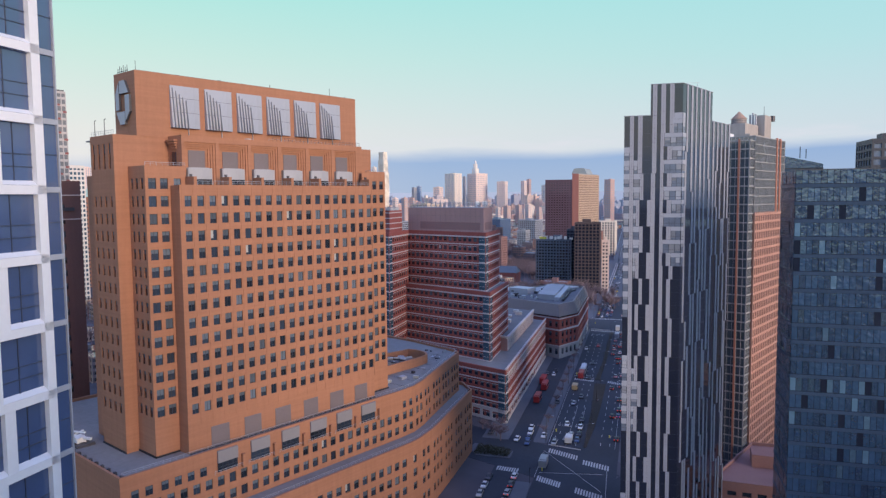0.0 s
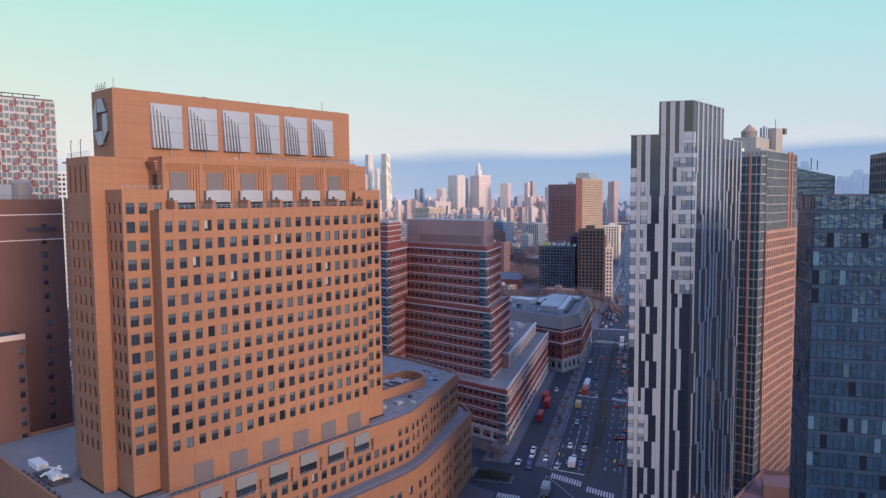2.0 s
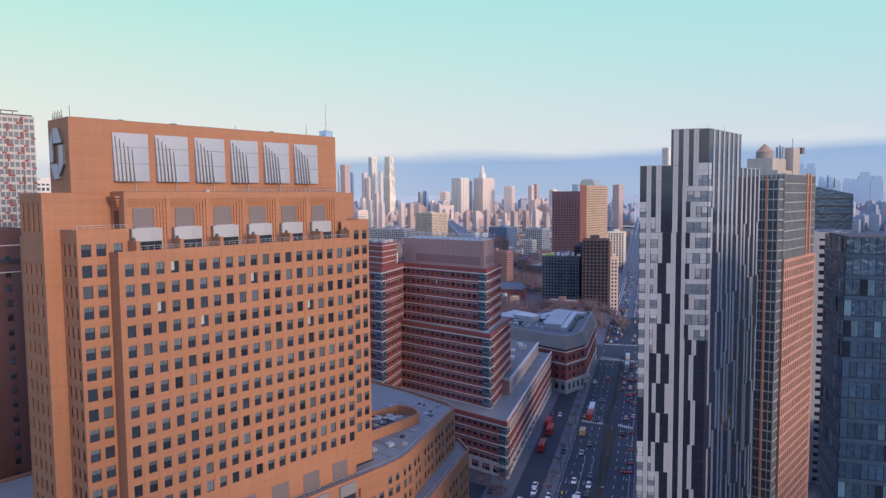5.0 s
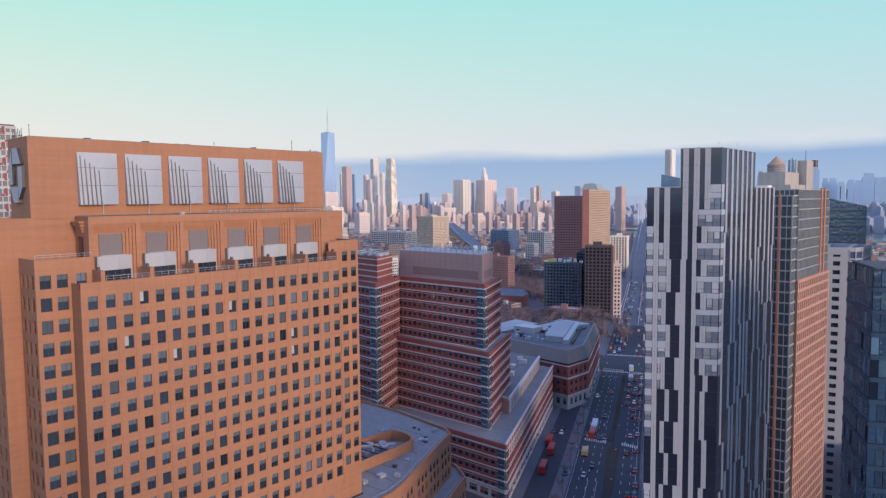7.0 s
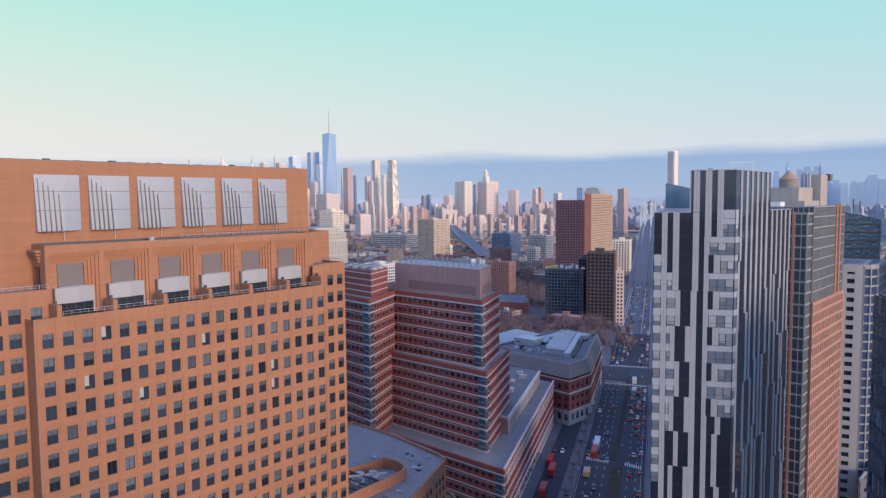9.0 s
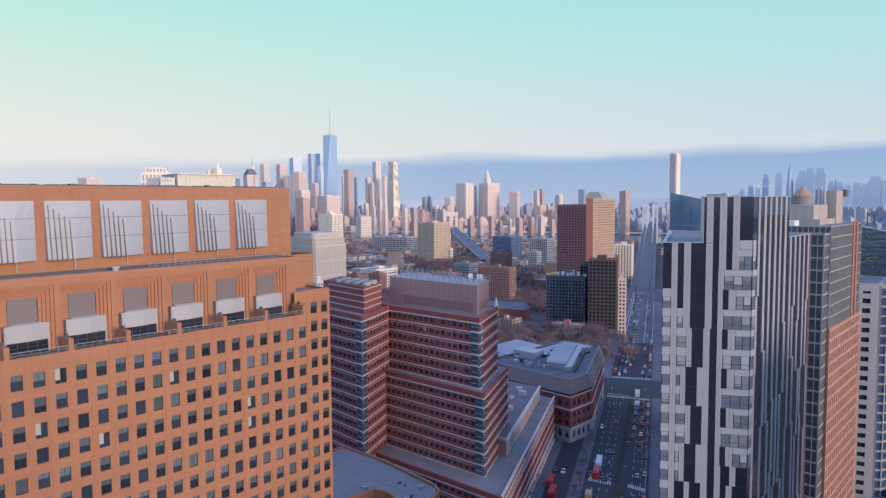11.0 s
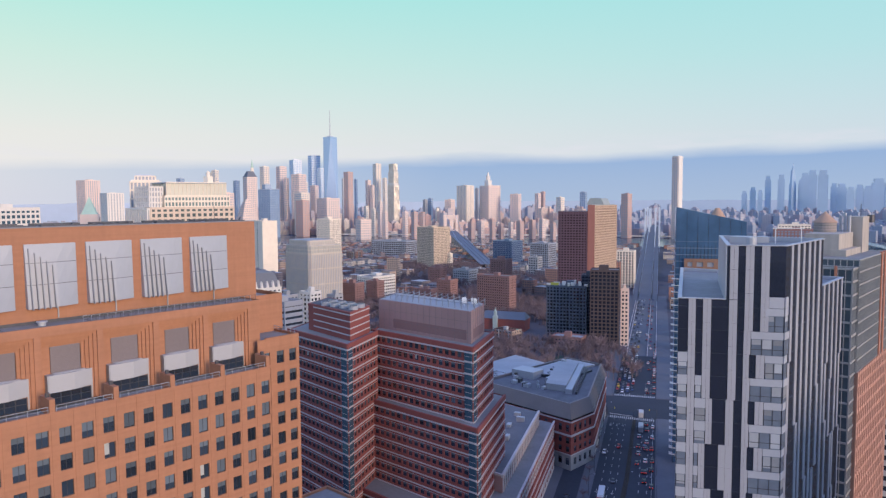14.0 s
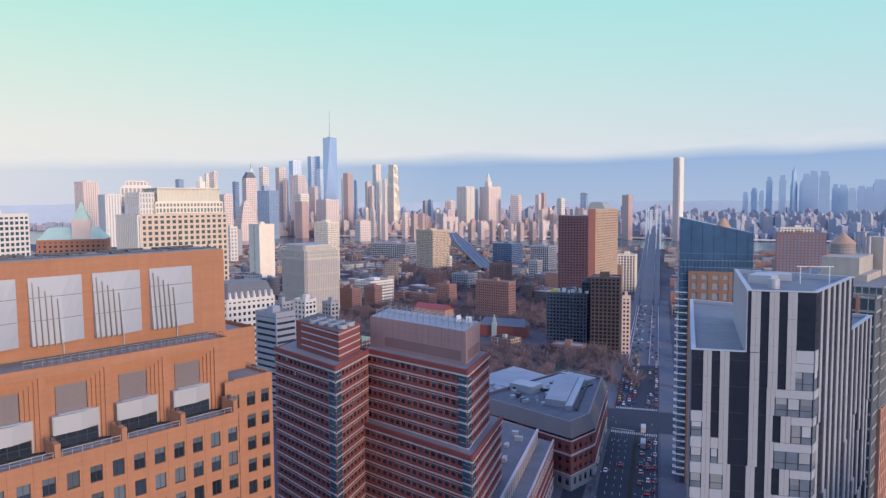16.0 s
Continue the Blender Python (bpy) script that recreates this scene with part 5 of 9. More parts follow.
for n in range(34):
    # the glazed corner, by turns narrow and wide, with white leaves beside it
    z1 = 110.3 - FL * n
    z0 = max(0.3, z1 - FL)
    if z1 < 1:
        break
    if n < 11:
        if n % 2:
            bay(a1, dF, 9.32, 13.3, z1)
            bay(p2, dR, 0.02, 2.1, z1)
            leaf(white, 8.4, 9.28, z0, z1)
        else:
            bay(a1, dF, 11.1, 13.3, z1)
            bay(p2, dR, 0.02, 1.4, z1)
            if n:
                leaf(white, 8.4, 9.12, z0, z1)
                leaf(white, 10.0, 11.05, z0, z1)
    else:
        leaf(white, 8.4, 9.3, z0, z1)
        leaf(white, 10.2 + 0.5 * (n // 3 % 2), 11.1 + 0.5 * (n // 3 % 2), z0, z1)
    # the window columns at the other edge
    if 2 <= n < 15 or 18 <= n < 24 or n > 28:
        bay(a1, dF, 0.02, 1.28, z1, 0.1, 1.35)
    if n == 3:
        bay(a1, dF, 2.3, 3.15, z1, 0.1, 1.35)
    elif 4 <= n < 12 or 19 <= n < 24:
        bay(a1, dF, 2.3, 3.74 if (n - 4) // 2 % 2 == 0 else 2.88, z1, 0.1, 1.35)
    # storey joints of the black glass
    upright(lines, a1, dF, 2.3, 6.5, z1 - 0.04, z1, 0.015)
    for u0, u1 in ((0.05, 1.3), (7.5, 8.45), (9.5, 13.3)):
        upright(lines, a1, dF, u0, u1, z1 - 0.04, z1, 0.015)
    upright(lines, p2, dR, 0.1, 20.2, z1 - 0.04, z1, 0.015)
upright(grey, a1, dF, 11.45, 13.3, 110.33, 111.8, 0.1)
upright(grey, p2, dR, 0.02, 1.4, 110.33, 111.8, 0.1)
stripes(P2, Q3, 118.6, [(2.4 + 3.0 * k, 3.35 + 3.0 * k + 0.2 * (k % 2)) for k in range(6)], 103, 4)
stripes((-64.5, 182.6), P3, 111.3, [(0.7 + 3.2 * k, 1.7 + 3.2 * k) for k in range(5)], 100, 4)
stripes(P4, P1, 111.3, [(1.0 + 3.4 * k, 2.3 + 3.4 * k) for k in range(12)], 101, 4)
parts("white_panel", white, STRIPE_PANEL, stripe, "white upright panel")
parts("spandrel", grey, GREY_PANEL, stripe, "pale grey spandrel")
parts("bay_window", wins, BAY_GLASS, stripe, "bluish window")
parts("window_blind", blinds, ROLLER, stripe, "pale roller blind")
part("glazing_bar", lines, FRAME_DARK, stripe, kind="stuff")
rf, cp = Mesh(), Mesh()
rf.prism(inset([P1, P2, P3, P4], 0.35), 110.3, 110.9)
rf.prism(inset([Q1, P2, Q3, Q4], 0.35), 117.5, 118.05)
for poly, z in (([P1, P2, P3, P4], 111.45), ([Q1, P2, Q3, Q4], 118.75)):
    ins, lin, out = inset(poly, 0.45), inset(poly, 0.15), inset(poly, -0.12)
    for i in range(4):
        j = (i + 1) % 4
        # the lower parapet stops where the upper part rises from the same faces
        f0, f1 = (0.0, 1.0) if z > 115 else ((0.0, 0.452), (0.575, 1.0), (0.0, 1.0), (0.0, 1.0))[i]
        (o0, o1), (l0, l1), (n0, n1) = [[Vector(r[i]).lerp(Vector(r[j]), f) for f in (f0, f1)] for r in (out, lin, ins)]
        cp.prism([tuple(l0), tuple(l1), tuple(n1), tuple(n0)], z - 1.4, z - 0.12)
        cp.prism([tuple(o0), tuple(o1), tuple(n1), tuple(n0)], z - 0.12, z)
part("roof_deck", rf, material("slate_roof_membrane", (0.17, 0.18, 0.205), 0.6, vary=0.25, coarse=0.2, fine=0.8), stripe)
parts("parapet", cp, GREY_PANEL, stripe)
up = Mesh()
upright(up, Vector(Q4), direction(Q4, Q1), 0.02, (Vector(Q1) - Vector(Q4)).length - 0.02, 110.9, 118.6, 0.12)
part("side_cladding", up, METAL_PALE, stripe)
ut = Mesh()
ut.box(-75, -72, 172, 175, 118, 119.2, 0)
ut.cyl(-70.5, 168, 0.7, 118, 119.3, 0, 12)
ut.beam((-69, 174, 118.2), (-69, 174, 120.6), 0.1, 1)
ut.beam((-66, 176, 118.2), (-66, 176, 120.4), 0.1, 1)
ut.beam((-69.4, 173.8, 120.5), (-65.6, 176.2, 120.5), 0.09, 1)
ut.bar(-73.5, 178.0, 20, 4.5, 2.2, 118.0, 119.0, 0)
parts("roof_plant", ut, [METAL_PALE, METAL_WHITE], stripe)

# ---- the salmon brick apartment tower behind it ----
red = thing("salmon_tower", -76, 255, 0, "salmon brick apartment tower with a glazed top and water tank", "apartment tower")
wm, gm = Mesh(), Mesh()
gridded(wm, gm, [(-84, 238.0), (-69.6, 238.0), (-69.6, 273), (-92, 273)], 0, 86, 2.95, 2.05, 0.26, 0.42, 0.1)
part("brick_wall", wm, PINK_BRICK, red)
part("glazing", gm, GLASS, red)
wm, gm = Mesh(), Mesh()
gridded(wm, gm, [(-84, 238.0), (-69.9, 238.0), (-69.9, 272.6), (-92, 272.6)], 86, 111.4, 2.95, 1.3, 0.10, 0.10, 0.15)
gridded(wm, gm, [(-80.5, 233), (-70.2, 233), (-70.2, 238.3), (-80.5, 238.3)], 0, 109.8, 2.95, 1.5, 0.14, 0.07, 0.2)
part("curtain_frame", wm, material("grey_green_frame", (0.40, 0.39, 0.39), 0.5, 0.1), red)
part("curtain_glass", gm, material("grey_green_glass", (0.105, 0.13, 0.15), 0.07, ior=2.2, vary=0.3, fine=0.4, island=0.4), red)
om = Mesh()
om.box(-73.8, -73.3, 232.75, 233.2, 0, 110.2)
om.box(-80.7, -80.1, 232.75, 233.2, 0, 110.2)
for y in (261.5, 265.5):
    om.box(-70.2, -69.62, y, y + 1.2, 86, 111.8)
rib = Mesh()
for k in range(18):
    rib.box(-69.7, -69.46, 238.0 + 2.05 * k - 0.27, 238.0 + 2.05 * k + 0.27, 0, 86.4)
parts("brick_pier", rib, PINK_BRICK, red)
part("orange_strip", om, ORANGE_PANEL, red, "orange vertical strips")
bm_ = Mesh()
for k in range(36):
    z = 2.9 + 2.95 * k
    bm_.box(-79.6, -76.4, 231.7, 233.0, z - 0.12, z + 0.1)
    bm_.box(-79.6, -76.4, 231.65, 231.72, z + 0.1, z + 1.0)
parts("balcony", bm_, material("balcony_grey", (0.34, 0.36, 0.36), 0.5), red)
tm = Mesh()
tm.box(-84.0, -74.4, 246.4, 262, 111.2, 112.8, 0)
tm.box(-83.4, -76.0, 246.5, 261, 112.8, 116.5, 0)
tm.box(-77.6, -74.2, 262.2, 270, 111.2, 120.3, 0)
parts("roof_house", tm, ROOF_HOUSE, red)
tk, cone, hoop = Mesh(), Mesh(), Mesh()
tk.cyl(-81.4, 257, 2.55, 113.0, 118.9, 0, 24)
cone.cyl(-81.4, 257, 2.8, 118.9, 121.7, 0, 24, 0.05)
for k in range(8):
    hoop.cyl(-81.4, 257, 2.585, 113.4 + 0.68 * k, 113.47 + 0.68 * k, 0, 24)
part("water_tank", tk, WOOD_TANK, red, "grey timber water tank")
part("tank_roof", cone, RUST_CONE, red, "tan conical tank roof")
parts("tank_hoop", hoop, METAL_DARK, red)
ch = Mesh()
for k in range(3):
    ch.cyl(-79.0 + 1.1 * k, 261.7 - 0.5 * k, 0.36, 111.4, 120.6 + 0.6 * (k % 2), 0, 12)
ch.cyl(-74.0, 270.8, 0.9, 118.6, 120.6, 1, 12)
ch.beam((-75, 264, 120), (-75, 264, 123.4), 0.12, 1)
ch.box(-82, -78.5, 239, 243, 111.2, 112.6, 2)
parts("flue", ch, [METAL_PALE, METAL_DARK, METAL_WHITE], red, "steel flues")
rfm = Mesh()
rfm.box(-91.5, -70.2, 238.3, 272.2, 111.0, 111.3)
part("roof_deck", rfm, ROOF_GREY, red)

# ---- the dark glass tower beside the avenue ----
dark = thing("dark_glass_tower", -25, 195, 0, "dark blue glass tower with rippled reflections", "office building")
V = Vector((0.9096, 0.4155))
D0 = Vector((-39.0, 161.0))
dp = [tuple(D0), tuple(D0 + V * 46), tuple(D0 + V * 46 + U * 15.4), tuple(D0 + U * 15.4)]
wm, gm = Mesh(), Mesh()
gm.prism(dp, 0, 97.4)
part("glass_core", gm, GLASS_DARK, dark)
rng = random.Random(41)
pane, tint = Mesh(), Mesh()
for a, d, L in ((D0, V, 46.0), (D0 + U * 15.4, -U, 15.4)):
    nr = Vector((d.y, -d.x))
    n = int(L / 1.2)
    for r in range(26):
        z = 0.6 + r * 3.74
        wm.prism([tuple(a + nr * 0.02), tuple(a + nr * 0.14), tuple(a + d * L + nr * 0.14), tuple(a + d * L + nr * 0.02)], z - 0.42, z + 0.34)
        for c in range(n):
            if rng.random() < 0.06:
                continue
            u0 = c * L / n
            tgt = tint if rng.random() < 0.14 else pane
            tilt = rng.uniform(-0.02, 0.02)
            q = lambda u, zz, o: (*(a + d * u + nr * o), zz)
            tgt.quad(q(u0 + 0.05, z + 0.45, 0.05 + tilt), q(u0 + L / n - 0.05, z + 0.45, 0.05 - tilt), q(u0 + L / n - 0.05, z + 3.28, 0.05 + tilt), q(u0 + 0.05, z + 3.28, 0.05 - tilt))
part("pane", pane, GLASS_WAVY, dark, kind="stuff")
part("tinted_pane", tint, material("teal_glass", (0.075, 0.145, 0.21), 0.05, ior=2.5, vary=0.3, fine=1.2, bump=0.12, island=0.6), dark, kind="stuff")
parts("spandrel", wm, material("slate_spandrel", (0.045, 0.075, 0.125), 0.22, 0.0, vary=0.2), dark)
rm = Mesh()
rm.prism(inset(dp, 0.5), 97.3, 97.6)
rm.prism(rect(*(D0 + V * 26 + U * 8), 24.5, 14, 6), 97.5, 99.6, 0)
part("roof_deck", rm, ROOF_DARK, dark)

# ---- the white-framed glass tower close by ----
frame_t = thing("white_framed_tower", -85, 10, 0, "glass tower in a bold white frame two storeys to a bay", "apartment tower")
gm, wm, sm = Mesh(), Mesh(), Mesh()
CORNER = (-66.0, 24.6)


def squared(mesh):
    """Turns a mesh drawn with x outwards and y along the front into the avenue's grid, about the tower's corner."""
    c, s = 0.9096, 0.4155
    mesh.v = [(CORNER[0] + c * x - s * y, CORNER[1] + s * x + c * y, z) for x, y, z in mesh.v]
    return mesh


gm.box(-32, -0.2, -44, 0.0, 0, 128)
part("glazing", squared(gm), GLASS_SKY, frame_t, "blue window glass")
rng = random.Random(51)
BAYH = 5.94
for r in range(22):
    z = 4.25 + r * BAYH
    wm.box(-0.3, 0.3, -44, -1.85, z - 0.38, z + 0.38)
    sm.box(-0.3, -0.02, -1.8, 0.02, z - 0.22, z + 0.26)
    sm.box(-0.3, -0.14, -1.8, 0.0, z + 3.05, z + 3.12, 1)
    y = -2.75
    wide = r % 2 == 0
    while y > -43:
        w_ = (4.35 if wide else 3.3) if y == -2.75 else rng.choice((3.2, 4.2))
        y2 = y - w_
        wm.box(-0.3, 0.26, y2 - 1.0, y2, z + 0.38, z + BAYH - 0.40)
        # a sloping sill over the beam, and the deep reveal at the bay's side
        i = len(wm.v)
        wm.v += [(-0.25, y, z + 0.40), (0.27, y, z + 0.40), (-0.25, y, z + 0.82), (-0.25, y2, z + 0.40), (0.27, y2, z + 0.40), (-0.25, y2, z + 0.82)]
        wm.f += [(i + 1, i + 4, i + 5, i + 2), (i, i + 2, i + 5, i + 3), (i, i + 1, i + 2), (i + 3, i + 5, i + 4)]
        wm.m += [0] * 4
        for h0 in (1.9, 2.95):
            sm.box(-0.3, -0.13, y2, y, z + h0, z + h0 + 0.07, 1)
        for f in (0.45,):
            sm.box(-0.3, -0.13, y2 + w_ * f - 0.04, y2 + w_ * f + 0.04, z + 0.40, z + BAYH - 0.40, 1)
        y = y2 - 1.0
wm.box(-0.3, 0.3, -2.75, -1.85, 0, 128)
sm.box(-0.28, 0.0, -0.06, 0.06, 0, 127, 0)
wm.box(-0.3, 0.1, -44, 0.0, 126, 129)
part("white_frame", squared(wm), WHITE_PAINT, frame_t, "white painted frame")
part("mullion", squared(sm), [METAL_PALE, material("blue_grey_mullion", (0.055, 0.07, 0.115), 0.4, 0.2)], frame_t)

# ---- the low brick school with a grey mansard ----
school = thing("brick_school", -240, 385, 0, "brick school with a stone base and grey metal mansard roof", "school")
S = [(-264, 340.5), (-201.2, 334.4), (-200.3, 353.8), (-229.5, 419), (-258, 421)]
wm, gm = Mesh(), Mesh()
rng = random.Random(61)
wall, win = Mesh(), []
for i in range(5):
    a, b = Vector(S[i]), Vector(S[(i + 1) % 5])
    L = (b - a).length
    c = max(1, int(L // 4.2))
    off = (L - c * 4.2) / 2 + 1.2
    win += pierced_wall(wall, tuple(a), tuple(b), 7.0, 23.3, spans(off, 4.2, c, 1.9), [(8.4, 11.0), (12.4, 15.2), (17.9, 21.2)] if i < 3 else [], 0.35)
part("brick_wall", wall, RED_BRICK, school)
wall = Mesh()
for i in range(5):
    a, b = Vector(S[i]), Vector(S[(i + 1) % 5])
    L = (b - a).length
    c = max(1, int(L // 4.2))
    off = (L - c * 4.2) / 2 + 1.0
    win += pierced_wall(wall, tuple(a), tuple(b), 0, 7.0, spans(off, 4.2, c, 2.2), [(2.2, 5.6)] if i < 3 else [], 0.45)
part("stone_base", wall, GREY_STONE, school)
fill_windows(win, school, rng, limit=200)
m = Mesh()
for i in range(5):
    a, b = Vector(S[i]), Vector(S[(i + 1) % 5])
    d = (b - a).normalized()
    nr = Vector((d.y, -d.x))
    for z, h in ((7.0, 0.5), (15.9, 0.9), (22.5, 0.5)):
        m.prism([tuple(a - nr * 0.2), tuple(a + nr * 0.25), tuple(b + nr * 0.25), tuple(b - nr * 0.2)], z, z + h)
parts("stone_band", m, BAND_STONE, school)
m = Mesh()
Si, Sj = inset(S, 2.6), inset(S, 3.4)
for i in range(5):
    j = (i + 1) % 5
    m.quad((*S[i], 24.0), (*S[j], 24.0), (*Si[j], 30.6), (*Si[i], 30.6))
    m.quad((*Si[i], 30.6), (*Si[j], 30.6), (*Sj[j], 30.6), (*Sj[i], 30.6))
    m.quad((*Sj[i], 30.6), (*Sj[j], 30.6), (*Sj[j], 28.6), (*Sj[i], 28.6))
    m.quad((*S[j], 24.0), (*S[i], 24.0), (*inset(S, 0.9)[i], 24.0), (*inset(S, 0.9)[j], 24.0))
m.prism(inset(S, 0.9), 23.2, 24.05, 1)
part("mansard", m, [material("standing_seam_metal", (0.225, 0.200, 0.205), 0.6, 0.1, vary=0.14), COPING], school, "grey metal mansard")
m = Mesh()
S2 = inset(S, 2.6)
for i in range(3):
    a, b, c, d = Vector(S[i]), Vector(S[i + 1]), Vector(S2[i]), Vector(S2[i + 1])
    n = int((b - a).length / 1.6)
    for k in range(n + 1):
        p, q = a + (b - a) * (k / n), c + (d - c) * (k / n)
        m.beam((*p, 24.05), (*q, 30.65), 0.07)
part("roof_seam", m, LOUVER, school, kind="stuff")
m = Mesh()
m.prism(inset(S, 3.2), 28.8, 29.2)
part("roof_deck", m, material("dark_school_roof", (0.135, 0.14, 0.16), 0.9, vary=0.35, coarse=0.15, fine=0.7), school)
m = Mesh()
m.box(-258, -244, 366, 376, 29.2, 33.0, 0)
m.prism([(-256, 376), (-241, 377), (-234, 414), (-253, 416)], 29.2, 30.3, 1)
m.box(-236, -229, 366, 372, 29.2, 31.8, 0)
m.box(-238, -229, 384, 402, 29.2, 30.2, 2)
rng = random.Random(62)
for k in range(70):
    x, y = rng.uniform(-256, -222), rng.uniform(350, 410)
    if x > -218 - (y - 350) * 0.36 - 8:
        continue
    if k % 3:
        m.box(x, x + rng.uniform(1.2, 3.2), y, y + rng.uniform(1.2, 3.2), 29.2, 29.2 + rng.uniform(0.8, 2.2), rng.choice((0, 2)))
    else:
        m.cyl(x, y, 0.6, 29.2, 31.0, 0, 10)
for k in range(12):
    x, y = rng.uniform(-290, -262), rng.uniform(352, 376)
    m.prism(rect(x - 8, y + 14, rng.choice((0, 8, -6)), rng.uniform(3, 9), rng.uniform(2, 6)), 23.2, 23.6 + rng.uniform(0.3, 2.4), rng.choice((1, 1, 0)))
for k in range(9):
    x0, y0 = -250 + 2.0 * k, 390 - 3.5 * k
    m.beam((x0, y0, 29.5), (x0 + 9, y0 + 2.5, 29.5), 0.45, 2)
parts("roof_plant", m, [METAL_PALE, ROOF_PALE, METAL_DARK], school)
m = Mesh()
a, b = Vector(inset(S, 11.5)[2]), Vector(inset(S, 11.5)[3])
d = (b - a).normalized()
nr = Vector((d.y, -d.x))
m.prism([tuple(a + d * 4 - nr * 3.2), tuple(a + d * 4), tuple(b - d * 3), tuple(b - d * 3 - nr * 3.2)], 29.2, 31.6, 0)
m.prism([tuple(a + d * 10 - nr * 14), tuple(a + d * 8 - nr * 3.3), tuple(b - d * 3 - nr * 3.3), tuple(b - d * 3 - nr * 15)], 29.2, 32.4, 1)
for k in range(16):
    p = a + d * (5 + 3.2 * k) + nr * 2.0
    m.bar(p.x, p.y, 24.5, 1.1, 1.6, 29.2, 30.6, 2)
parts("roof_ridge", m, [METAL_PALE, ROOF_PALE, METAL_DARK], school, "pale raised roof ridge")
W4 = [(-302, 345), (-264.3, 340.6), (-258.3, 421), (-302, 430)]
m, m2 = Mesh(), Mesh()
m.prism(W4, 0, 22.8)
m2.prism(inset(W4, 0.5), 22.8, 23.3)
part("rear_wing", m, RED_BRICK, school)
part("wing_roof", m2, ROOF_PALE, school, "pale flat wing roof")


# ---- buildings of the middle distance ----
block("apartment_slab", rect(-928.6, 655.8, -12, 41.7, 23.0), 96.4, CREAM_STONE, GLASS, "pale concrete apartment slab with blank side walls", "apartment tower", floor=3, bay=15, band=0.3, pier=0.78, split=True)
court_stone = material("warm_grey_precast", (0.56, 0.50, 0.44), 0.85, vary=0.1)
cpoly = [(-697.0, 531.0), (-693.5, 527.0), (-688.0, 525.0), (-645.5, 522.0), (-642.0, 524.0), (-640.8, 566.0), (-692.0, 571.0)]
t = block("grey_office", cpoly, 68.0, court_stone, FAR_GLASS, "warm grey courthouse tower with narrow upright windows", "office building", floor=17, bay=2.3, band=0.07, pier=0.46, split=True, plant=False)
wm, gm = Mesh(), Mesh()
ctr = Vector((sum(p[0] for p in cpoly) / 7, sum(p[1] for p in cpoly) / 7))
scaled = lambda k: [tuple(ctr + (Vector(p) - ctr) * k) for p in cpoly]
gridded(wm, gm, scaled(0.97), 68.0, 76.5, 4.2, 3.4, 0.2, 0.16)
gridded(wm, gm, scaled(0.80), 76.5, 82.5, 6.0, 2.4, 0.3, 0.5)
part("crown", wm, court_stone, t)
part("crown_glass", gm, material("pale_band_glass", (0.44, 0.44, 0.43), 0.25, ior=1.6, vary=0.15), t)
m = Mesh()
m.prism(scaled(0.96), 76.3, 76.7)
m.prism(scaled(0.78), 82.0, 82.4)
part("crown_roof", m, ROOF_PALE, t)
block("apartment_tower", rect(-940.9, 787.8, 5, 31.7, 25.4), 95.8, CREAM_STONE, GLASS, "cream brick apartment tower with a roof house", "apartment tower", floor=3, bay=3.2, band=0.5, pier=0.5, split=True)
block("tan_tower", rect(-903.2, 1002.6, -8, 48.9, 39.1), 76.6, TAN_BRICK, GLASS, "tan brick apartment tower with balconies", "apartment tower", floor=2.9, bay=3.4, band=0.42, pier=0.45, split=True)
block("striped_office", rect(-382.1, 305.3, 2, 19.6, 13.7), 65.8, WHITE_PANEL, GLASS, "white office block with long dark window strips", "office building", floor=3.7, bay=30, band=0.6, pier=0.05, split=True)
block("pale_office", rect(-686.4, 659.4, 0, 29.5, 38.4), 30.3, PALE_STONE, GLASS, "low pale office block with a flat roof", "office building", floor=3.8, bay=3.5, band=0.5, pier=0.3)
block("brick_slab", rect(-653.8, 592.6, 8, 20.3, 16.2), 29.4, DARK_BRICK, GLASS, "dark red brick housing block with small windows", "apartment block", floor=2.75, bay=2.7, band=0.5, pier=0.5, group="brick housing blocks")
block("brick_slab", rect(-653.8, 627.8, 8, 16.8, 13.4), 28.4, DARK_BRICK, GLASS, "dark red brick housing block with small windows", "apartment block", floor=2.75, bay=2.7, band=0.5, pier=0.5, group="brick housing blocks")
block("brick_slab", rect(-599.6, 662.9, 8, 18.8, 15.0), 20.0, DARK_BRICK, GLASS, "dark red brick housing block with small windows", "apartment block", floor=2.75, bay=2.7, band=0.5, pier=0.5, group="brick housing blocks")
block("brick_slab", rect(-616.3, 716.9, 8, 21.1, 16.9), 25.0, DARK_BRICK, GLASS, "dark red brick housing block with small windows", "apartment block", floor=2.75, bay=2.7, band=0.5, pier=0.5, group="brick housing blocks")
block("brick_slab", rect(-699.6, 790.5, 8, 21.9, 17.5), 29.9, DARK_BRICK, GLASS, "dark red brick housing block with small windows", "apartment block", floor=2.75, bay=2.7, band=0.5, pier=0.5, group="brick housing blocks")
block("brick_slab", rect(-594.0, 801.1, 8, 23.6, 18.9), 46.3, DARK_BRICK, GLASS, "dark red brick housing block with small windows", "apartment block", floor=2.75, bay=2.7, band=0.5, pier=0.5, group="brick housing blocks")
block("brick_slab", rect(-490.8, 656.0, 6, 40.7, 14.2), 43.9, DARK_BRICK, GLASS, "dark red brick housing block with rows of small windows", "apartment block", floor=2.75, bay=2.7, band=0.45, pier=0.45, group="brick housing blocks")
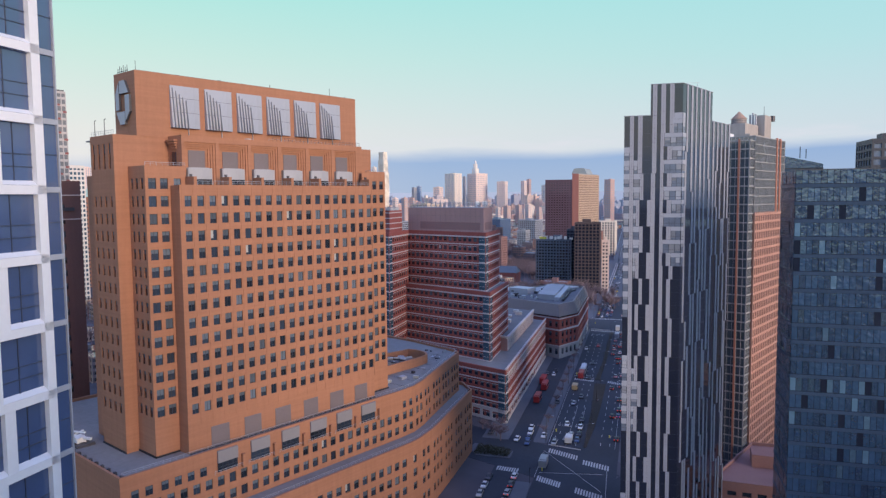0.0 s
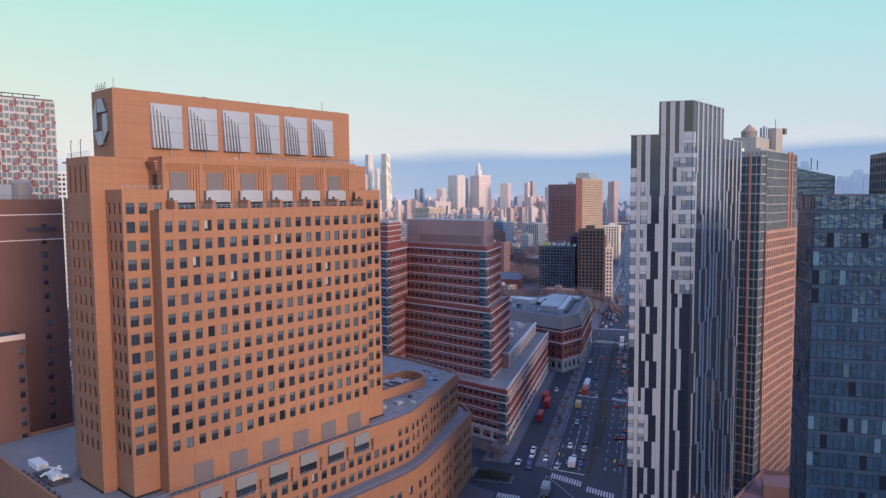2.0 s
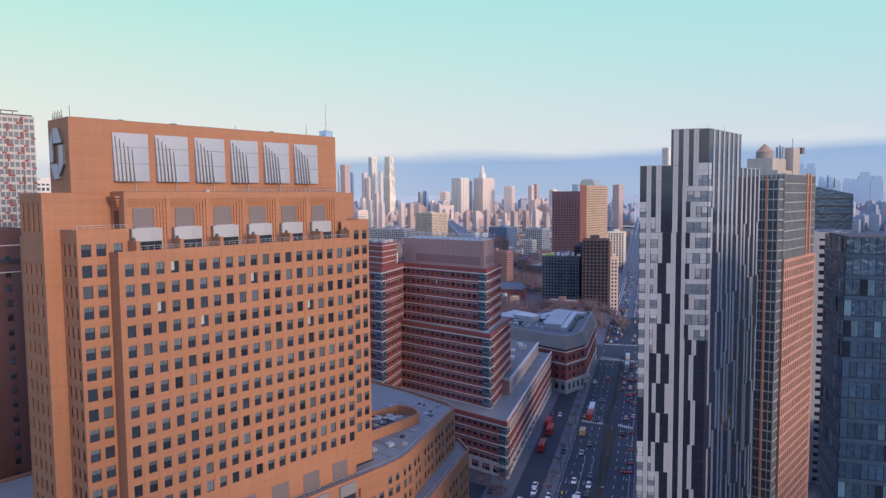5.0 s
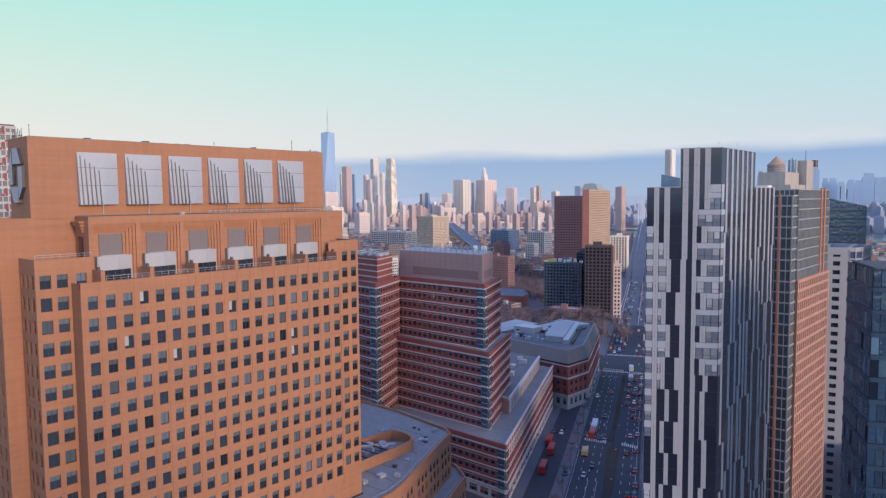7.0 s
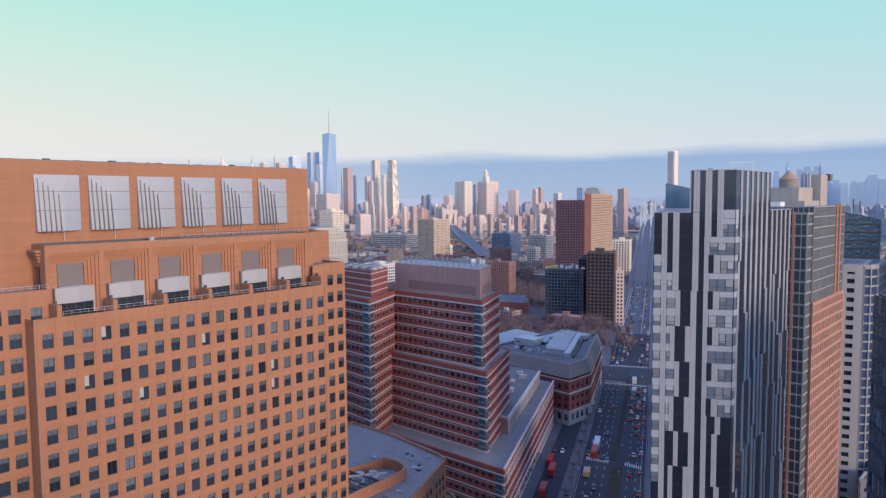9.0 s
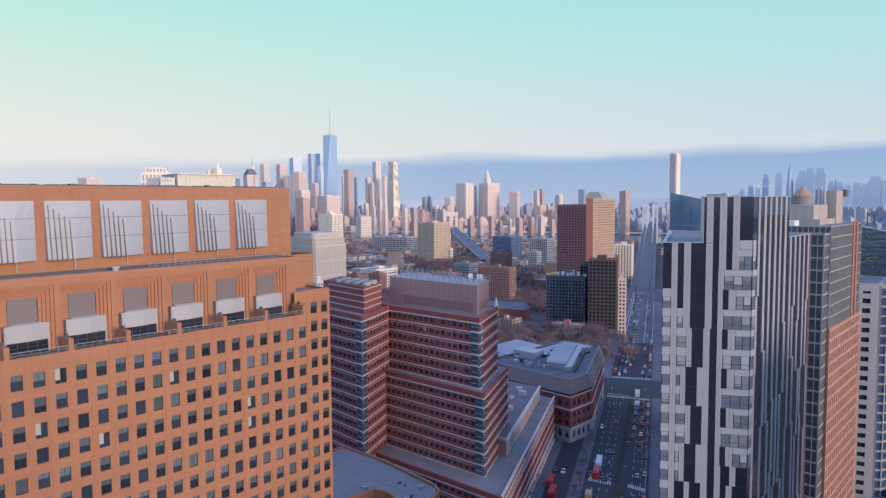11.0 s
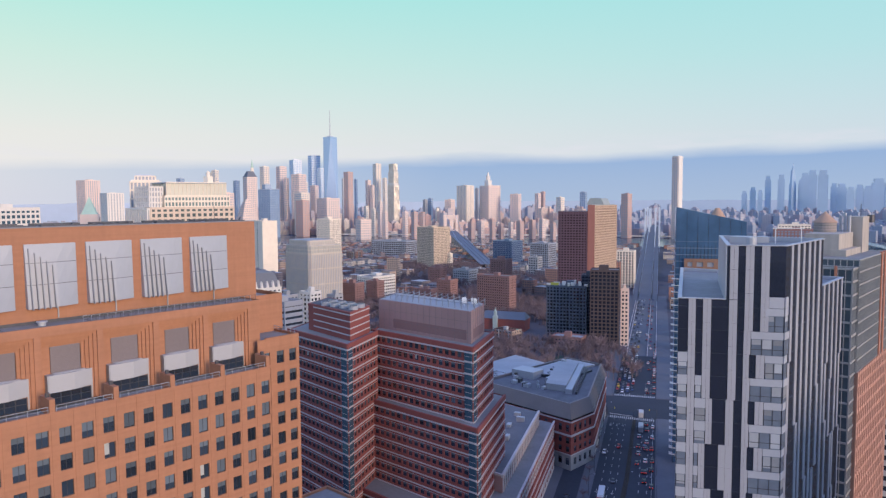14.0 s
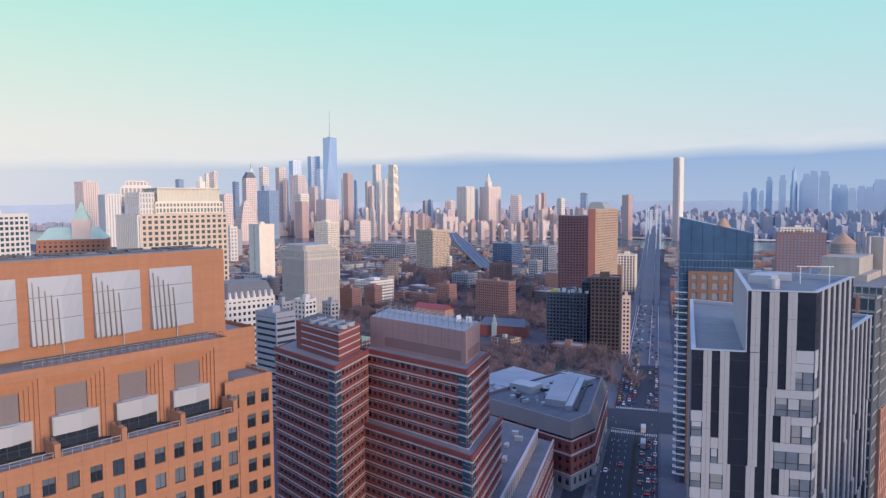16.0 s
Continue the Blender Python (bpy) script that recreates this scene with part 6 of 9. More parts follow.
block("white_factory", rect(-1193.2, 1183.2, 12, 96.6, 48.3), 32.9, WHITE_PANEL, GLASS, "white concrete-framed loft building", "loft building", floor=4.5, bay=5, band=0.35, pier=0.25)
block("white_office", rect(-757.5, 1147.2, 5, 38.6, 30.9), 44.6, WHITE_PANEL, GLASS, "white loft building with a regular window grid", "loft building", floor=4.2, bay=4.2, band=0.35, pier=0.35)
block("loft_building", rect(-500.9, 975.5, 20, 24.6, 22.2), 51.5, CREAM_STONE, GLASS, "cream loft building with tall window bays", "loft building", floor=4, bay=4, band=0.3, pier=0.4)
block("dark_apartments", rect(-365.6, 598.1, 22, 35.4, 17.7), 48.2, DARK_STONE, GLASS, "dark grey apartment block with recessed windows", "apartment block", floor=3, bay=3, band=0.4, pier=0.4, split=True)
block("navy_tower", rect(-349.0, 607.0, 22, 12.5, 12.0), 58.0, material("navy_cladding", (0.035, 0.05, 0.085), 0.5, vary=0.2), GLASS_DARK, "dark navy clad apartment tower", "apartment tower", floor=3.1, bay=3.0, band=0.3, pier=0.15)
block("netted_tower", rect(-322.4, 587.1, 24.5, 23.3, 18.6), 65.9, NETTING, GLASS_DARK, "unfinished tower wrapped in dark brown building net", "tower under construction", floor=3.2, bay=3.2, band=0.3, pier=0.3, split=True)
block("slim_tower", rect(-312.3, 603.1, 24.5, 6.6, 5.9), 48.5, PINK_STONE, GLASS, "slim pinkish stone building with an orange sign", "apartment block", floor=3.4, bay=3.2, band=0.45, pier=0.4, split=True)
block("teal_glass_block", rect(-879.8, 1201.7, 0, 47.3, 37.9), 42.8, TURQUOISE, GLASS_SKY, "low teal glass building", "office building", floor=4, bay=4, band=0.2, pier=0.1)
block("grid_block", rect(-322.0, 1152.5, 18, 63.1, 28.4), 79.6, DARK_BRICK, FAR_BLUE_GLASS, "reddish brick apartment block in rows of bluish windows", "apartment block", floor=4.0, bay=4.6, band=0.42, pier=0.4, split=True)
block("low_block", rect(-378.1, 1344.7, 18, 49.6, 29.7), 80.0, CREAM_STONE, GLASS, "cream low apartment block", "apartment block", floor=4, bay=5, band=0.45, pier=0.4)
block("corner_house", rect(-234.7, 528.0, 24.5, 3.2, 3.8), 49.5, CREAM_STONE, GLASS, "narrow cream corner building", "apartment block", floor=3.2, bay=2.6, band=0.45, pier=0.4)
block("low_office", rect(-679.7, 1007.6, 5, 17.4, 15.7), 31.6, GREY_STONE, GLASS, "low plain masonry block with a flat roof", "low building", floor=4, bay=4, band=0.45, pier=0.4, group="low blocks")
block("low_office", rect(-1261.9, 1284.4, 5, 31.4, 28.3), 12.8, PALE_STONE, GLASS, "low plain masonry block with a flat roof", "low building", floor=4, bay=4, band=0.45, pier=0.4, group="low blocks")
block("low_office", rect(-498.9, 413.3, 5, 13.5, 12.1), 50.4, PALE_STONE, GLASS, "low plain masonry block with a flat roof", "low building", floor=4, bay=4, band=0.45, pier=0.4, group="low blocks")
block("low_office", rect(-516.6, 453.6, 5, 10.9, 9.8), 42.1, GREY_STONE, GLASS, "low plain masonry block with a flat roof", "low building", floor=4, bay=4, band=0.45, pier=0.4, group="low blocks")
block("low_office", rect(-575.8, 444.9, 5, 15.3, 13.7), 37.8, GREY_STONE, GLASS, "low plain masonry block with a flat roof", "low building", floor=4, bay=4, band=0.45, pier=0.4, group="low blocks")
block("low_office", rect(-697.9, 850.5, 5, 28.2, 25.3), 22.2, GREY_STONE, GLASS, "low plain masonry block with a flat roof", "low building", floor=4, bay=4, band=0.45, pier=0.4, group="low blocks")
block("low_office", rect(-1193.9, 1060.3, 5, 27.3, 24.6), 15.7, LOWRISE, GLASS, "low plain masonry block with a flat roof", "low building", floor=4, bay=4, band=0.45, pier=0.4, group="low blocks")
block("low_office", rect(-873.7, 1015.0, 5, 7.7, 6.9), 27.6, CREAM_STONE, GLASS, "low plain masonry block with a flat roof", "low building", floor=4, bay=4, band=0.45, pier=0.4, group="low blocks")
block("low_office", rect(-875.8, 737.2, 5, 25.4, 22.8), 48.8, TAN_BRICK, GLASS, "low plain masonry block with a flat roof", "low building", floor=4, bay=4, band=0.45, pier=0.4, group="low blocks")


court = thing("ball_court", -327.5, 518, 0, "fenced dark green ball court among bare trees", "sports court")
m = Mesh()
cq = [(-334.5, 510), (-322.5, 502), (-320.5, 524), (-332.5, 534)]
m.prism(cq, 0.0, 0.12)
part("surface", m, material("green_court_paint", (0.045, 0.095, 0.075), 0.85, vary=0.15), court)
m = Mesh()
for k in range(4):
    a, b = Vector(cq[k]), Vector(cq[(k + 1) % 4])
    for f in range(5):
        p = a + (b - a) * (f / 5)
        m.beam((p.x, p.y, 0.1), (p.x, p.y, 4.2), 0.1)
    for z in (2.2, 4.2):
        m.beam((*a, z), (*b, z), 0.07)
part("fence", m, METAL_DARK, court)
block("low_house", rect(-341, 560, 14, 26, 14), 11.0, DARK_BRICK, GLASS, "low brick house with a pale flat roof", "low building", floor=3.5, bay=3.0, band=0.45, pier=0.45, roof=ROOF_PALE)
# roof clutter and balconies on the dark apartment block
t = thing("roof_clutter", -365.6, 598.1, 48.2, "weathered stone turrets and a yellow hoarding on a dark roof", "roof structures")
m = Mesh()
rng = random.Random(64)
for k in range(14):
    q = rect(-365.6, 598.1, 22, 33 - 2.4 * k, 14)
    p = Vector(q[k % 4])
    m.bar(p.x + rng.uniform(-2, 2), p.y + rng.uniform(-1, 1), 22, rng.uniform(1.5, 3.5), rng.uniform(1.5, 3), 48.6, 49.2 + rng.uniform(1.0, 3.2))
parts("turret", m, PALE_STONE, t)
m = Mesh()
m.bar(-372.2, 586.6, 22, 7.0, 0.6, 48.9, 51.4)
part("hoarding", m, YELLOW, t, "yellow hoarding")
t = thing("apartment_balconies", -365.6, 598.1, 0, "stacked dark balconies on the apartment block", "balconies")
m = Mesh()
c0, c1 = Vector(rect(-365.6, 598.1, 22, 35.4, 17.7)[0]), Vector(rect(-365.6, 598.1, 22, 35.4, 17.7)[1])
d = (c1 - c0).normalized()
nr = Vector((d.y, -d.x))
for r in range(15):
    for u in (3.5, 14.0, 24.5):
        p = c0 + d * u
        m.prism([tuple(p), tuple(p + nr * 1.3), tuple(p + d * 4.5 + nr * 1.3), tuple(p + d * 4.5)], 2.6 + 3.0 * r, 3.6 + 3.0 * r)
parts("balcony", m, DARK_STONE, t)


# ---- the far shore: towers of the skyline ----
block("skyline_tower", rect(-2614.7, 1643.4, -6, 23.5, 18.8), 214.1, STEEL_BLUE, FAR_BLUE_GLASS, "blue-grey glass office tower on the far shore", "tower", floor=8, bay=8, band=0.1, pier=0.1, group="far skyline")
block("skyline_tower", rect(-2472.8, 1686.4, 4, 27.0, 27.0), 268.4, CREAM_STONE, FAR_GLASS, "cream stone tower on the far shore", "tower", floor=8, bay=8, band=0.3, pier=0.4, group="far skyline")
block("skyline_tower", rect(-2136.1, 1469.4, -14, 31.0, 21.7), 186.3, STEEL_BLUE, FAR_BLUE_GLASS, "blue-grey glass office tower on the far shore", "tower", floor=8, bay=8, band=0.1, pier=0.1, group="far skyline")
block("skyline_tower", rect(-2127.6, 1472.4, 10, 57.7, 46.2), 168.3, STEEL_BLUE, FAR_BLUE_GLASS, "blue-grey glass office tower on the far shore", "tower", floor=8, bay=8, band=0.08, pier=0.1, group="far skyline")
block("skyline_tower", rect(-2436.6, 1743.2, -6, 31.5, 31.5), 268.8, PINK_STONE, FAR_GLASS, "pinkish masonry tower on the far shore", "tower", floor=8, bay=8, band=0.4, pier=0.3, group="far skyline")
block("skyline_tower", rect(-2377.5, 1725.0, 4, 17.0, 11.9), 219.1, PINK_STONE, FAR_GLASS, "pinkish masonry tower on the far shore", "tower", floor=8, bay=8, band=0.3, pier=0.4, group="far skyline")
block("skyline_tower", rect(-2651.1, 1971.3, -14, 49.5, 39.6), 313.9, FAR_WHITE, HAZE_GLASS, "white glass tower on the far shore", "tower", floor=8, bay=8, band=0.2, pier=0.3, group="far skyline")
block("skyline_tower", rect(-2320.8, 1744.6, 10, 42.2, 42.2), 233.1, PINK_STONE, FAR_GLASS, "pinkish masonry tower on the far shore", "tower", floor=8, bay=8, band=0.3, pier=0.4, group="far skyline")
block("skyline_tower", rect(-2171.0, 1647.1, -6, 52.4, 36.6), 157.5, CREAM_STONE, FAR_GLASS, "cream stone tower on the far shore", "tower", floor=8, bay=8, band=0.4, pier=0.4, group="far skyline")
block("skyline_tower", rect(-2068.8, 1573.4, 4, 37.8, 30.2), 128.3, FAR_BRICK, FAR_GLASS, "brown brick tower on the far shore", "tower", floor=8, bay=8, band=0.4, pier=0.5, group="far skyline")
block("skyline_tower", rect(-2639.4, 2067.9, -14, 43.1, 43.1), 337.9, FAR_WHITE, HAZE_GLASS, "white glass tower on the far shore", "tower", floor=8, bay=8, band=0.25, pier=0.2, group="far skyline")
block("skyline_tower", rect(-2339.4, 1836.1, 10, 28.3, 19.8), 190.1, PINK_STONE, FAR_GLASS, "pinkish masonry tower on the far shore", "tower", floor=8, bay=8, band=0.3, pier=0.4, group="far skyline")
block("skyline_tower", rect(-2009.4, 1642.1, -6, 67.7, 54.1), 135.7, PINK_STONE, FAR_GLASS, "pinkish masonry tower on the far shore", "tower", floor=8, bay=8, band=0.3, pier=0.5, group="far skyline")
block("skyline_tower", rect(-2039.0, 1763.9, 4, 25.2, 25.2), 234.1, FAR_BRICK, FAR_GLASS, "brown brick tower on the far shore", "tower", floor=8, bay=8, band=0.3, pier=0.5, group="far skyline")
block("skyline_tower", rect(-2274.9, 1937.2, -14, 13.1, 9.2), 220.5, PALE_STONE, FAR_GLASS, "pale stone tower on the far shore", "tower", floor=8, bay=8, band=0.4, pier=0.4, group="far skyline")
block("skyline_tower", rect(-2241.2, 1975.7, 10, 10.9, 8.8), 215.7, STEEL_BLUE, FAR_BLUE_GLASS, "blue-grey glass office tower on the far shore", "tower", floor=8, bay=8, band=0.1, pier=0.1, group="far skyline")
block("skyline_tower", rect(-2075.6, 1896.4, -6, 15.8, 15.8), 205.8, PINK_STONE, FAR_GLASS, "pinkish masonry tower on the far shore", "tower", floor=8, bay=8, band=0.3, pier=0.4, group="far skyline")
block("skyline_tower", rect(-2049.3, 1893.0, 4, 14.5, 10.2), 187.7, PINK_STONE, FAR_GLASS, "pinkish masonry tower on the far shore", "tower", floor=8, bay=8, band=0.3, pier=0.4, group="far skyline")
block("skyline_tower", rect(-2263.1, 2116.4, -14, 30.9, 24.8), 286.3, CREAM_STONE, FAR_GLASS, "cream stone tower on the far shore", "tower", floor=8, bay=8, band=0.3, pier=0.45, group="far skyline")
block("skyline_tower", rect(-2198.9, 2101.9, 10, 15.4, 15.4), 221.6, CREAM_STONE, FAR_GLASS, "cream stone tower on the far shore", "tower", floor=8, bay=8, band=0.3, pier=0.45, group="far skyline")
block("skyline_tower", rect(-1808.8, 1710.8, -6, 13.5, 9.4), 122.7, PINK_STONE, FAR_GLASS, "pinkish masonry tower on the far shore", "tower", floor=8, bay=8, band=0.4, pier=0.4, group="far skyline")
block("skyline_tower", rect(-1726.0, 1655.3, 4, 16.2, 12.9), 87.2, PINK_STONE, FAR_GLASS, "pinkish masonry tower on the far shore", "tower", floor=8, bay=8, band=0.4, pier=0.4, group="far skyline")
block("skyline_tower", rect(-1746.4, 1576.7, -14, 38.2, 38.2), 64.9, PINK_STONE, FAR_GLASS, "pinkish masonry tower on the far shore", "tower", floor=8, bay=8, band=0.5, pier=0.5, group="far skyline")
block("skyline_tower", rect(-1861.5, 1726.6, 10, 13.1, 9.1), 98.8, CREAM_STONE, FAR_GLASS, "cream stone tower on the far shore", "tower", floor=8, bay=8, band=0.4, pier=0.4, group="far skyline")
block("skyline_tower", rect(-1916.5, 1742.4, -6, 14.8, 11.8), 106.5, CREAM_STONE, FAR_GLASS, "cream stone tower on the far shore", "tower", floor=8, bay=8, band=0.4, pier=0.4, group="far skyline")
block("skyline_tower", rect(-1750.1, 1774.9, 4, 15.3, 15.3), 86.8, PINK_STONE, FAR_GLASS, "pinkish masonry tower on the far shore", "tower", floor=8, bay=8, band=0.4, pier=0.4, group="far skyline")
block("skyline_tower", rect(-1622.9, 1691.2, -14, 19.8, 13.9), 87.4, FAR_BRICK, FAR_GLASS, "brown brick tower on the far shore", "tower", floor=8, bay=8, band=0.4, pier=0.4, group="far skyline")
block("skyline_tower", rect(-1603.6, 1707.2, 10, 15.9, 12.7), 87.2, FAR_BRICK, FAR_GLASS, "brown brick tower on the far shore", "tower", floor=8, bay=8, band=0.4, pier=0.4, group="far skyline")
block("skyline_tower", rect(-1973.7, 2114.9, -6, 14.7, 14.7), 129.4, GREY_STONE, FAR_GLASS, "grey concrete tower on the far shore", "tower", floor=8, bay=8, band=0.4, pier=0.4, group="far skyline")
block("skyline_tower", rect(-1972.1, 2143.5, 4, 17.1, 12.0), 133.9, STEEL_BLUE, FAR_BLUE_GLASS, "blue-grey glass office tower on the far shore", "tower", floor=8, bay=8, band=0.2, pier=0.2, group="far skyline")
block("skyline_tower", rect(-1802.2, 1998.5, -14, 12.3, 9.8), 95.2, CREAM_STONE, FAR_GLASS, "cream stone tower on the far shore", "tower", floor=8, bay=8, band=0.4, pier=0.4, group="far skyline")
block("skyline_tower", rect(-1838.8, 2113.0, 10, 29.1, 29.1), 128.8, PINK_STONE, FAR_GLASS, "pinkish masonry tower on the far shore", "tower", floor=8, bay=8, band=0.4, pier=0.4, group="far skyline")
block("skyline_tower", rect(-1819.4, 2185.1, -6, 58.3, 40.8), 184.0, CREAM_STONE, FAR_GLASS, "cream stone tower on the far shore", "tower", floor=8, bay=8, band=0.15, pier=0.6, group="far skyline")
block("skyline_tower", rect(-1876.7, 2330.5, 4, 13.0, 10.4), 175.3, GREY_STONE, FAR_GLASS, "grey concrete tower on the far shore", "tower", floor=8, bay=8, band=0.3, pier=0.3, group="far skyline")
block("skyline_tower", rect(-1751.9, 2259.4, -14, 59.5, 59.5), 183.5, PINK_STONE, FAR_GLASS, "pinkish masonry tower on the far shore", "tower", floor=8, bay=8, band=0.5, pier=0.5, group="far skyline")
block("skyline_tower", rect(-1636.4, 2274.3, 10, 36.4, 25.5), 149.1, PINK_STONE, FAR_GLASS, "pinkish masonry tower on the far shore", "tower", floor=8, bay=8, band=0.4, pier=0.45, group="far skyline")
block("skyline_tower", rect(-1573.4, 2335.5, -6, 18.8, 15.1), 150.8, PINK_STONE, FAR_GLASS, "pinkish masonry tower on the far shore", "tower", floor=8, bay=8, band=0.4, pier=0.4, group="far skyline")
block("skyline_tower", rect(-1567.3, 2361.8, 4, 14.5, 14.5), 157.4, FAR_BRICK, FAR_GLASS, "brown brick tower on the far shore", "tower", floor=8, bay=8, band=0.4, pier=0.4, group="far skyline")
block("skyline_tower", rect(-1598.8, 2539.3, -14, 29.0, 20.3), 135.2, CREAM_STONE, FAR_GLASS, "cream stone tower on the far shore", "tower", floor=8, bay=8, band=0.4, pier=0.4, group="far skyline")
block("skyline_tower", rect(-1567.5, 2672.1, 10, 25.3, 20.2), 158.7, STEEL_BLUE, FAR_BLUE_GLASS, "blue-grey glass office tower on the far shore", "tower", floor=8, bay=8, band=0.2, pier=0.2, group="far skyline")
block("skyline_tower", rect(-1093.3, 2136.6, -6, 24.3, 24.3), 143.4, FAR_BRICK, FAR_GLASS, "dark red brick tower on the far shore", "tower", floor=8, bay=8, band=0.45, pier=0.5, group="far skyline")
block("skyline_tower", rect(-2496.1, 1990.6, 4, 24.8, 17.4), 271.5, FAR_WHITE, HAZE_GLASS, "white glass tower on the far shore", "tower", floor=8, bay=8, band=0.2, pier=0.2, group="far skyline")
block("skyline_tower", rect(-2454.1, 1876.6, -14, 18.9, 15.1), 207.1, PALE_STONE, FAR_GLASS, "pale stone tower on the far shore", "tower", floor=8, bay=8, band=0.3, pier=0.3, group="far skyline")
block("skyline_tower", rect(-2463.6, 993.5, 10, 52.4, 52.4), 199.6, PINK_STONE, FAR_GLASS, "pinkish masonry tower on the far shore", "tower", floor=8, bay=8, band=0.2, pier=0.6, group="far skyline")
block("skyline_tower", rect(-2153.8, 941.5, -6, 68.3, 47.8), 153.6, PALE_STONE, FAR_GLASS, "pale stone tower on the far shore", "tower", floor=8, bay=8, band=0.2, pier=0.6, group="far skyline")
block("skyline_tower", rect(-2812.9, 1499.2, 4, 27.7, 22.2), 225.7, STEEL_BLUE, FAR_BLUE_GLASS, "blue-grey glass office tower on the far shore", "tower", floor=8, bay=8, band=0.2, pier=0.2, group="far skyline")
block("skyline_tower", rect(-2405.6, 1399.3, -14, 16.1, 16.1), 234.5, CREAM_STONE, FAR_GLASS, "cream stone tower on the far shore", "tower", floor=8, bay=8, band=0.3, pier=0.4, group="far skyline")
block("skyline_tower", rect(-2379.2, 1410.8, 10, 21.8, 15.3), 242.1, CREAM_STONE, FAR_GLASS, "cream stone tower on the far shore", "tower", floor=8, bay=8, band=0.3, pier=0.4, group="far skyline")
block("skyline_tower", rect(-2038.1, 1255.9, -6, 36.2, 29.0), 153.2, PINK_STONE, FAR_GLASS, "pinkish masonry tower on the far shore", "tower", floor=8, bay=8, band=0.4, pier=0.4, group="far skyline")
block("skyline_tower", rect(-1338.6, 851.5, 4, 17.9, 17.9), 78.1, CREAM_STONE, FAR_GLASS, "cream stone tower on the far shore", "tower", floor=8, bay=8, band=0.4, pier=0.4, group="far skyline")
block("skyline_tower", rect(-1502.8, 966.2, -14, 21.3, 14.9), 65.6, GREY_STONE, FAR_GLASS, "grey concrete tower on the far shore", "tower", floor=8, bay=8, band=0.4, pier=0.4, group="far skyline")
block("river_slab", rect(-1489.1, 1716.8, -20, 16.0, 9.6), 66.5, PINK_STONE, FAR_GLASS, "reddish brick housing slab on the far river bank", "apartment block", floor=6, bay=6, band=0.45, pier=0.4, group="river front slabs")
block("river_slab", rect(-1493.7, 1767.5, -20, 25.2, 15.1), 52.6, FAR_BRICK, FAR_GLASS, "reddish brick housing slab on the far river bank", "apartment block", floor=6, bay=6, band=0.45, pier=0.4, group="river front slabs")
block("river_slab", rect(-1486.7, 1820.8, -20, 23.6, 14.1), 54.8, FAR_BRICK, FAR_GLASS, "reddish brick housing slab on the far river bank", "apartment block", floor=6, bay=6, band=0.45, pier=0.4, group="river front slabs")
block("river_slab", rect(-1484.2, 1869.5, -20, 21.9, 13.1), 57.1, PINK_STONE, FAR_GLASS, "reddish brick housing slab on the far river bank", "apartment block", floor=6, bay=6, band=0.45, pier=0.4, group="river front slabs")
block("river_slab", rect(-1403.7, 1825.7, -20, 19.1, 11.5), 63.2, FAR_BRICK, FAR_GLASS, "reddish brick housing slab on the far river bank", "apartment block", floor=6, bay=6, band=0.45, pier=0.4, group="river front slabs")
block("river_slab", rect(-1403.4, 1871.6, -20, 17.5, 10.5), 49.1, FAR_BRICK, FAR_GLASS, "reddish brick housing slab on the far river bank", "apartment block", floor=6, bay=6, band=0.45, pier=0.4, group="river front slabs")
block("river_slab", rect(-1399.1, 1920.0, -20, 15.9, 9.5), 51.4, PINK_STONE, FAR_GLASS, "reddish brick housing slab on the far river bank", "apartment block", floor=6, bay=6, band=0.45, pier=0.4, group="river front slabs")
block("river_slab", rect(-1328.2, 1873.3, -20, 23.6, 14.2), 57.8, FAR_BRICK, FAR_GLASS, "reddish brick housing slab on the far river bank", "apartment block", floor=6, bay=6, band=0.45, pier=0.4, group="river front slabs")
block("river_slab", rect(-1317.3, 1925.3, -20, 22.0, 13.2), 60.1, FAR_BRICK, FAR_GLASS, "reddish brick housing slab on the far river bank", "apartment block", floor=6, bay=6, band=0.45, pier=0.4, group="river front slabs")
block("river_slab", rect(-1311.2, 1973.2, -20, 20.5, 12.3), 62.6, PINK_STONE, FAR_GLASS, "reddish brick housing slab on the far river bank", "apartment block", floor=6, bay=6, band=0.45, pier=0.4, group="river front slabs")
block("river_slab", rect(-1235.7, 1922.0, -20, 17.9, 10.7), 52.5, FAR_BRICK, FAR_GLASS, "reddish brick housing slab on the far river bank", "apartment block", floor=6, bay=6, band=0.45, pier=0.4, group="river front slabs")
UPTOWN = [(-1365, 4219, 32, 192), (-1261, 4011, 24, 173), (-1343, 4415, 33, 260), (-1202, 4175, 35, 257), (-1063, 4098, 40, 260), (-1091, 4359, 46, 283), (-958, 4021, 48, 269), (-1006, 4471, 33, 210),
          (-925, 4274, 44, 203), (-833, 4027, 33, 181), (-895, 4565, 40, 200), (-792, 4218, 40, 188), (-777, 4403, 62, 229), (-675, 4126, 54, 199), (-1449, 4329, 30, 171), (-1180, 4470, 26, 232)]
# walls and glass share the haze-blue colour, so the towers look faint
for x, y, w_, h in UPTOWN:
    t = block("skyline_tower", rect(x, y, 14, w_, w_ * 0.8), h * 0.9, HAZE_GLASS, HAZE_GLASS, "distant tower coloured blue-grey to look hazy", "tower", floor=14, bay=14, band=0.2, pier=0.2, group="hazy uptown towers", plant=False)
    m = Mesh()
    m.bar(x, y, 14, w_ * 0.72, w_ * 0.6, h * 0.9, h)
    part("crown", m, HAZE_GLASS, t)



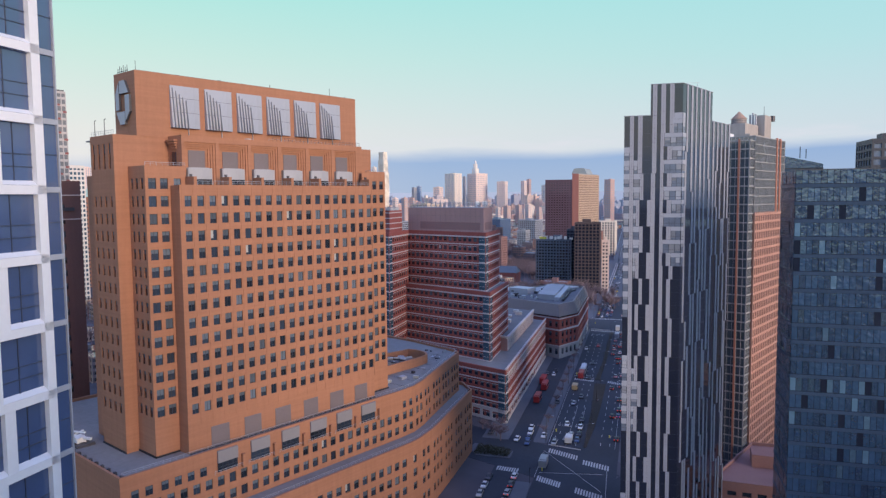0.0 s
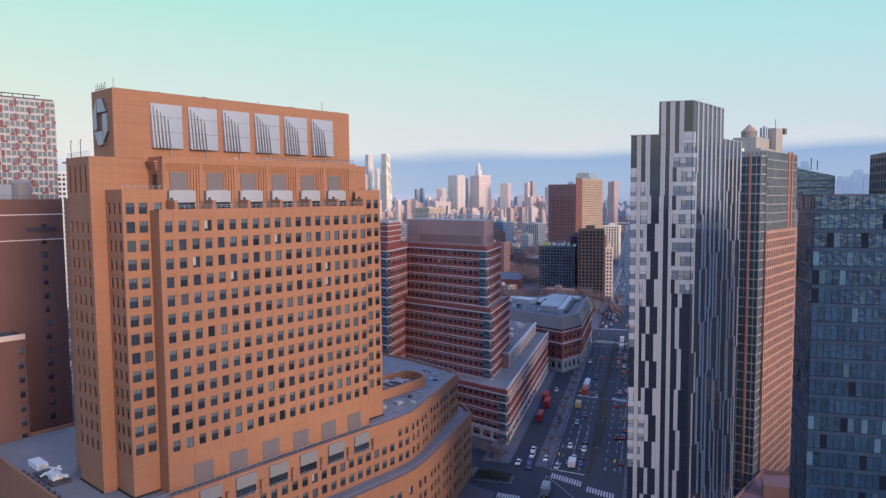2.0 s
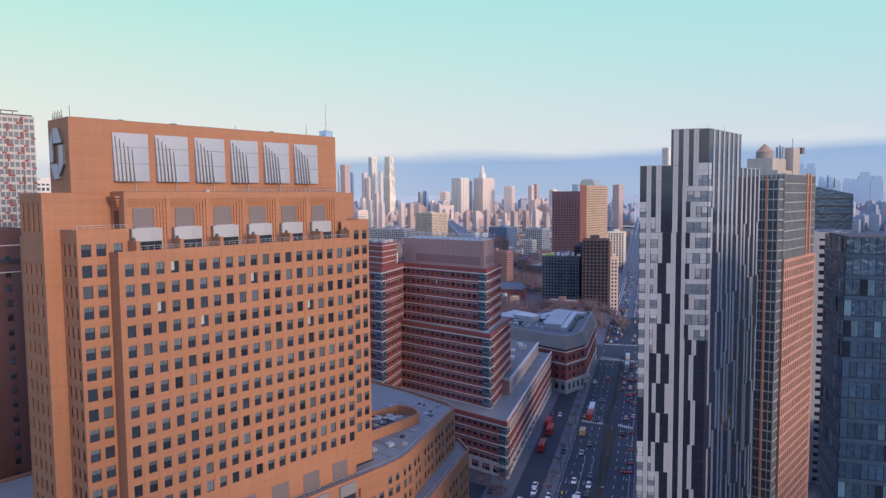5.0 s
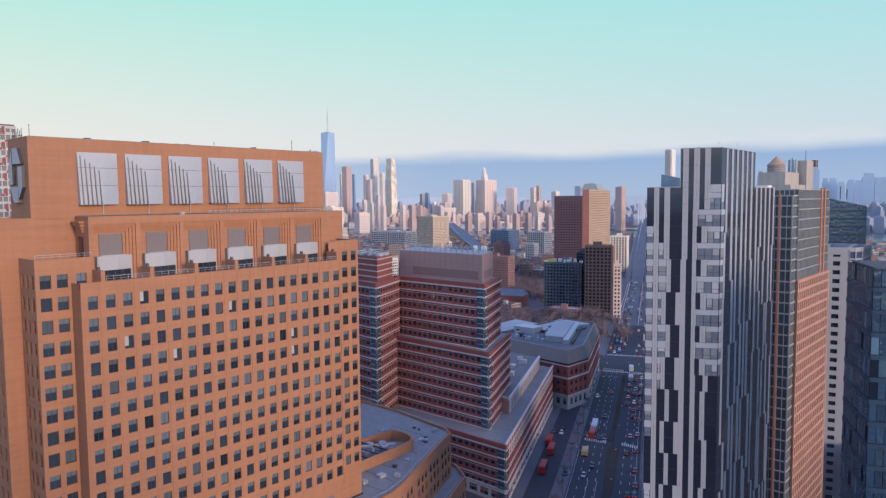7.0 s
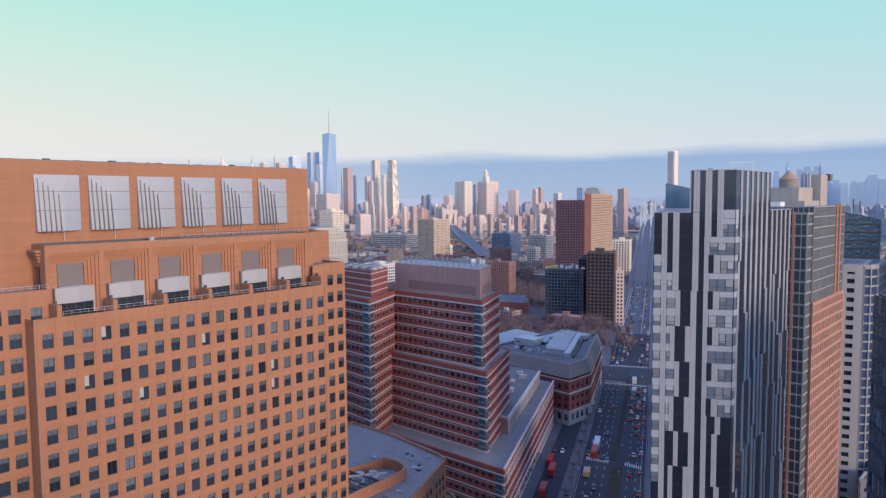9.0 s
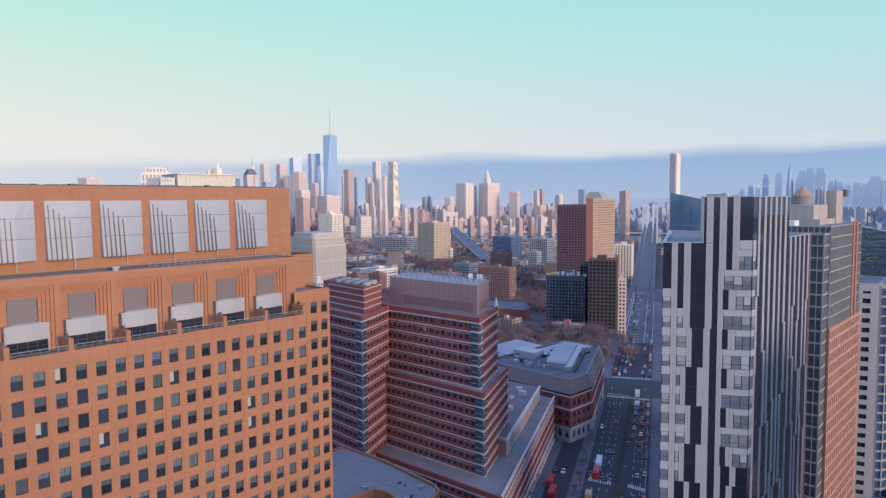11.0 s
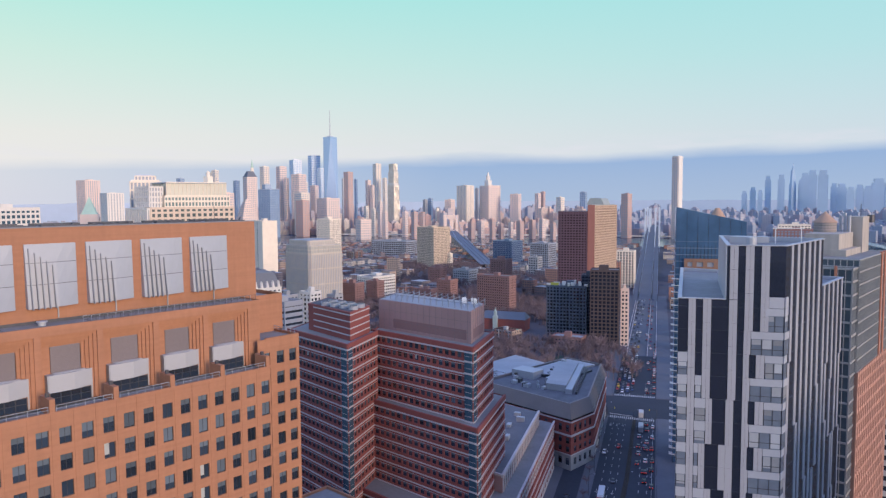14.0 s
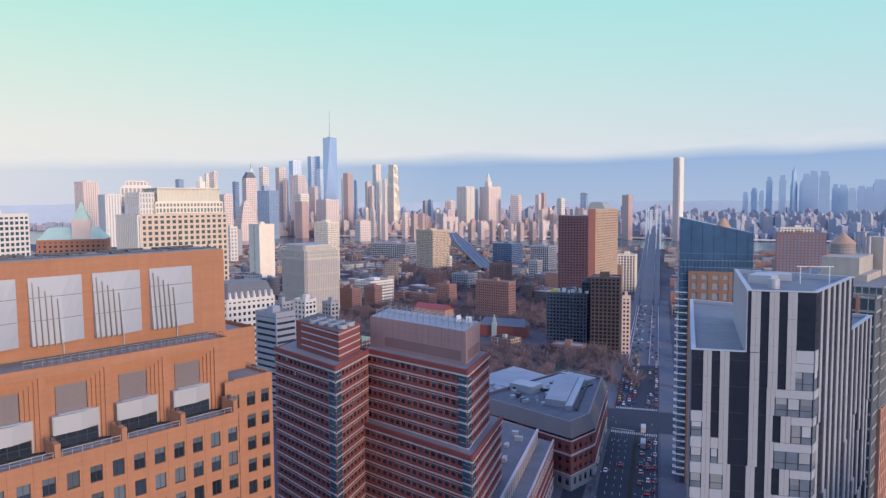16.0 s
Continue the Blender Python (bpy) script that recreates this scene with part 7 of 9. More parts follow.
# ---- single buildings of note ----
# tapering glass tower with a mast, the tallest of the skyline
t = thing("tapered_glass_tower", -2531, 2077, 0, "tall tapering blue glass tower with a thin mast", "tower", "far skyline")
m = Mesh()
a = [(-2531 + 31 * x, 2077 + 31 * y) for x, y in ((0.25, -1.39), (1.39, 0.25), (-0.25, 1.39), (-1.39, -0.25))]
b = [(-2531 + 31 * x, 2077 + 31 * y) for x, y in ((0.82, -0.57), (0.57, 0.82), (-0.82, 0.57), (-0.57, -0.82))]
m.prism(a, 0, 56)
i = len(m.v)
m.v += [(x, y, 56) for x, y in a] + [(x, y, 417) for x, y in b]
for k in range(4):
    j = (k + 1) % 4
    m.f += [(i + k, i + j, i + 4 + k), (i + j, i + 4 + j, i + 4 + k)]
    m.m += [0, 0]
m.f.append((i + 4, i + 5, i + 6, i + 7))
m.m.append(0)
part("glass_shaft", m, material("silver_blue_glass", (0.40, 0.53, 0.74), 0.25, 0.3, vary=0.05), t)
m = Mesh()
m.cyl(-2531, 2077, 14, 417, 421, 0, 16)
m.cyl(-2531, 2077, 2.6, 417, 541, 0, 8, 0.8)
part("mast", m, METAL_PALE, t)

# rippled steel apartment tower
t = thing("rippled_tower", -1962, 1924, 0, "apartment tower in rippled pale steel on the far shore", "tower", "far skyline")
m = Mesh()
n = 22
rings = []
for r in range(30):
    z = r * 268 / 29
    k = 1.0 if z < 190 else 0.86 if z < 240 else 0.75
    pts = []
    for c in range(n * 4):
        side, u = divmod(c, n)
        q = u / n * 2 - 1
        out = 1 + 0.055 * math.sin(u * 1.9 + z * 0.045 + side) * math.sin(z * 0.02 + u * 0.7)
        x, y = ((q, -out), (out, q), (-q, out), (-out, -q))[side]
        pts.append((-1962 + 17.5 * k * x, 1924 + 14.5 * k * y, z))
    rings.append(len(m.v))
    m.v += pts
for r in range(29):
    for c in range(n * 4):
        d = (c + 1) % (n * 4)
        m.f.append((rings[r] + c, rings[r] + d, rings[r + 1] + d, rings[r + 1] + c))
        m.m.append(0)
m.f.append(tuple(rings[-1] + c for c in range(n * 4)))
m.m.append(0)
part("steel_wall", m, material("brushed_steel", (0.60, 0.55, 0.50), 0.4, 0.4, vary=0.2, fine=0.1), t)

# slim tower by the river
block("slim_river_tower", rect(-938, 2167, -12, 21, 25), 256, PINK_STONE, FAR_GLASS, "slim pale-edged pink apartment tower by the river", "tower", floor=7, bay=7, band=.35, pier=.35, group="far skyline", plant=False)
t = thing("slim_tower_edge", -924, 2150, 0, "white edge fin of the slim river tower", "tower fin", "far skyline")
m = Mesh()
m.bar(-926.6, 2163.6, -12, 3.6, 20, 0, 258)
m.bar(-938, 2167, -12, 19, 23, 256, 260)
part("fin", m, PALE_STONE, t)
# pyramid-roofed tower
t = block("pyramid_roofed_tower", rect(-2426, 1588, -10, 42, 42), 222, PINK_STONE, FAR_GLASS, "pinkish stone tower under a dark pyramid roof", "tower", floor=8, bay=7, band=.3, pier=.45, group="far skyline", plant=False)
m = Mesh()
m.prism(rect(-2426, 1588, -10, 42, 42), 222, 246, 0, 0, rect(-2426, 1588, -10, 20, 20))
part("pyramid_roof", m, SLATE, t)
m = Mesh()
m.cyl(-2446, 1612, 9, 222, 262, 0, 8, 6)
m.cyl(-2446, 1612, 6, 262, 296, 1, 8, 0.3)
t = lone("green_spire", m, [CREAM_STONE, COPPER_GREEN], "stone tower top with a green copper spire", "spire", "far skyline")
# stepped ziggurat
block("stepped_tower", rect(-2098, 1364, -8, 62, 62), 133, PINK_STONE, FAR_GLASS, "pinkish stone tower stepping back storey by storey", "tower", floor=7, bay=7, band=.4, pier=.4, group="far skyline", plant=False, steps=((4, 60), (4, 75), (4, 90), (4, 104), (4, 116), (4, 126)))
m = Mesh()
m.bar(-1744, 2237, -6, 20, 20, 180, 205)
m.cyl(-1744, 2237, 9, 205, 222, 0, 10)
m.cyl(-1744, 2237, 6, 222, 236, 0, 10, 3)
lone("stone_lantern", m, PALE_STONE, "pale tiered stone lantern above a broad tower", "tower top", "far skyline")
m = Mesh()
m.cyl(-1223, 4470, 22, 0, 210, 0, 4, 19)
m.cyl(-1223, 4470, 15, 210, 290, 0, 4, 12)
m.cyl(-1223, 4470, 6, 290, 330, 0, 6, 1)
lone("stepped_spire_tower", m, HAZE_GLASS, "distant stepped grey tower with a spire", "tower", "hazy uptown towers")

# limestone office tower with ribbed side and a glazed crown
t = thing("limestone_tower", -540, 320, 0, "cream limestone office tower with a ribbed side and a glazed crown", "office building")
wm, gm = Mesh(), Mesh()
gridded(wm, gm, [(-531.5, 296), (-523.5, 360), (-558, 366), (-567, 300)], 0, 121.5, 4.1, 4.2, .40, .40)
part("window_wall", wm, material("pinkish_limestone", (0.66, 0.53, 0.43), 0.85, vary=0.12), t)
part("glazing", gm, material("greenish_window_glass", (0.10, 0.125, 0.13), 0.15, ior=1.7, vary=0.25), t)
wm, gm = Mesh(), Mesh()
gridded(wm, gm, [(-561, 291), (-531.6, 293.6), (-533, 306), (-566, 306)], 0, 121, 60, 2.4, .02, .5, 0.7)
gridded(wm, gm, [(-556, 296), (-537, 298), (-539, 310), (-562, 310)], 121, 137, 4.2, 2.4, .3, .5, 0.5)
part("ribbed_wall", wm, PALE_STONE, t)
part("dark_slot", gm, FAR_GLASS, t)
wm, gm = Mesh(), Mesh()
gridded(wm, gm, [(-535.5, 309), (-529, 359.5), (-559, 365.5), (-567, 312)], 121.5, 130.2, 4.3, 2.6, .34, .36)
part("attic_wall", wm, CREAM_STONE, t)
part("attic_glass", gm, material("sea_green_glass", (0.20, 0.27, 0.26), 0.15, ior=1.7, vary=0.25), t)
wm, gm = Mesh(), Mesh()
gridded(wm, gm, [(-538, 312), (-532, 358.5), (-559.5, 364), (-567, 315)], 130.2, 140.5, 10.3, 3.1, .06, .09)
part("crown_frame", wm, CREAM_STONE, t)
part("crown_glass", gm, material("pale_crown_glass", (0.62, 0.58, 0.48), 0.3, ior=1.6, vary=0.15, coarse=0.05), t)
wm, gm = Mesh(), Mesh()
gridded(wm, gm, [(-589, 307), (-579, 328), (-597, 337), (-607, 316)], 121, 142, 7, 3.0, .16, .4)
wm.prism([(-590, 309), (-581, 327.5), (-596, 335), (-605, 317)], 142, 143.2)
gridded(wm, gm, [(-591, 312), (-584, 326), (-595, 332), (-602, 318)], 143, 146.6, 3.6, 2.6, .2, .35)
wm.prism([(-591, 312), (-584, 326), (-595, 332), (-602, 318)], 146.6, 147.4, 0, 0, [(-592, 316), (-588, 324), (-594, 328), (-598, 320)])
parts("top_lantern", wm, CREAM_STONE, t)
wm = Mesh()
wm.bar(-541, 348, 10, 5, 5, 140.5, 145.5)
wm.cyl(-541, 348, 1.6, 145.5, 149.5, 0, 8, 0.9)
parts("pinnacle", wm, CREAM_STONE, t, "small stone pinnacle on the crown")
part("lantern_glazing", gm, FAR_GLASS, t)
m = Mesh()
m.prism(inset([(-537, 311), (-531, 359), (-560, 365), (-568, 314)], 0.6), 139.4, 139.9)
part("roof", m, ROOF_PALE, t)

# copper-roofed tower hall
t = thing("copper_roofed_hall", -750, 330, 0, "red stone hall with steep green copper roofs", "public building")
wm, gm = Mesh(), Mesh()
gridded(wm, gm, [(-757, 299), (-731, 352), (-760, 368), (-786, 315)], 0, 95, 4.4, 4.6, .55, .55)
part("wall", wm, material("red_sandstone", (0.44, 0.20, 0.13), 0.9), t)
part("glazing", gm, GLASS, t)
m = Mesh()
m.prism([(-757, 299), (-731, 352), (-760, 368), (-786, 315)], 95, 106, 0, 0, inset([(-757, 299), (-731, 352), (-760, 368), (-786, 315)], 9))
m.prism(rect(-748, 337, 62, 15, 15), 112, 131, 0, 0, rect(-748, 337, 62, 0.6, 0.6))
part("copper_roof", m, COPPER_GREEN, t)
m = Mesh()
m.prism(rect(-748, 337, 62, 16, 16), 95, 114)
part("gable_tower", m, PINK_STONE, t)
block("white_hospital", rect(-640, 232, 20, 30, 40), 121, PALE_STONE, TEAL_GLASS, "white office block with green-blue glass", "office building", floor=4, bay=4, band=.4, pier=.3)
# ornate white hall with a slate mansard
t = thing("ornate_hall", -460, 330, 0, "ornate white stone hall with a slate mansard", "public building")
wm, gm = Mesh(), Mesh()
op = [(-476, 300), (-446, 312), (-441, 345), (-470, 352)]
gridded(wm, gm, op, 0, 66, 4.2, 3.2, .5, .45)
part("wall", wm, PALE_STONE, t)
part("glazing", gm, GLASS, t)
m = Mesh()
m.prism(op, 66, 76, 0, 1, inset(op, 4))
part("mansard", m, [SLATE, ROOF_GREY], t)
m = Mesh()
for k in range(8):
    a = Vector(op[1]) + (Vector(op[2]) - Vector(op[1])) * ((k + 0.5) / 8)
    m.prism(rect(a.x - 0.6, a.y, 98, 2.2, 2.0), 65.8, 70.5, 0, 0, rect(a.x - 0.6, a.y, 98, 0.2, 1.6))
parts("dormer", m, PALE_STONE, t)

# brown tower; its dark front and sunlit salmon flank are put into brick colours
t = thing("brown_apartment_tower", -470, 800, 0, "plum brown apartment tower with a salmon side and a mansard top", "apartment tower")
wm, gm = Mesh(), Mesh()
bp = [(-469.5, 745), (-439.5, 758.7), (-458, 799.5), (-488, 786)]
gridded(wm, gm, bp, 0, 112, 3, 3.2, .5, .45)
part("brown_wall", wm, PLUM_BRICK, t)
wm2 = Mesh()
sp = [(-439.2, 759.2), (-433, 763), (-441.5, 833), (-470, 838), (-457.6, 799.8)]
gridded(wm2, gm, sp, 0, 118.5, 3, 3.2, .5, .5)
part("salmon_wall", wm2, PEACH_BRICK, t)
part("glazing", gm, GLASS, t)
m = Mesh()
a, b = Vector(sp[0]), Vector(sp[1])
d = (b - a).normalized()
nr = Vector((d.y, -d.x))
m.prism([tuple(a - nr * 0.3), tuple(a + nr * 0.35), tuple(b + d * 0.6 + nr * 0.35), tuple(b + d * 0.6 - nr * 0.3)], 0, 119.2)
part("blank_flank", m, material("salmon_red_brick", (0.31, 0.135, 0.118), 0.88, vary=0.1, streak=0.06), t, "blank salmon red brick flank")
m = Mesh()
a, b = Vector((-447, 790)), Vector((-459, 828))
d, q = (b - a), Vector((9.5, 3.0))
arc = [(1, 0), (0.97, 0.12), (0.86, 0.40), (0.74, 0.70), (0.62, 0.86), (0, 0.9), (-0.62, 0.86), (-0.74, 0.70), (-0.86, 0.40), (-0.97, 0.12), (-1, 0)]
i = len(m.v)
m.v += [(a.x + q.x * c_, a.y + q.y * c_, 119 + 9 * s_) for c_, s_ in arc] + [(b.x + q.x * c_, b.y + q.y * c_, 119 + 9 * s_) for c_, s_ in arc]
m.f += [(i + k, i + k + 1, i + 12 + k, i + 11 + k) for k in range(10)] + [tuple(i + k for k in reversed(range(11))), tuple(i + 11 + k for k in range(11))]
m.m += [0] * 12
m.prism(inset(sp, 2.0), 118.3, 119.4)
part("mansard_roof", m, material("grey_green_sheet", (0.33, 0.36, 0.36), 0.6, vary=0.15), t, "grey-green sheet metal mansard roof")

# slanted glass tower with an orange flank
t = thing("slanted_glass_tower", -158, 392, 0, "blue glass apartment tower with a slanted top and orange window block", "apartment tower")
tp = [(-170.5, 375), (-143, 387.6), (-153, 410), (-180.5, 397)]
m = Mesh()
i = len(m.v)
zt = (121.3, 114.5, 114.5, 121.3)
m.v += [(x, y, 0) for x, y in tp] + [(x, y, z) for (x, y), z in zip(tp, zt)]
m.f += [(i, i + 1, i + 5, i + 4), (i + 1, i + 2, i + 6, i + 5), (i + 2, i + 3, i + 7, i + 6), (i + 3, i, i + 4, i + 7), (i + 4, i + 5, i + 6, i + 7)]
m.m += [0] * 5
part("glass_body", m, SLANT_GLASS, t)
wm = Mesh()
dF = direction(tp[0], tp[1])
nF = Vector((dF.y, -dF.x))
for r in range(34):
    z = 3 + r * 3.1
    k = 1.0 if z < 103 else 0
    wm.prism([tuple(Vector(tp[0])), tuple(Vector(tp[0]) + nF * 0.15), tuple(Vector(tp[1]) + nF * 0.15), tuple(Vector(tp[1]))], z, z + (0.28 if k else 0.1))
    dS = direction(tp[3], tp[0])
    nS = Vector((dS.y, -dS.x))
    wm.prism([tuple(Vector(tp[3])), tuple(Vector(tp[3]) + nS * 0.15), tuple(Vector(tp[0]) + nS * 0.15), tuple(Vector(tp[0]))], z, z + 0.6)
parts("spandrel", wm, TURQUOISE, t)
wm = Mesh()
for k in range(20):
    p = Vector(tp[0]) + dF * (0.2 + 1.55 * k)
    wm.beam((*(p + nF * 0.05), 0), (*(p + nF * 0.05), 103.5), 0.14)
    if k % 3 == 0:
        wm.beam((*(p + nF * 0.03), 103.5), (*(p + nF * 0.03), 120.8 - 0.225 * 1.55 * k), 0.08)
parts("mullion", wm, FRAME_DARK, t)
wm, gm = Mesh(), Mesh()
ob = [tuple(Vector(tp[0]) + dF * 3.8 + nF * 1.0), tuple(Vector(tp[0]) + dF * 22 + nF * 1.0), tuple(Vector(tp[0]) + dF * 22 - nF * 2), tuple(Vector(tp[0]) + dF * 3.8 - nF * 2)]
gridded(wm, gm, ob, 0, 97.5, 4.5, 4.4, .36, .40)
part("orange_frame", wm, material("dull_orange_panel", (0.30, 0.175, 0.125), 0.8, vary=0.1), t, "orange frame of square windows")
part("glazing", gm, FAR_GLASS, t)
m = Mesh()
for r in range(28):
    z = 4 + r * 3.1
    m.prism([tuple(Vector(tp[0]) - dF * 1.6 + nF * 0.4), tuple(Vector(tp[0]) + dF * 3.4 + nF * 1.8), tuple(Vector(tp[0]) + dF * 3.6), tuple(Vector(tp[0]) - dF * 1.6 - nF * 3)], z, z + 0.3)
parts("balcony_slab", m, PALE_STONE, t)
m = Mesh()
m.cyl(-160, 398, 4.4, 115, 120.6, 0, 16, 1)
part("roof_dome", m, RUST_CONE, t)

# white gridded tower and slanted dark tower behind the salmon one
t = block("white_grid_tower", [(-75.0, 293), (-68.7, 295), (-70.5, 318), (-79, 318)], 91.0, material("off_white_grid_panel", (0.44, 0.435, 0.46), 0.7, vary=0.06), GLASS, "white gridded apartment tower with dark windows", "apartment tower", floor=3.0, bay=4.6, band=.5, pier=.42, plant=False)
t = block("rounded_glass_tower", [(-68.6, 295.2), (-66.6, 296.4), (-65.2, 299.5), (-65.8, 318), (-70.4, 318)], 91.0, GREY_STONE, GLASS_SKY, "rounded glass bay tower with thin bands", "apartment tower", floor=3.0, bay=3.0, band=.18, pier=.08, plant=False)
t = thing("dark_slanted_tower", -76, 350, 0, "dark glass tower with a sloping roof line", "office building")
m = Mesh()
dpz = [(-86.5, 334), (-71.5, 340), (-78.5, 366), (-93.5, 361)]
i = len(m.v)
zt = (109.2, 105.3, 105.3, 109.2)
m.v += [(x, y, 0) for x, y in dpz] + [(x, y, z) for (x, y), z in zip(dpz, zt)]
m.f += [(i, i + 1, i + 5, i + 4), (i + 1, i + 2, i + 6, i + 5), (i + 2, i + 3, i + 7, i + 6), (i + 3, i, i + 4, i + 7), (i + 4, i + 5, i + 6, i + 7)]
m.m += [0] * 5
part("glass_body", m, GLASS_WAVY, t)
m = Mesh()
for r in range(33):
    z = 4 + 3.1 * r
    m.prism([(-86.5, 333.85), (-71.5, 339.85), (-71.5, 340), (-86.5, 334)], z, z + 0.5)
    m.prism([(-71.5, 340), (-71.35, 340), (-78.35, 366), (-78.5, 366)], z, z + 0.5)
m.beam((-80, 336, 108), (-80, 336, 113), 0.3)
m.beam((-78.5, 340, 108), (-78.5, 340, 112), 0.3)
part("floor_band", m, FRAME_DARK, t)
block("low_service_block", [(-66, 285), (-44, 292), (-52, 318), (-62, 318), (-62, 298), (-66, 293)], 24, GREY_STONE, GLASS, "low service block with roof machinery", "low building", floor=4, bay=5)

# towers beyond the orange one: a white-and-red apartment tower and plain brown blocks
t = thing("checkered_tower", -335, 100, 0, "white apartment tower chequered with red panels", "apartment tower")
wm, gm, rp, rk = Mesh(), Mesh(), Mesh(), Mesh()
cpoly = [(-350, 60), (-320, 60), (-320, 123), (-350, 123)]
gridded(wm, gm, cpoly, 0, 139, 2.95, 1.9, .34, .2, 0.2)
rng = random.Random(71)
for r in range(18):
    for c in range(24):
        z, y = 86 + r * 2.957, 60.4 + c * 2.62
        if (c + 2 * (r % 2)) % 4 == 0:
            rp.box(-320.2, -319.86, y + 0.05, y + 0.95, z - 0.5, z + 2.46)
        if (c + r) % 2 == 0 and rng.random() < 0.75:
            rp.box(-320.2, -319.92, y + 0.95, y + 2.5, z - 0.55, z + 0.30)
part("wall", wm, material("greyish_white_panel", (0.50, 0.47, 0.46), 0.8, vary=0.12), t)
part("glazing", gm, material("dusk_window_glass", (0.19, 0.20, 0.22), 0.15, ior=1.7, vary=0.3), t)
parts("red_panel", rp, material("dull_red_panel", (0.27, 0.085, 0.085), 0.7, vary=0.15), t, "dull red panel", 300)
rk.box(-349, -320.3, 60.5, 122.5, 138.8, 139.6)
for k in range(9):
    rk.beam((-322, 84 + 4 * k, 139.5), (-322, 84 + 4 * k, 141.2), 0.3)
rk.beam((-322, 84, 141), (-322, 118, 141), 0.4)
part("roof_rail", rk, METAL_DARK, t)
t = thing("brown_block", -230, 70, 0, "plain brown brick building with one column of small windows", "building")
m = Mesh()
op1 = pierced_wall(m, (-215, 40), (-215, 85.4), 0, 98, [(39.6, 40.9)], spans(31.5, 3.85, 16, 1.8), 0.4)
m.quad((-215, 85.4, 0), (-262, 85.4, 0), (-262, 85.4, 98), (-215, 85.4, 98))
m.quad((-262, 40, 0), (-215, 40, 0), (-215, 40, 98), (-262, 40, 98))
part("brown_wall", m, BROWN_BRICK, t)
m = Mesh()
op2 = pierced_wall(m, (-205, 40), (-205, 71), 0, 62.4, [(29.2, 30.5)], spans(30.5, 3.85, 8, 1.9), 0.4)
m.quad((-205, 71, 0), (-215, 71, 0), (-215, 71, 62.4), (-205, 71, 62.4))
part("lower_wall", m, BROWN_BRICK, t)
m = Mesh()
m.box(-261.6, -215.4, 40.4, 85, 97.2, 97.6)
m.box(-215.2, -205.4, 40.4, 70.6, 61.8, 62.1)
part("roof", m, ROOF_DARK, t)
m = Mesh()
m.box(-215.1, -214.8, 40, 85.4, 93.6, 93.9)
m.box(-215.1, -214.8, 40, 85.4, 86.6, 86.9)
m.box(-214.95, -214.7, 76.0, 83.5, 89.2, 90.2, 1)
m.box(-205.1, -204.8, 40, 71, 61.4, 62.8, 0)
parts("string_course", m, [PINK_STONE, METAL_DARK], t)
fill_windows(op1 + op2, t, rng)
m = Mesh()
m.box(-300, -266, 40, 92, 0, 103)
tb = Mesh()
tb.cyl(-222, 77.5, 2.4, 97.6, 102.6, 0, 18)
tb.cyl(-222, 77.5, 2.5, 102.6, 103.6, 0, 18, 0.8)
part("roof_tank", tb, WOOD_TANK, t, "grey timber roof tank")
tb = Mesh()
tb.box(-221, -217, 60, 70, 97.6, 101.2)
part("roof_unit", tb, STEEL_BLUE, t, "blue-grey roof unit")
railing("roof_rail", (-215.6, 58), (-215.6, 84), 97.8, 1.3, t, 1.6, METAL_DARK)
lone("pale_block", m, WHITE_PANEL, "pale office block behind brown walls", "building")

# church with a steeple
t = thing("brick_church", -445, 590, 0, "low brick church with a dark roof and a pale green steeple", "church")
m = Mesh()
m.prism(rect(-437, 600, 20, 44, 18), 0, 11)
part("brick_wall", m, RED_BRICK, t)
m = Mesh()
m.prism(rect(-437, 600, 20, 45, 19), 11, 17, 0, 0, rect(-437, 600, 20, 40, 1.0))
part("gabled_roof", m, SLATE, t)
m = Mesh()
m.prism(rect(-440, 588, 20, 4.2, 4.2), 0, 14)
m.cyl(-440, 588, 1.7, 14, 18, 0, 8)
m.cyl(-440, 588, 1.2, 18, 22, 0, 8, 0.3)
part("steeple", m, material("pale_steeple_paint", (0.50, 0.56, 0.52), 0.7, vary=0.1), t, "pale greenish white steeple")
m = Mesh()
m.prism(rect(-520, 590, 5, 40, 14), 0, 20)
m.prism(rect(-520, 590, 5, 41, 15), 20, 24, 1, 1, rect(-520, 590, 5, 41, 1))
lone("red_roofed_hall", m, [PINK_BRICK, RED_PANEL], "brick hall with a bright red roof", "hall")

# ---- bridges ----
t = thing("suspension_bridge", *along(1700, -22), "long blue-grey suspension bridge with twin-legged towers", "bridge")
m = Mesh()
for s0 in range(900, 2500, 50):
    z = lambda s: max(0.3, min(40, (s - 950) * 0.047))
    for v0, v1 in ((-37, -31), (-29.5, -14.5), (-13, -7)):
        a, b, c, d = along(s0, v0, z(s0)), along(s0, v1, z(s0)), along(s0 + 50, v1, z(s0 + 50)), along(s0 + 50, v0, z(s0 + 50))
        m.quad(a, b, c, d)
        m.quad((*a[:2], a[2] - 1.5), (*b[:2], b[2] - 1.5), b, a)
        m.quad((*d[:2], d[2] - 1.5), d, c, (*c[:2], c[2] - 1.5))
part("deck", m, DECK, t)
m = Mesh()
for s0 in range(1000, 2450, 25):
    zz = max(0.3, min(40, (s0 - 950) * 0.047))
    z2 = max(0.3, min(40, (s0 - 925) * 0.047))
    for v in (-37.2, -29.8, -14.2, -6.8):
        m.beam(along(s0, v, zz + 1.2), along(s0 + 25, v, z2 + 1.2), 0.3)
        m.beam(along(s0, v, zz), along(s0, v, zz + 3.0), 0.25)
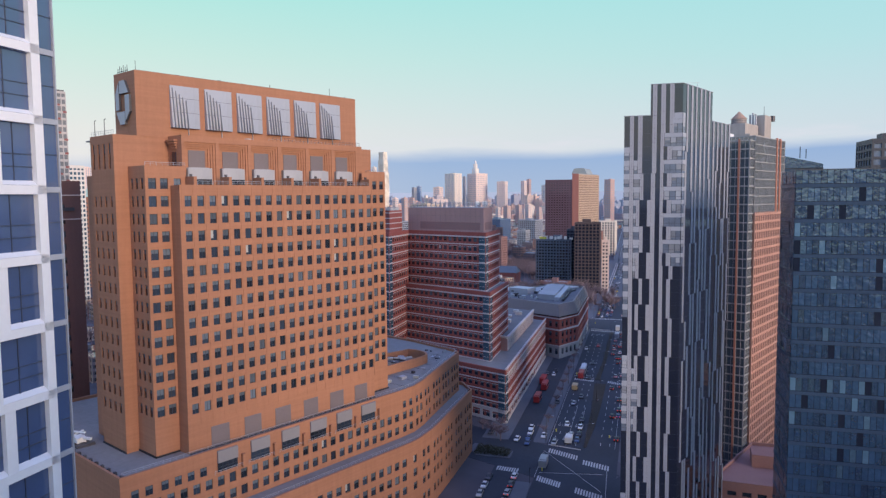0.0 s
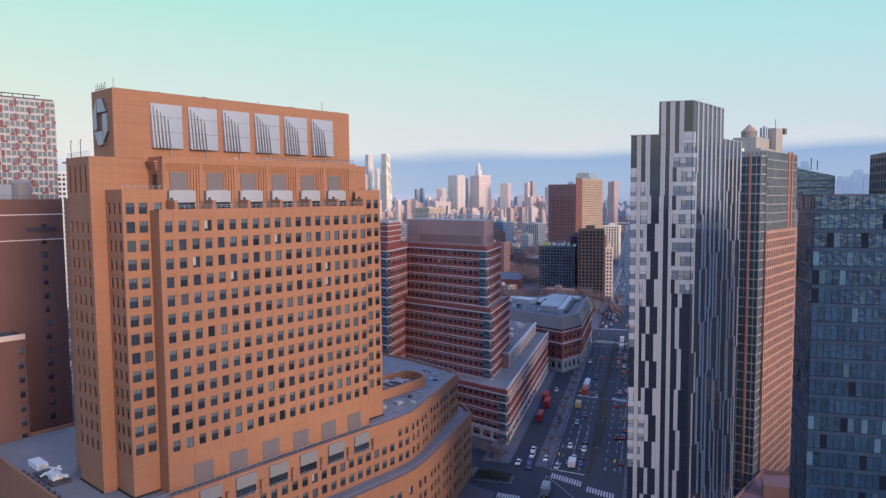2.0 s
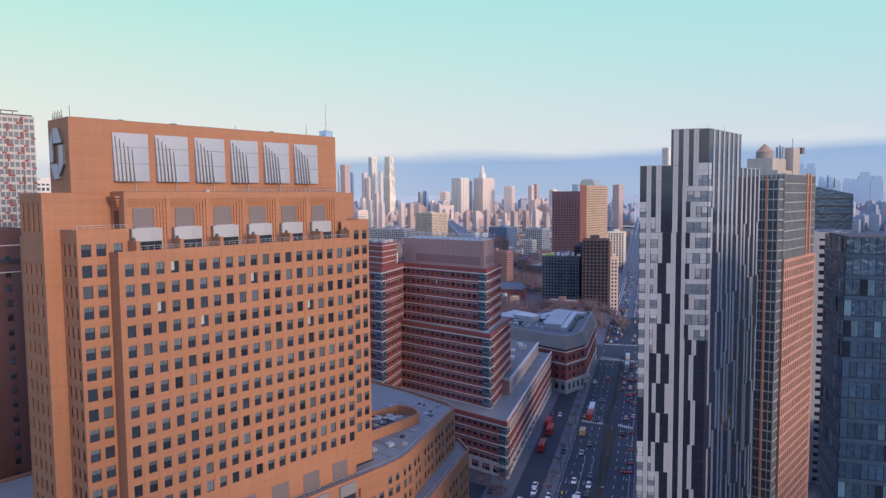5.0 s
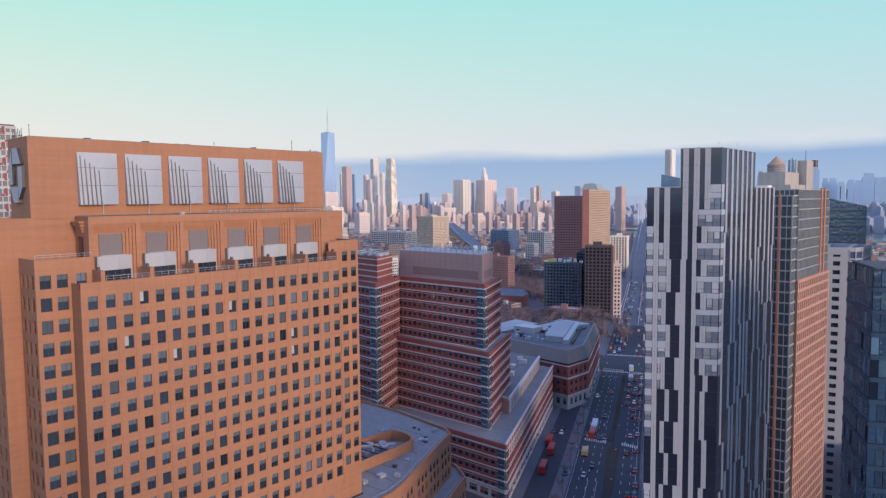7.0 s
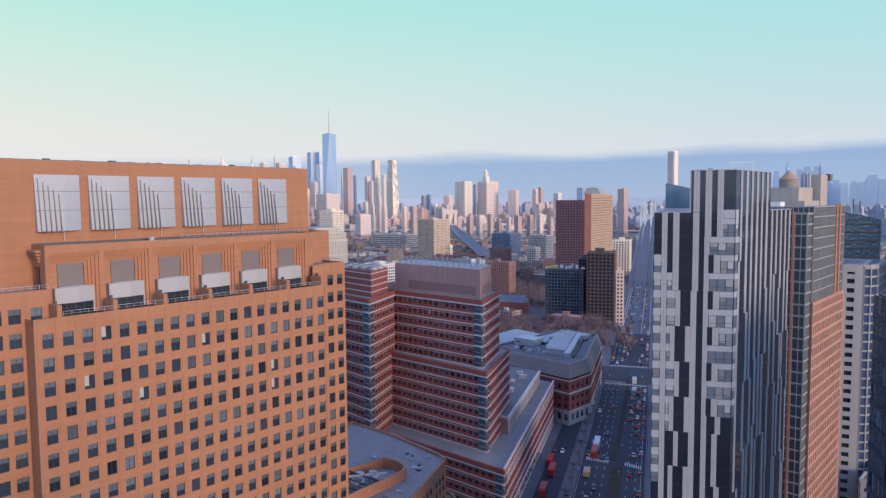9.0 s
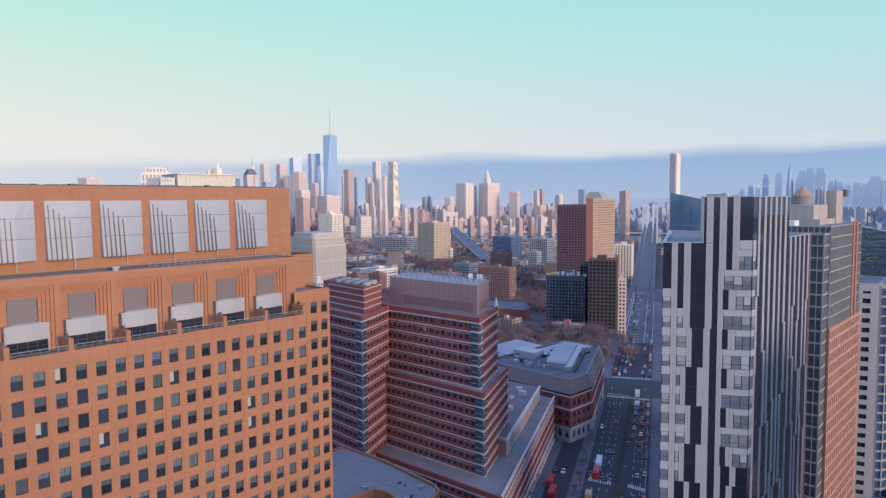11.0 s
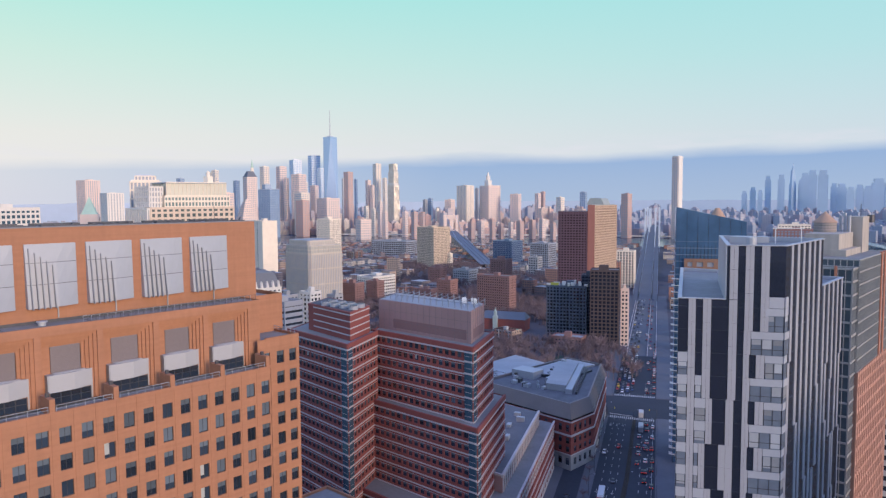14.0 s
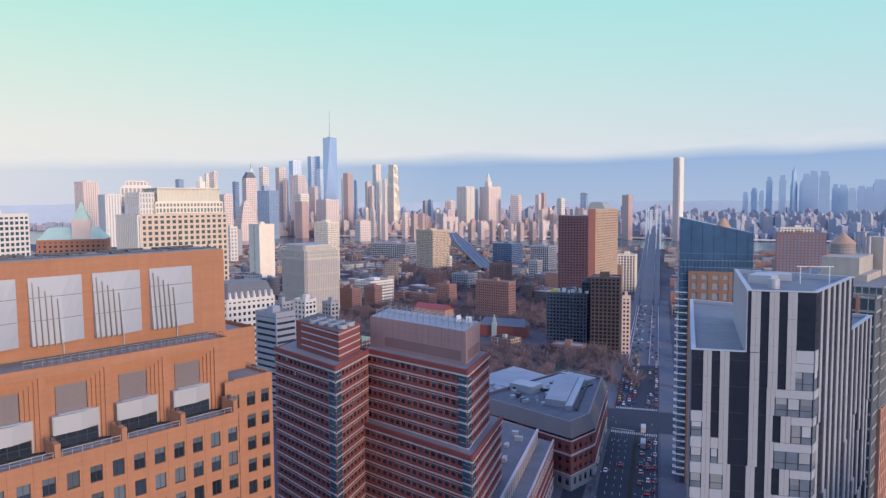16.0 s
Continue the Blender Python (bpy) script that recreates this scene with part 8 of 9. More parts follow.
part("side_truss", m, STEEL_BLUE, t)
for s0 in (1960, 2320):
    m = Mesh()
    for v in (-40, -29.6, -14.4, -4):
        m.prism([along(s0 - 2.5, v - 1.9)[:2], along(s0 - 2.5, v + 1.9)[:2], along(s0 + 2.5, v + 1.9)[:2], along(s0 + 2.5, v - 1.9)[:2]], 0, 98)
        m.cyl(*along(s0, v)[:2], 1.6, 98, 102.5, 0, 8, 0.3)
    for z in (52, 66, 80):
        m.beam(along(s0, -40, z), along(s0, -29.6, z + 8), 0.55)
        m.beam(along(s0, -29.6, z), along(s0, -40, z + 8), 0.55)
        m.beam(along(s0, -14.4, z), along(s0, -4, z + 8), 0.55)
        m.beam(along(s0, -4, z), along(s0, -14.4, z + 8), 0.55)
    m.beam(along(s0, -41, 95), along(s0, -3, 95), 1.6)
    part("tower", m, BRIDGE_PAINT, t)
m = Mesh()
for v in (-40, -29.6, -14.4, -4):
    for k in range(18):
        f0, f1 = k / 18, (k + 1) / 18
        m.beam(along(1450 + 510 * f0, v, 24 + 74 * f0 ** 1.8), along(1450 + 510 * f1, v, 24 + 74 * f1 ** 1.8), 0.35)
        g0, g1 = abs(f0 * 2 - 1) ** 2, abs(f1 * 2 - 1) ** 2
        m.beam(along(1960 + 360 * f0, v, 48 + 50 * g0), along(1960 + 360 * f1, v, 48 + 50 * g1), 0.4)
parts("cable", m, STEEL_BLUE, t)
t = thing("stone_bridge", -1290, 1510, 0, "old suspension bridge with a pointed-arch stone tower", "bridge")
a, b = Vector((-818, 1056, 8)), Vector((-1367, 1574, 42))
dB = (b - a).normalized()
sB = Vector((-dB.y, dB.x, 0)).normalized()
m = Mesh()
for k in range(20):
    p, q = a + (b - a) * (k / 20), a + (b - a) * ((k + 1) / 20)
    m.quad(p - sB * 13, p + sB * 13, q + sB * 13, q - sB * 13)
    for o in (-13, -4, 4, 13):
        m.beam(p + sB * o, q + sB * o + Vector((0, 0, 0.2)), 2.0)
    m.beam(p - Vector((0, 0, p.z)), p, 3)
part("deck", m, material("bridge_steel", (0.16, 0.18, 0.225), 0.7, vary=0.15), t)
m = Mesh()
c = Vector((-1335, 1544, 0))
tB = math.degrees(math.atan2(sB.y, sB.x))
for o, w_ in ((-17, 8), (0, 7), (17, 8)):
    p = c + sB * o
    m.prism(rect(p.x, p.y, tB, w_, 13), 0, 72)
m.prism(rect(c.x, c.y, tB, 43, 13), 72, 84)
m.prism(rect(c.x, c.y, tB, 43, 13), 34, 42)
part("stone_tower", m, PINK_STONE, t)
m = Mesh()
for o in (-13, 13):
    for k in range(12):
        f0, f1 = k / 12, (k + 1) / 12
        p = lambda f: Vector((c.x, c.y, 0)) + (a - c).normalized() * (400 * (1 - f)) * 1.0 + sB * o
        u0, u1 = p(f0), p(f1)
        m.beam((u0.x, u0.y, 26 + 56 * f0 ** 1.7), (u1.x, u1.y, 26 + 56 * f1 ** 1.7), 0.8)
parts("cable", m, STEEL_BLUE, t)
m = Mesh()
m.beam((-1480, 1980, 6), (-1080, 2160, 6), 4.0)
m.beam((-1080, 2160, 6), (-500, 2310, 6), 4.0)
m.beam((-1480, 1980, 6), (-2050, 1640, 6), 4.0)
lone("river_viaduct", m, PALE_STONE, "pale elevated road along the far bank", "viaduct")


# unseen blocks added across the avenue's near end, beside the flight line, for shade
for x, y, w_, d_, h in ((62, 12, 34, 62, 100), (64, 96, 40, 52, 46), (74, 158, 34, 34, 50), (78, 232, 44, 50, 36)):
    block("neighbouring_block", rect(x, y, 0, w_, d_), h, GREY_STONE, GLASS, "plain grey concrete block added out of view for shade", "building", floor=3.6, bay=3.6, band=.45, pier=.4, group="neighbouring blocks")
Ue, Ve = Vector((-0.4155, 0.9096)), Vector((0.9096, 0.4155))
e0 = Vector((-46.8, 298.5))
block("dark_framed_tower", [tuple(e0), tuple(e0 + Ve * 22), tuple(e0 + Ve * 22 + Ue * 20), tuple(e0 + Ue * 20)], 111.5, METAL_DARK, BAY_GLASS, "dark-framed apartment tower behind the glass tower", "apartment tower", floor=3.1, bay=3.4, band=.3, pier=.25)
block("low_brick_podium", [(-68.9, 199), (-50, 206), (-58, 243), (-68.9, 238)], 8.5, DARK_BRICK, GLASS, "low reddish brick podium beside the towers", "low building", floor=4, bay=4, roof=DARK_BRICK)


# ---- the rest of the city: small houses, far blocks, bare trees ----
def free(x, y, r):
    return all((x - fx) ** 2 + (y - fy) ** 2 > (r + fr) ** 2 for fx, fy, fr in FOOT)


FOOT += [(-155, 108, 75), (-205, 250, 75), (-235, 300, 70), (-72, 175, 40), (-80, 256, 38), (-20, 195, 50), (-85, 5, 55), (-250, 390, 62), (-548, 325, 62), (-757, 333, 40),
         (-460, 328, 34), (-460, 795, 50), (-162, 392, 36), (-66, 305, 30), (-76, 350, 30), (-335, 92, 50), (-235, 62, 55), (-283, 66, 40), (-440, 595, 45), (-520, 590, 30)]
GREENS = [(-330, 500, 75), (-390, 470, 60), (-560, 720, 85), (-700, 860, 120), (-620, 610, 55), (-420, 680, 50), (-880, 980, 90), (-545, 545, 75), (-475, 575, 60), (-500, 655, 65), (-605, 480, 60)]


def river(x, y):
    """Whether a place lies in the water or on its banks."""
    for i in range(len(shore) - 1):
        (x0, y0), (x1, y1) = shore[i], shore[i + 1]
        (u0, v0), (u1, v1) = far[i], far[i + 1]
        if x0 <= x <= x1 or u0 <= x <= u1:
            f = min(1, max(0, (x - x0) / (x1 - x0)))
            g = min(1, max(0, (x - u0) / (u1 - u0)))
            if y0 + (y1 - y0) * f - 25 < y < v0 + (v1 - v0) * g + 30:
                return True
    return False


def beyond(x, y):
    for i in range(len(far) - 1):
        (u0, v0), (u1, v1) = far[i], far[i + 1]
        if u0 <= x <= u1:
            return y > v0 + (v1 - v0) * (x - u0) / (u1 - u0)
    return False


rng = random.Random(81)
near_wall, near_glass, near_roof, houses, towers_m, hazed_blocks = Mesh(), Mesh(), Mesh(), Mesh(), Mesh(), Mesh()
step = 26.0
more_trees = []
for iy in range(2, 90):
    for ix in range(-110, 70):
        x, y = ix * step + rng.uniform(-4, 4), iy * step + rng.uniform(-4, 4)
        D = math.hypot(x, y)
        if D < 300 or D > 2150 or ix % 4 == 0 or iy % 5 == 0:
            continue
        yaw = math.degrees(math.atan2(-x, y))
        if not 2 < yaw < 82:
            continue
        s_, v_ = -0.4155 * x + 0.9096 * y, 0.9096 * x + 0.4155 * y
        if -62 < v_ < 14 or (470 < s_ < 526 and -270 < v_ < 210):
            continue
        if river(x, y) or beyond(x, y) or any((x - a) ** 2 + (y - b) ** 2 < r * r for a, b, r in GREENS):
            continue
        if not free(x, y, 13):
            continue
        h = rng.choice((8, 10, 11, 13, 14, 16, 18)) if rng.random() < 0.9 else rng.uniform(20, 42)
        turn = rng.choice((0, 0, 8, 24.5)) if v_ < 0 else 24.5
        if D < 950 and v_ < -70 and rng.random() < 0.62:
            more_trees += [(x + rng.uniform(-9, 9), y + rng.uniform(-9, 9)) for q in range(4)]
            continue
        if D < 900:
            h = min(h, 13)
        if D > 1250:
            h = min(h * 0.5, 9)
        w_, d_ = rng.uniform(13, 22), rng.uniform(13, 22)
        if D < 950:
            gridded(near_wall, near_glass, rect(x, y, turn, w_, d_), 0, h, 3.6, 3.6, .5, .5, 0.25)
            near_roof.bar(x, y, turn, w_ - 0.8, d_ - 0.8, h - 0.5, h - 0.3)
            near_roof.bar(x + rng.uniform(-3, 3), y + rng.uniform(-3, 3), turn, 3.5, 3.0, h - 0.3, h + 2.2)
        else:
            houses.bar(x, y, turn, w_, d_, 0, h, 0, 1)
            if rng.random() < 0.5:
                houses.bar(x + 2, y - 1, turn, 4, 4, h, h + 2.5, 0, 1)
t = thing("low_buildings", -400, 500, 0, "mixed low brick and stone buildings with flat roofs", "low buildings", kind="stuff")
part("masonry", near_wall, LOWRISE, t, kind="stuff")
part("glazing", near_glass, GLASS, t, kind="stuff")
part("flat_roofs", near_roof, LOWROOF, t, kind="stuff")
lone("far_houses", houses, [LOWRISE, LOWROOF], "crowded low houses running down to the river", "houses", kind="stuff")
step = 36.0
for iy in range(12, 136):
    for ix in range(-136, 30):
        x, y = ix * step + rng.uniform(-8, 8), iy * step + rng.uniform(-8, 8)
        D = math.hypot(x, y)
        if D > 4750 or D < 1300 or river(x, y) or not beyond(x, y):
            continue
        if not 2 < math.degrees(math.atan2(-x, y)) < 84 or not free(x, y, 14):
            continue
        r = rng.random()
        h = rng.uniform(14, 30) if r < 0.62 else rng.uniform(30, 58) if r < 0.93 else rng.uniform(60, 95)
        if x < -2600 and y < 1700:
            h *= 0.35
        low = x > -1250 + (y - 2100) * -0.25
        if low:
            h *= 0.8
        w_, d_ = rng.uniform(14, 29), rng.uniform(14, 29)
        turn = rng.choice((-6, -14, -20))
        (towers_m if D < 3000 and not low else hazed_blocks).bar(x, y, turn, w_, d_, 0, h, 0)
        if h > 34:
            (towers_m if D < 3000 and not low else hazed_blocks).bar(x, y, turn, w_ * 0.45, d_ * 0.45, h, h + rng.uniform(3, 9), 0)
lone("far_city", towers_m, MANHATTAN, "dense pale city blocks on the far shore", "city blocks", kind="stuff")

lone("distant_city", hazed_blocks, HAZE_CITY, "distant city blocks coloured grey-blue for haze", "city blocks", kind="stuff")


def tree_mesh(seed, twigs=330, height=9.0):
    """A bare winter tree: a tapered trunk, forking limbs and many thin twigs."""
    r = random.Random(seed)
    trunk, crown = Mesh(), Mesh()
    trunk.cyl(0, 0, 0.28, 0, height * 0.36, 0, 6, 0.17)
    ends = []
    for k in range(9):
        a = 2 * math.pi * k / 9 + r.uniform(-.3, .3)
        l = height * r.uniform(.28, .5)
        up = r.uniform(.5, 1.2)
        b = Vector((0, 0, height * r.uniform(.27, .37)))
        e = b + Vector((math.cos(a), math.sin(a), up)).normalized() * l
        trunk.beam(b, e, 0.13)
        ends += [b + (e - b) * f for f in (.45, .7, 1.0)]
    for k in range(twigs):
        p = r.choice(ends)
        d = Vector((r.uniform(-1, 1), r.uniform(-1, 1), r.uniform(-.2, 1))).normalized() * height * r.uniform(.10, .24)
        s = d.cross(Vector((r.uniform(-1, 1), r.uniform(-1, 1), r.uniform(-1, 1)))).normalized() * 0.07
        crown.quad(p - s, p + s, p + d + s * 0.3, p + d - s * 0.3)
    return trunk, crown


kinds = []
for k in range(3):
    tr, cr = tree_mesh(100 + k)
    ob = thing("bare_tree", 0, 0, -60, "bare brown winter street tree", "tree", "bare trees")
    for nm, me in (("trunk", tr), ("crown", cr)):
        q = new(nm, me.data(nm, [BARK]))
        q.parent = ob
    kinds.append(ob)
spots = []
for k in range(15):
    spots.append((along(262 + 14 * k, -35.6), 0.55))
for k in range(10):
    spots.append((along(255 + 9 * k, -53), 0.7))
for k in range(36):
    gx, gy, gr = GREENS[k % 2]
    a, q = rng.uniform(0, 6.28), gr * math.sqrt(rng.random())
    spots.append(((gx + q * math.cos(a), gy + q * math.sin(a), 0), rng.uniform(.8, 1.3)))
for k in range(12):
    spots.append(((-150 - 6.5 * k, 207 + 3.0 * (k % 3), 0), rng.uniform(.6, .9)))
for k, (p, sc_) in enumerate(spots):
    if k < 3:
        kinds[k].location, kinds[k].scale, kinds[k].rotation_euler = (p[0], p[1], 0.05), (sc_, sc_, sc_), (0, 0, k)
    else:
        copy_thing(kinds[k % 3], pose(p[0], p[1], 0.05, 0, 0, 47 * k)).scale = (sc_, sc_, sc_)
grove = Mesh()
for gx, gy, gr in GREENS:
    for k in range(int(gr * 3.2)):
        a, q = rng.uniform(0, 6.28), gr * math.sqrt(rng.random())
        more_trees.append((gx + q * math.cos(a), gy + q * math.sin(a)))
for x, y in more_trees:
    if not free(x, y, -4):
        continue
    h = rng.uniform(10, 17)
    grove.cyl(x, y, 0.3, 0, h * .5, 0, 4, 0.12)
    for j in range(85):
        p = Vector((x, y, h * rng.uniform(.35, .6)))
        d = Vector((rng.uniform(-1, 1), rng.uniform(-1, 1), rng.uniform(0, 1.3))).normalized() * h * rng.uniform(.2, .5)
        s = d.cross(Vector((rng.uniform(-1, 1), rng.uniform(-1, 1), rng.uniform(-1, 1)))).normalized() * 0.12
        grove.quad(p - s, p + s, p + d + s * .3, p + d - s * .3)
lone("bare_groves", grove, BARK, "groves of bare brown winter trees", "trees", kind="stuff")


# ---- vehicles and street furniture ----
CAR_GLASS = material("car_glass", (0.02, 0.025, 0.03), 0.08, ior=1.6)
TYRE = material("tyre_rubber", (0.02, 0.02, 0.02), 0.9)
paints = [("white", (0.70, 0.71, 0.72)), ("black", (0.02, 0.02, 0.022)), ("silver", (0.38, 0.39, 0.41)), ("dark grey", (0.08, 0.085, 0.095)), ("red", (0.40, 0.03, 0.03)), ("blue", (0.04, 0.08, 0.2)), ("yellow", (0.65, 0.42, 0.03))]


def wheel_data(r, w, name="wheel"):
    m = Mesh()
    n = 10
    i = len(m.v)
    for x in (-w / 2, w / 2):
        m.v += [(x, r * math.cos(2 * math.pi * k / n), r * math.sin(2 * math.pi * k / n)) for k in range(n)]
    m.f += [tuple(i + k for k in reversed(range(n))), tuple(i + n + k for k in range(n))]
    for k in range(n):
        j = (k + 1) % n
        m.f.append((i + k, i + j, i + n + j, i + n + k))
    m.m += [0] * (n + 2)
    return m.data(name, [TYRE])


CAR_WHEEL, BIG_WHEEL = wheel_data(0.33, 0.22), wheel_data(0.5, 0.3)


lamp_red = material("red_tail_lens", (0.45, 0.02, 0.02), 0.3)
lens = lamp_red.node_tree.nodes["Principled BSDF"]
lens.inputs["Emission Color"].default_value, lens.inputs["Emission Strength"].default_value = (1.0, 0.06, 0.04, 1), 0.9
tlm = Mesh()
tlm.box(-0.2, 0.2, -0.05, 0.04, -0.09, 0.09)
TAIL_LIGHT = tlm.data("tail_light", [lamp_red])


def car(colour, rgb):
    """A saloon car along +y, standing on its wheels at the origin."""
    ob = thing("car", 0, 0, 0, colour + " car in the street traffic", "car", "cars")
    paint = material(colour + "_car_paint", rgb, 0.3, 0.1, vary=0.04)
    m = Mesh()
    side = [(-2.25, .35), (2.2, .32), (2.28, .62), (2.05, .82), (1.05, .93), (-1.55, .96), (-2.2, .90), (-2.3, .6)]
    i, n = 0, len(side)
    for x in (-.88, .88):
        m.v += [(x * (0.96 if z > .8 else 1), y, z) for y, z in side]
    m.f += [tuple(range(n)), tuple(n + k for k in reversed(range(n)))]
    for k in range(n):
        j = (k + 1) % n
        m.f.append((j, k, n + k, n + j))
    m.m += [0] * (n + 2)
    q = new("body", m.data("body", [paint]))
    q.parent = ob
    m = Mesh()
    m.prism([(-.82, -1.75), (.82, -1.75), (.82, 1.1), (-.82, 1.1)], .93, 1.40, 0, 1, [(-.62, -1.2), (.62, -1.2), (.62, .35), (-.62, .35)])
    m.prism([(-.6, -1.15), (.6, -1.15), (.6, .3), (-.6, .3)], 1.40, 1.45, 1)
    q = new("cabin", m.data("cabin", [CAR_GLASS, paint]))
    q.parent = ob
    for x in (-.62, .62):
        tl = new("tail_light", TAIL_LIGHT)
        tl.parent, tl.location = ob, (x, -2.27, .72)
    for x in (-.8, .8):
        for y in (-1.4, 1.4):
            wl = new("wheel", CAR_WHEEL)
            wl.parent, wl.location = ob, (x, y, .33)
    return ob


def big(name, label, length, height, rgb, category, band=True):
    ob = thing(name, 0, 0, 0, label, category)
    paint = material(name + "_paint", rgb, 0.4, vary=0.05)
    m = Mesh()
    m.box(-1.27, 1.27, -length / 2, length / 2, .4, height)
    m.box(-1.0, 1.0, -length / 2 + 1, length / 2 - 2, height, height + .22)
    q = new("body", m.data("body", [paint]))
    q.parent = ob
    m = Mesh()
    if band:
        m.box(-1.29, 1.29, -length / 2 + .6, length / 2 - .5, 1.35, 2.35)
        m.box(-1.1, 1.1, length / 2 - .1, length / 2 + .03, 1.2, 2.6)
    else:
        m.box(-1.1, 1.1, length / 2 - .1, length / 2 + .03, 1.3, 2.1)
    q = new("window_band", m.data("window_band", [CAR_GLASS]))
    q.parent = ob
    for x in (-1.1, 1.1):
        for y in (-length / 2 + 2, length / 2 - 2):
            wl = new("wheel", BIG_WHEEL)
            wl.parent, wl.location = ob, (x, y, .5)
    return ob


rng = random.Random(91)
protos = [car(*p) for p in paints]
used = set()


def drive(s_, v_, back=False, k=None):
    k = rng.choice((0, 0, 0, 0, 1, 1, 1, 2, 2, 2, 3, 3, 3, 1, 4, 5, 5, 3, 2, 6)) if k is None else k
    p = along(s_, v_, 0.075)
    m = pose(*p, 0, 0, AVENUE_TURN - 90 + (180 if back else 0) + rng.uniform(-2, 2))
    if k in used:
        copy_thing(protos[k], m)
    else:
        protos[k].matrix_basis = m
        used.add(k)


# queue up the avenue beyond the wide crossing, and loose traffic nearer
for lane in (-31.2, -28.0, -24.8, -21.9):
    s_ = 528 + rng.uniform(0, 4)
    while s_ < 640:
        if rng.random() < 0.85:
            drive(s_, lane, True)
        s_ += rng.uniform(6.2, 8.5)
for lane, s0, s1, gap, back in ((-31.2, 350, 470, 75, True), (-24.8, 345, 470, 45, True),
                                (-15.0, 400, 470, 16, False), (-12.0, 350, 470, 48, False), (-11.5, 380, 470, 14, False), (-8.6, 310, 470, 17, False), (-8.4, 530, 700, 11, False), (-13.0, 535, 900, 60, False),
                                (-28, 650, 990, 20, True), (-24.6, 650, 990, 24, True), (-22, 650, 990, 30, True), (-12.0, 530, 990, 34, False), (-15.5, 700, 990, 40, False)):
    s_ = s0 + rng.uniform(0, 6)
    while s_ < s1:
        drive(s_, lane + rng.uniform(-.2, .2), back)
        s_ += gap * rng.uniform(.6, 1.5)
for s_ in (128, 135, 142, 150, 157, 170, 178, 186, 195, 202, 208.5, 215):
    drive(s_, -47.2, True)
    drive(s_ + 3, -39.2, False)
for s_, v_ in ((266.6, -41.1), (261.0, -40.6), (255.1, -40.5), (249.6, -40.0), (252.5, -44.4), (258.8, -35.1), (252.2, -30.4), (257.8, -55.5), (274.3, -27.9), (303.4, -35.2), (303.4, -28.0), (314.5, -25.7),
               (257, -22.4), (263.5, -22.2), (272, -22.4), (281, -22.6), (262, -25.2), (351, -42.6), (358, -42.4), (352, -46.0)):
    drive(s_, v_, True)
for s_, v_ in ((289.4, -10.9), (331.9, -12.7), (290.0, -8.5), (262, -8.2), (299, -8.4)):
    drive(s_, v_, False)
truck = big("box_truck", "white box truck on the avenue", 6.5, 2.8, (0.30, 0.31, 0.33), "truck", False)
truck.matrix_basis = pose(*along(230.3, -31.4, 0.075), 0, 0, AVENUE_TURN - 90)
bus = big("city_bus", "white and blue city bus on the avenue", 12, 3.1, (0.55, 0.58, 0.62), "bus")
bus.matrix_basis = pose(*along(362, -28.4, 0.075), 0, 0, AVENUE_TURN - 90)
bus = big("city_bus", "red city bus on the avenue", 9, 3.0, (0.36, 0.05, 0.05), "bus")
bus.matrix_basis = pose(*along(351, -28.6, 0.075), 0, 0, AVENUE_TURN - 90)
van = big("delivery_van", "white delivery van waiting at the crossing", 5.4, 2.3, (0.62, 0.63, 0.65), "van", False)
van.matrix_basis = pose(*along(255.7, -25.4, 0.075), 0, 0, AVENUE_TURN - 90)
van = big("school_van", "yellow and white van on the avenue", 6.0, 2.5, (0.42, 0.33, 0.20), "van")
van.matrix_basis = pose(*along(327.5, -29.7, 0.075), 0, 0, AVENUE_TURN - 90)
truck = big("box_truck", "white delivery truck on the avenue", 7.5, 3.0, (0.5, 0.5, 0.52), "truck", False)
truck.matrix_basis = pose(*along(480, -15.0, 0.075), 0, 0, AVENUE_TURN - 90)
truck = big("box_truck", "pale long lorry on the avenue", 9, 3.1, (0.45, 0.45, 0.47), "truck", False)
truck.matrix_basis = pose(*along(455, -14.6, 0.075), 0, 0, AVENUE_TURN - 90)
for s_, v_ in ((336.0, -46.0), (325.5, -43.8), (304.9, -44.2)):
    fe = big("fire_engine", "red fire engine parked by the pavement", 9, 3.1, (0.34, 0.03, 0.035), "fire engine")
    fe.matrix_basis = pose(*along(s_, v_, 0.075), 0, 0, AVENUE_TURN - 90)

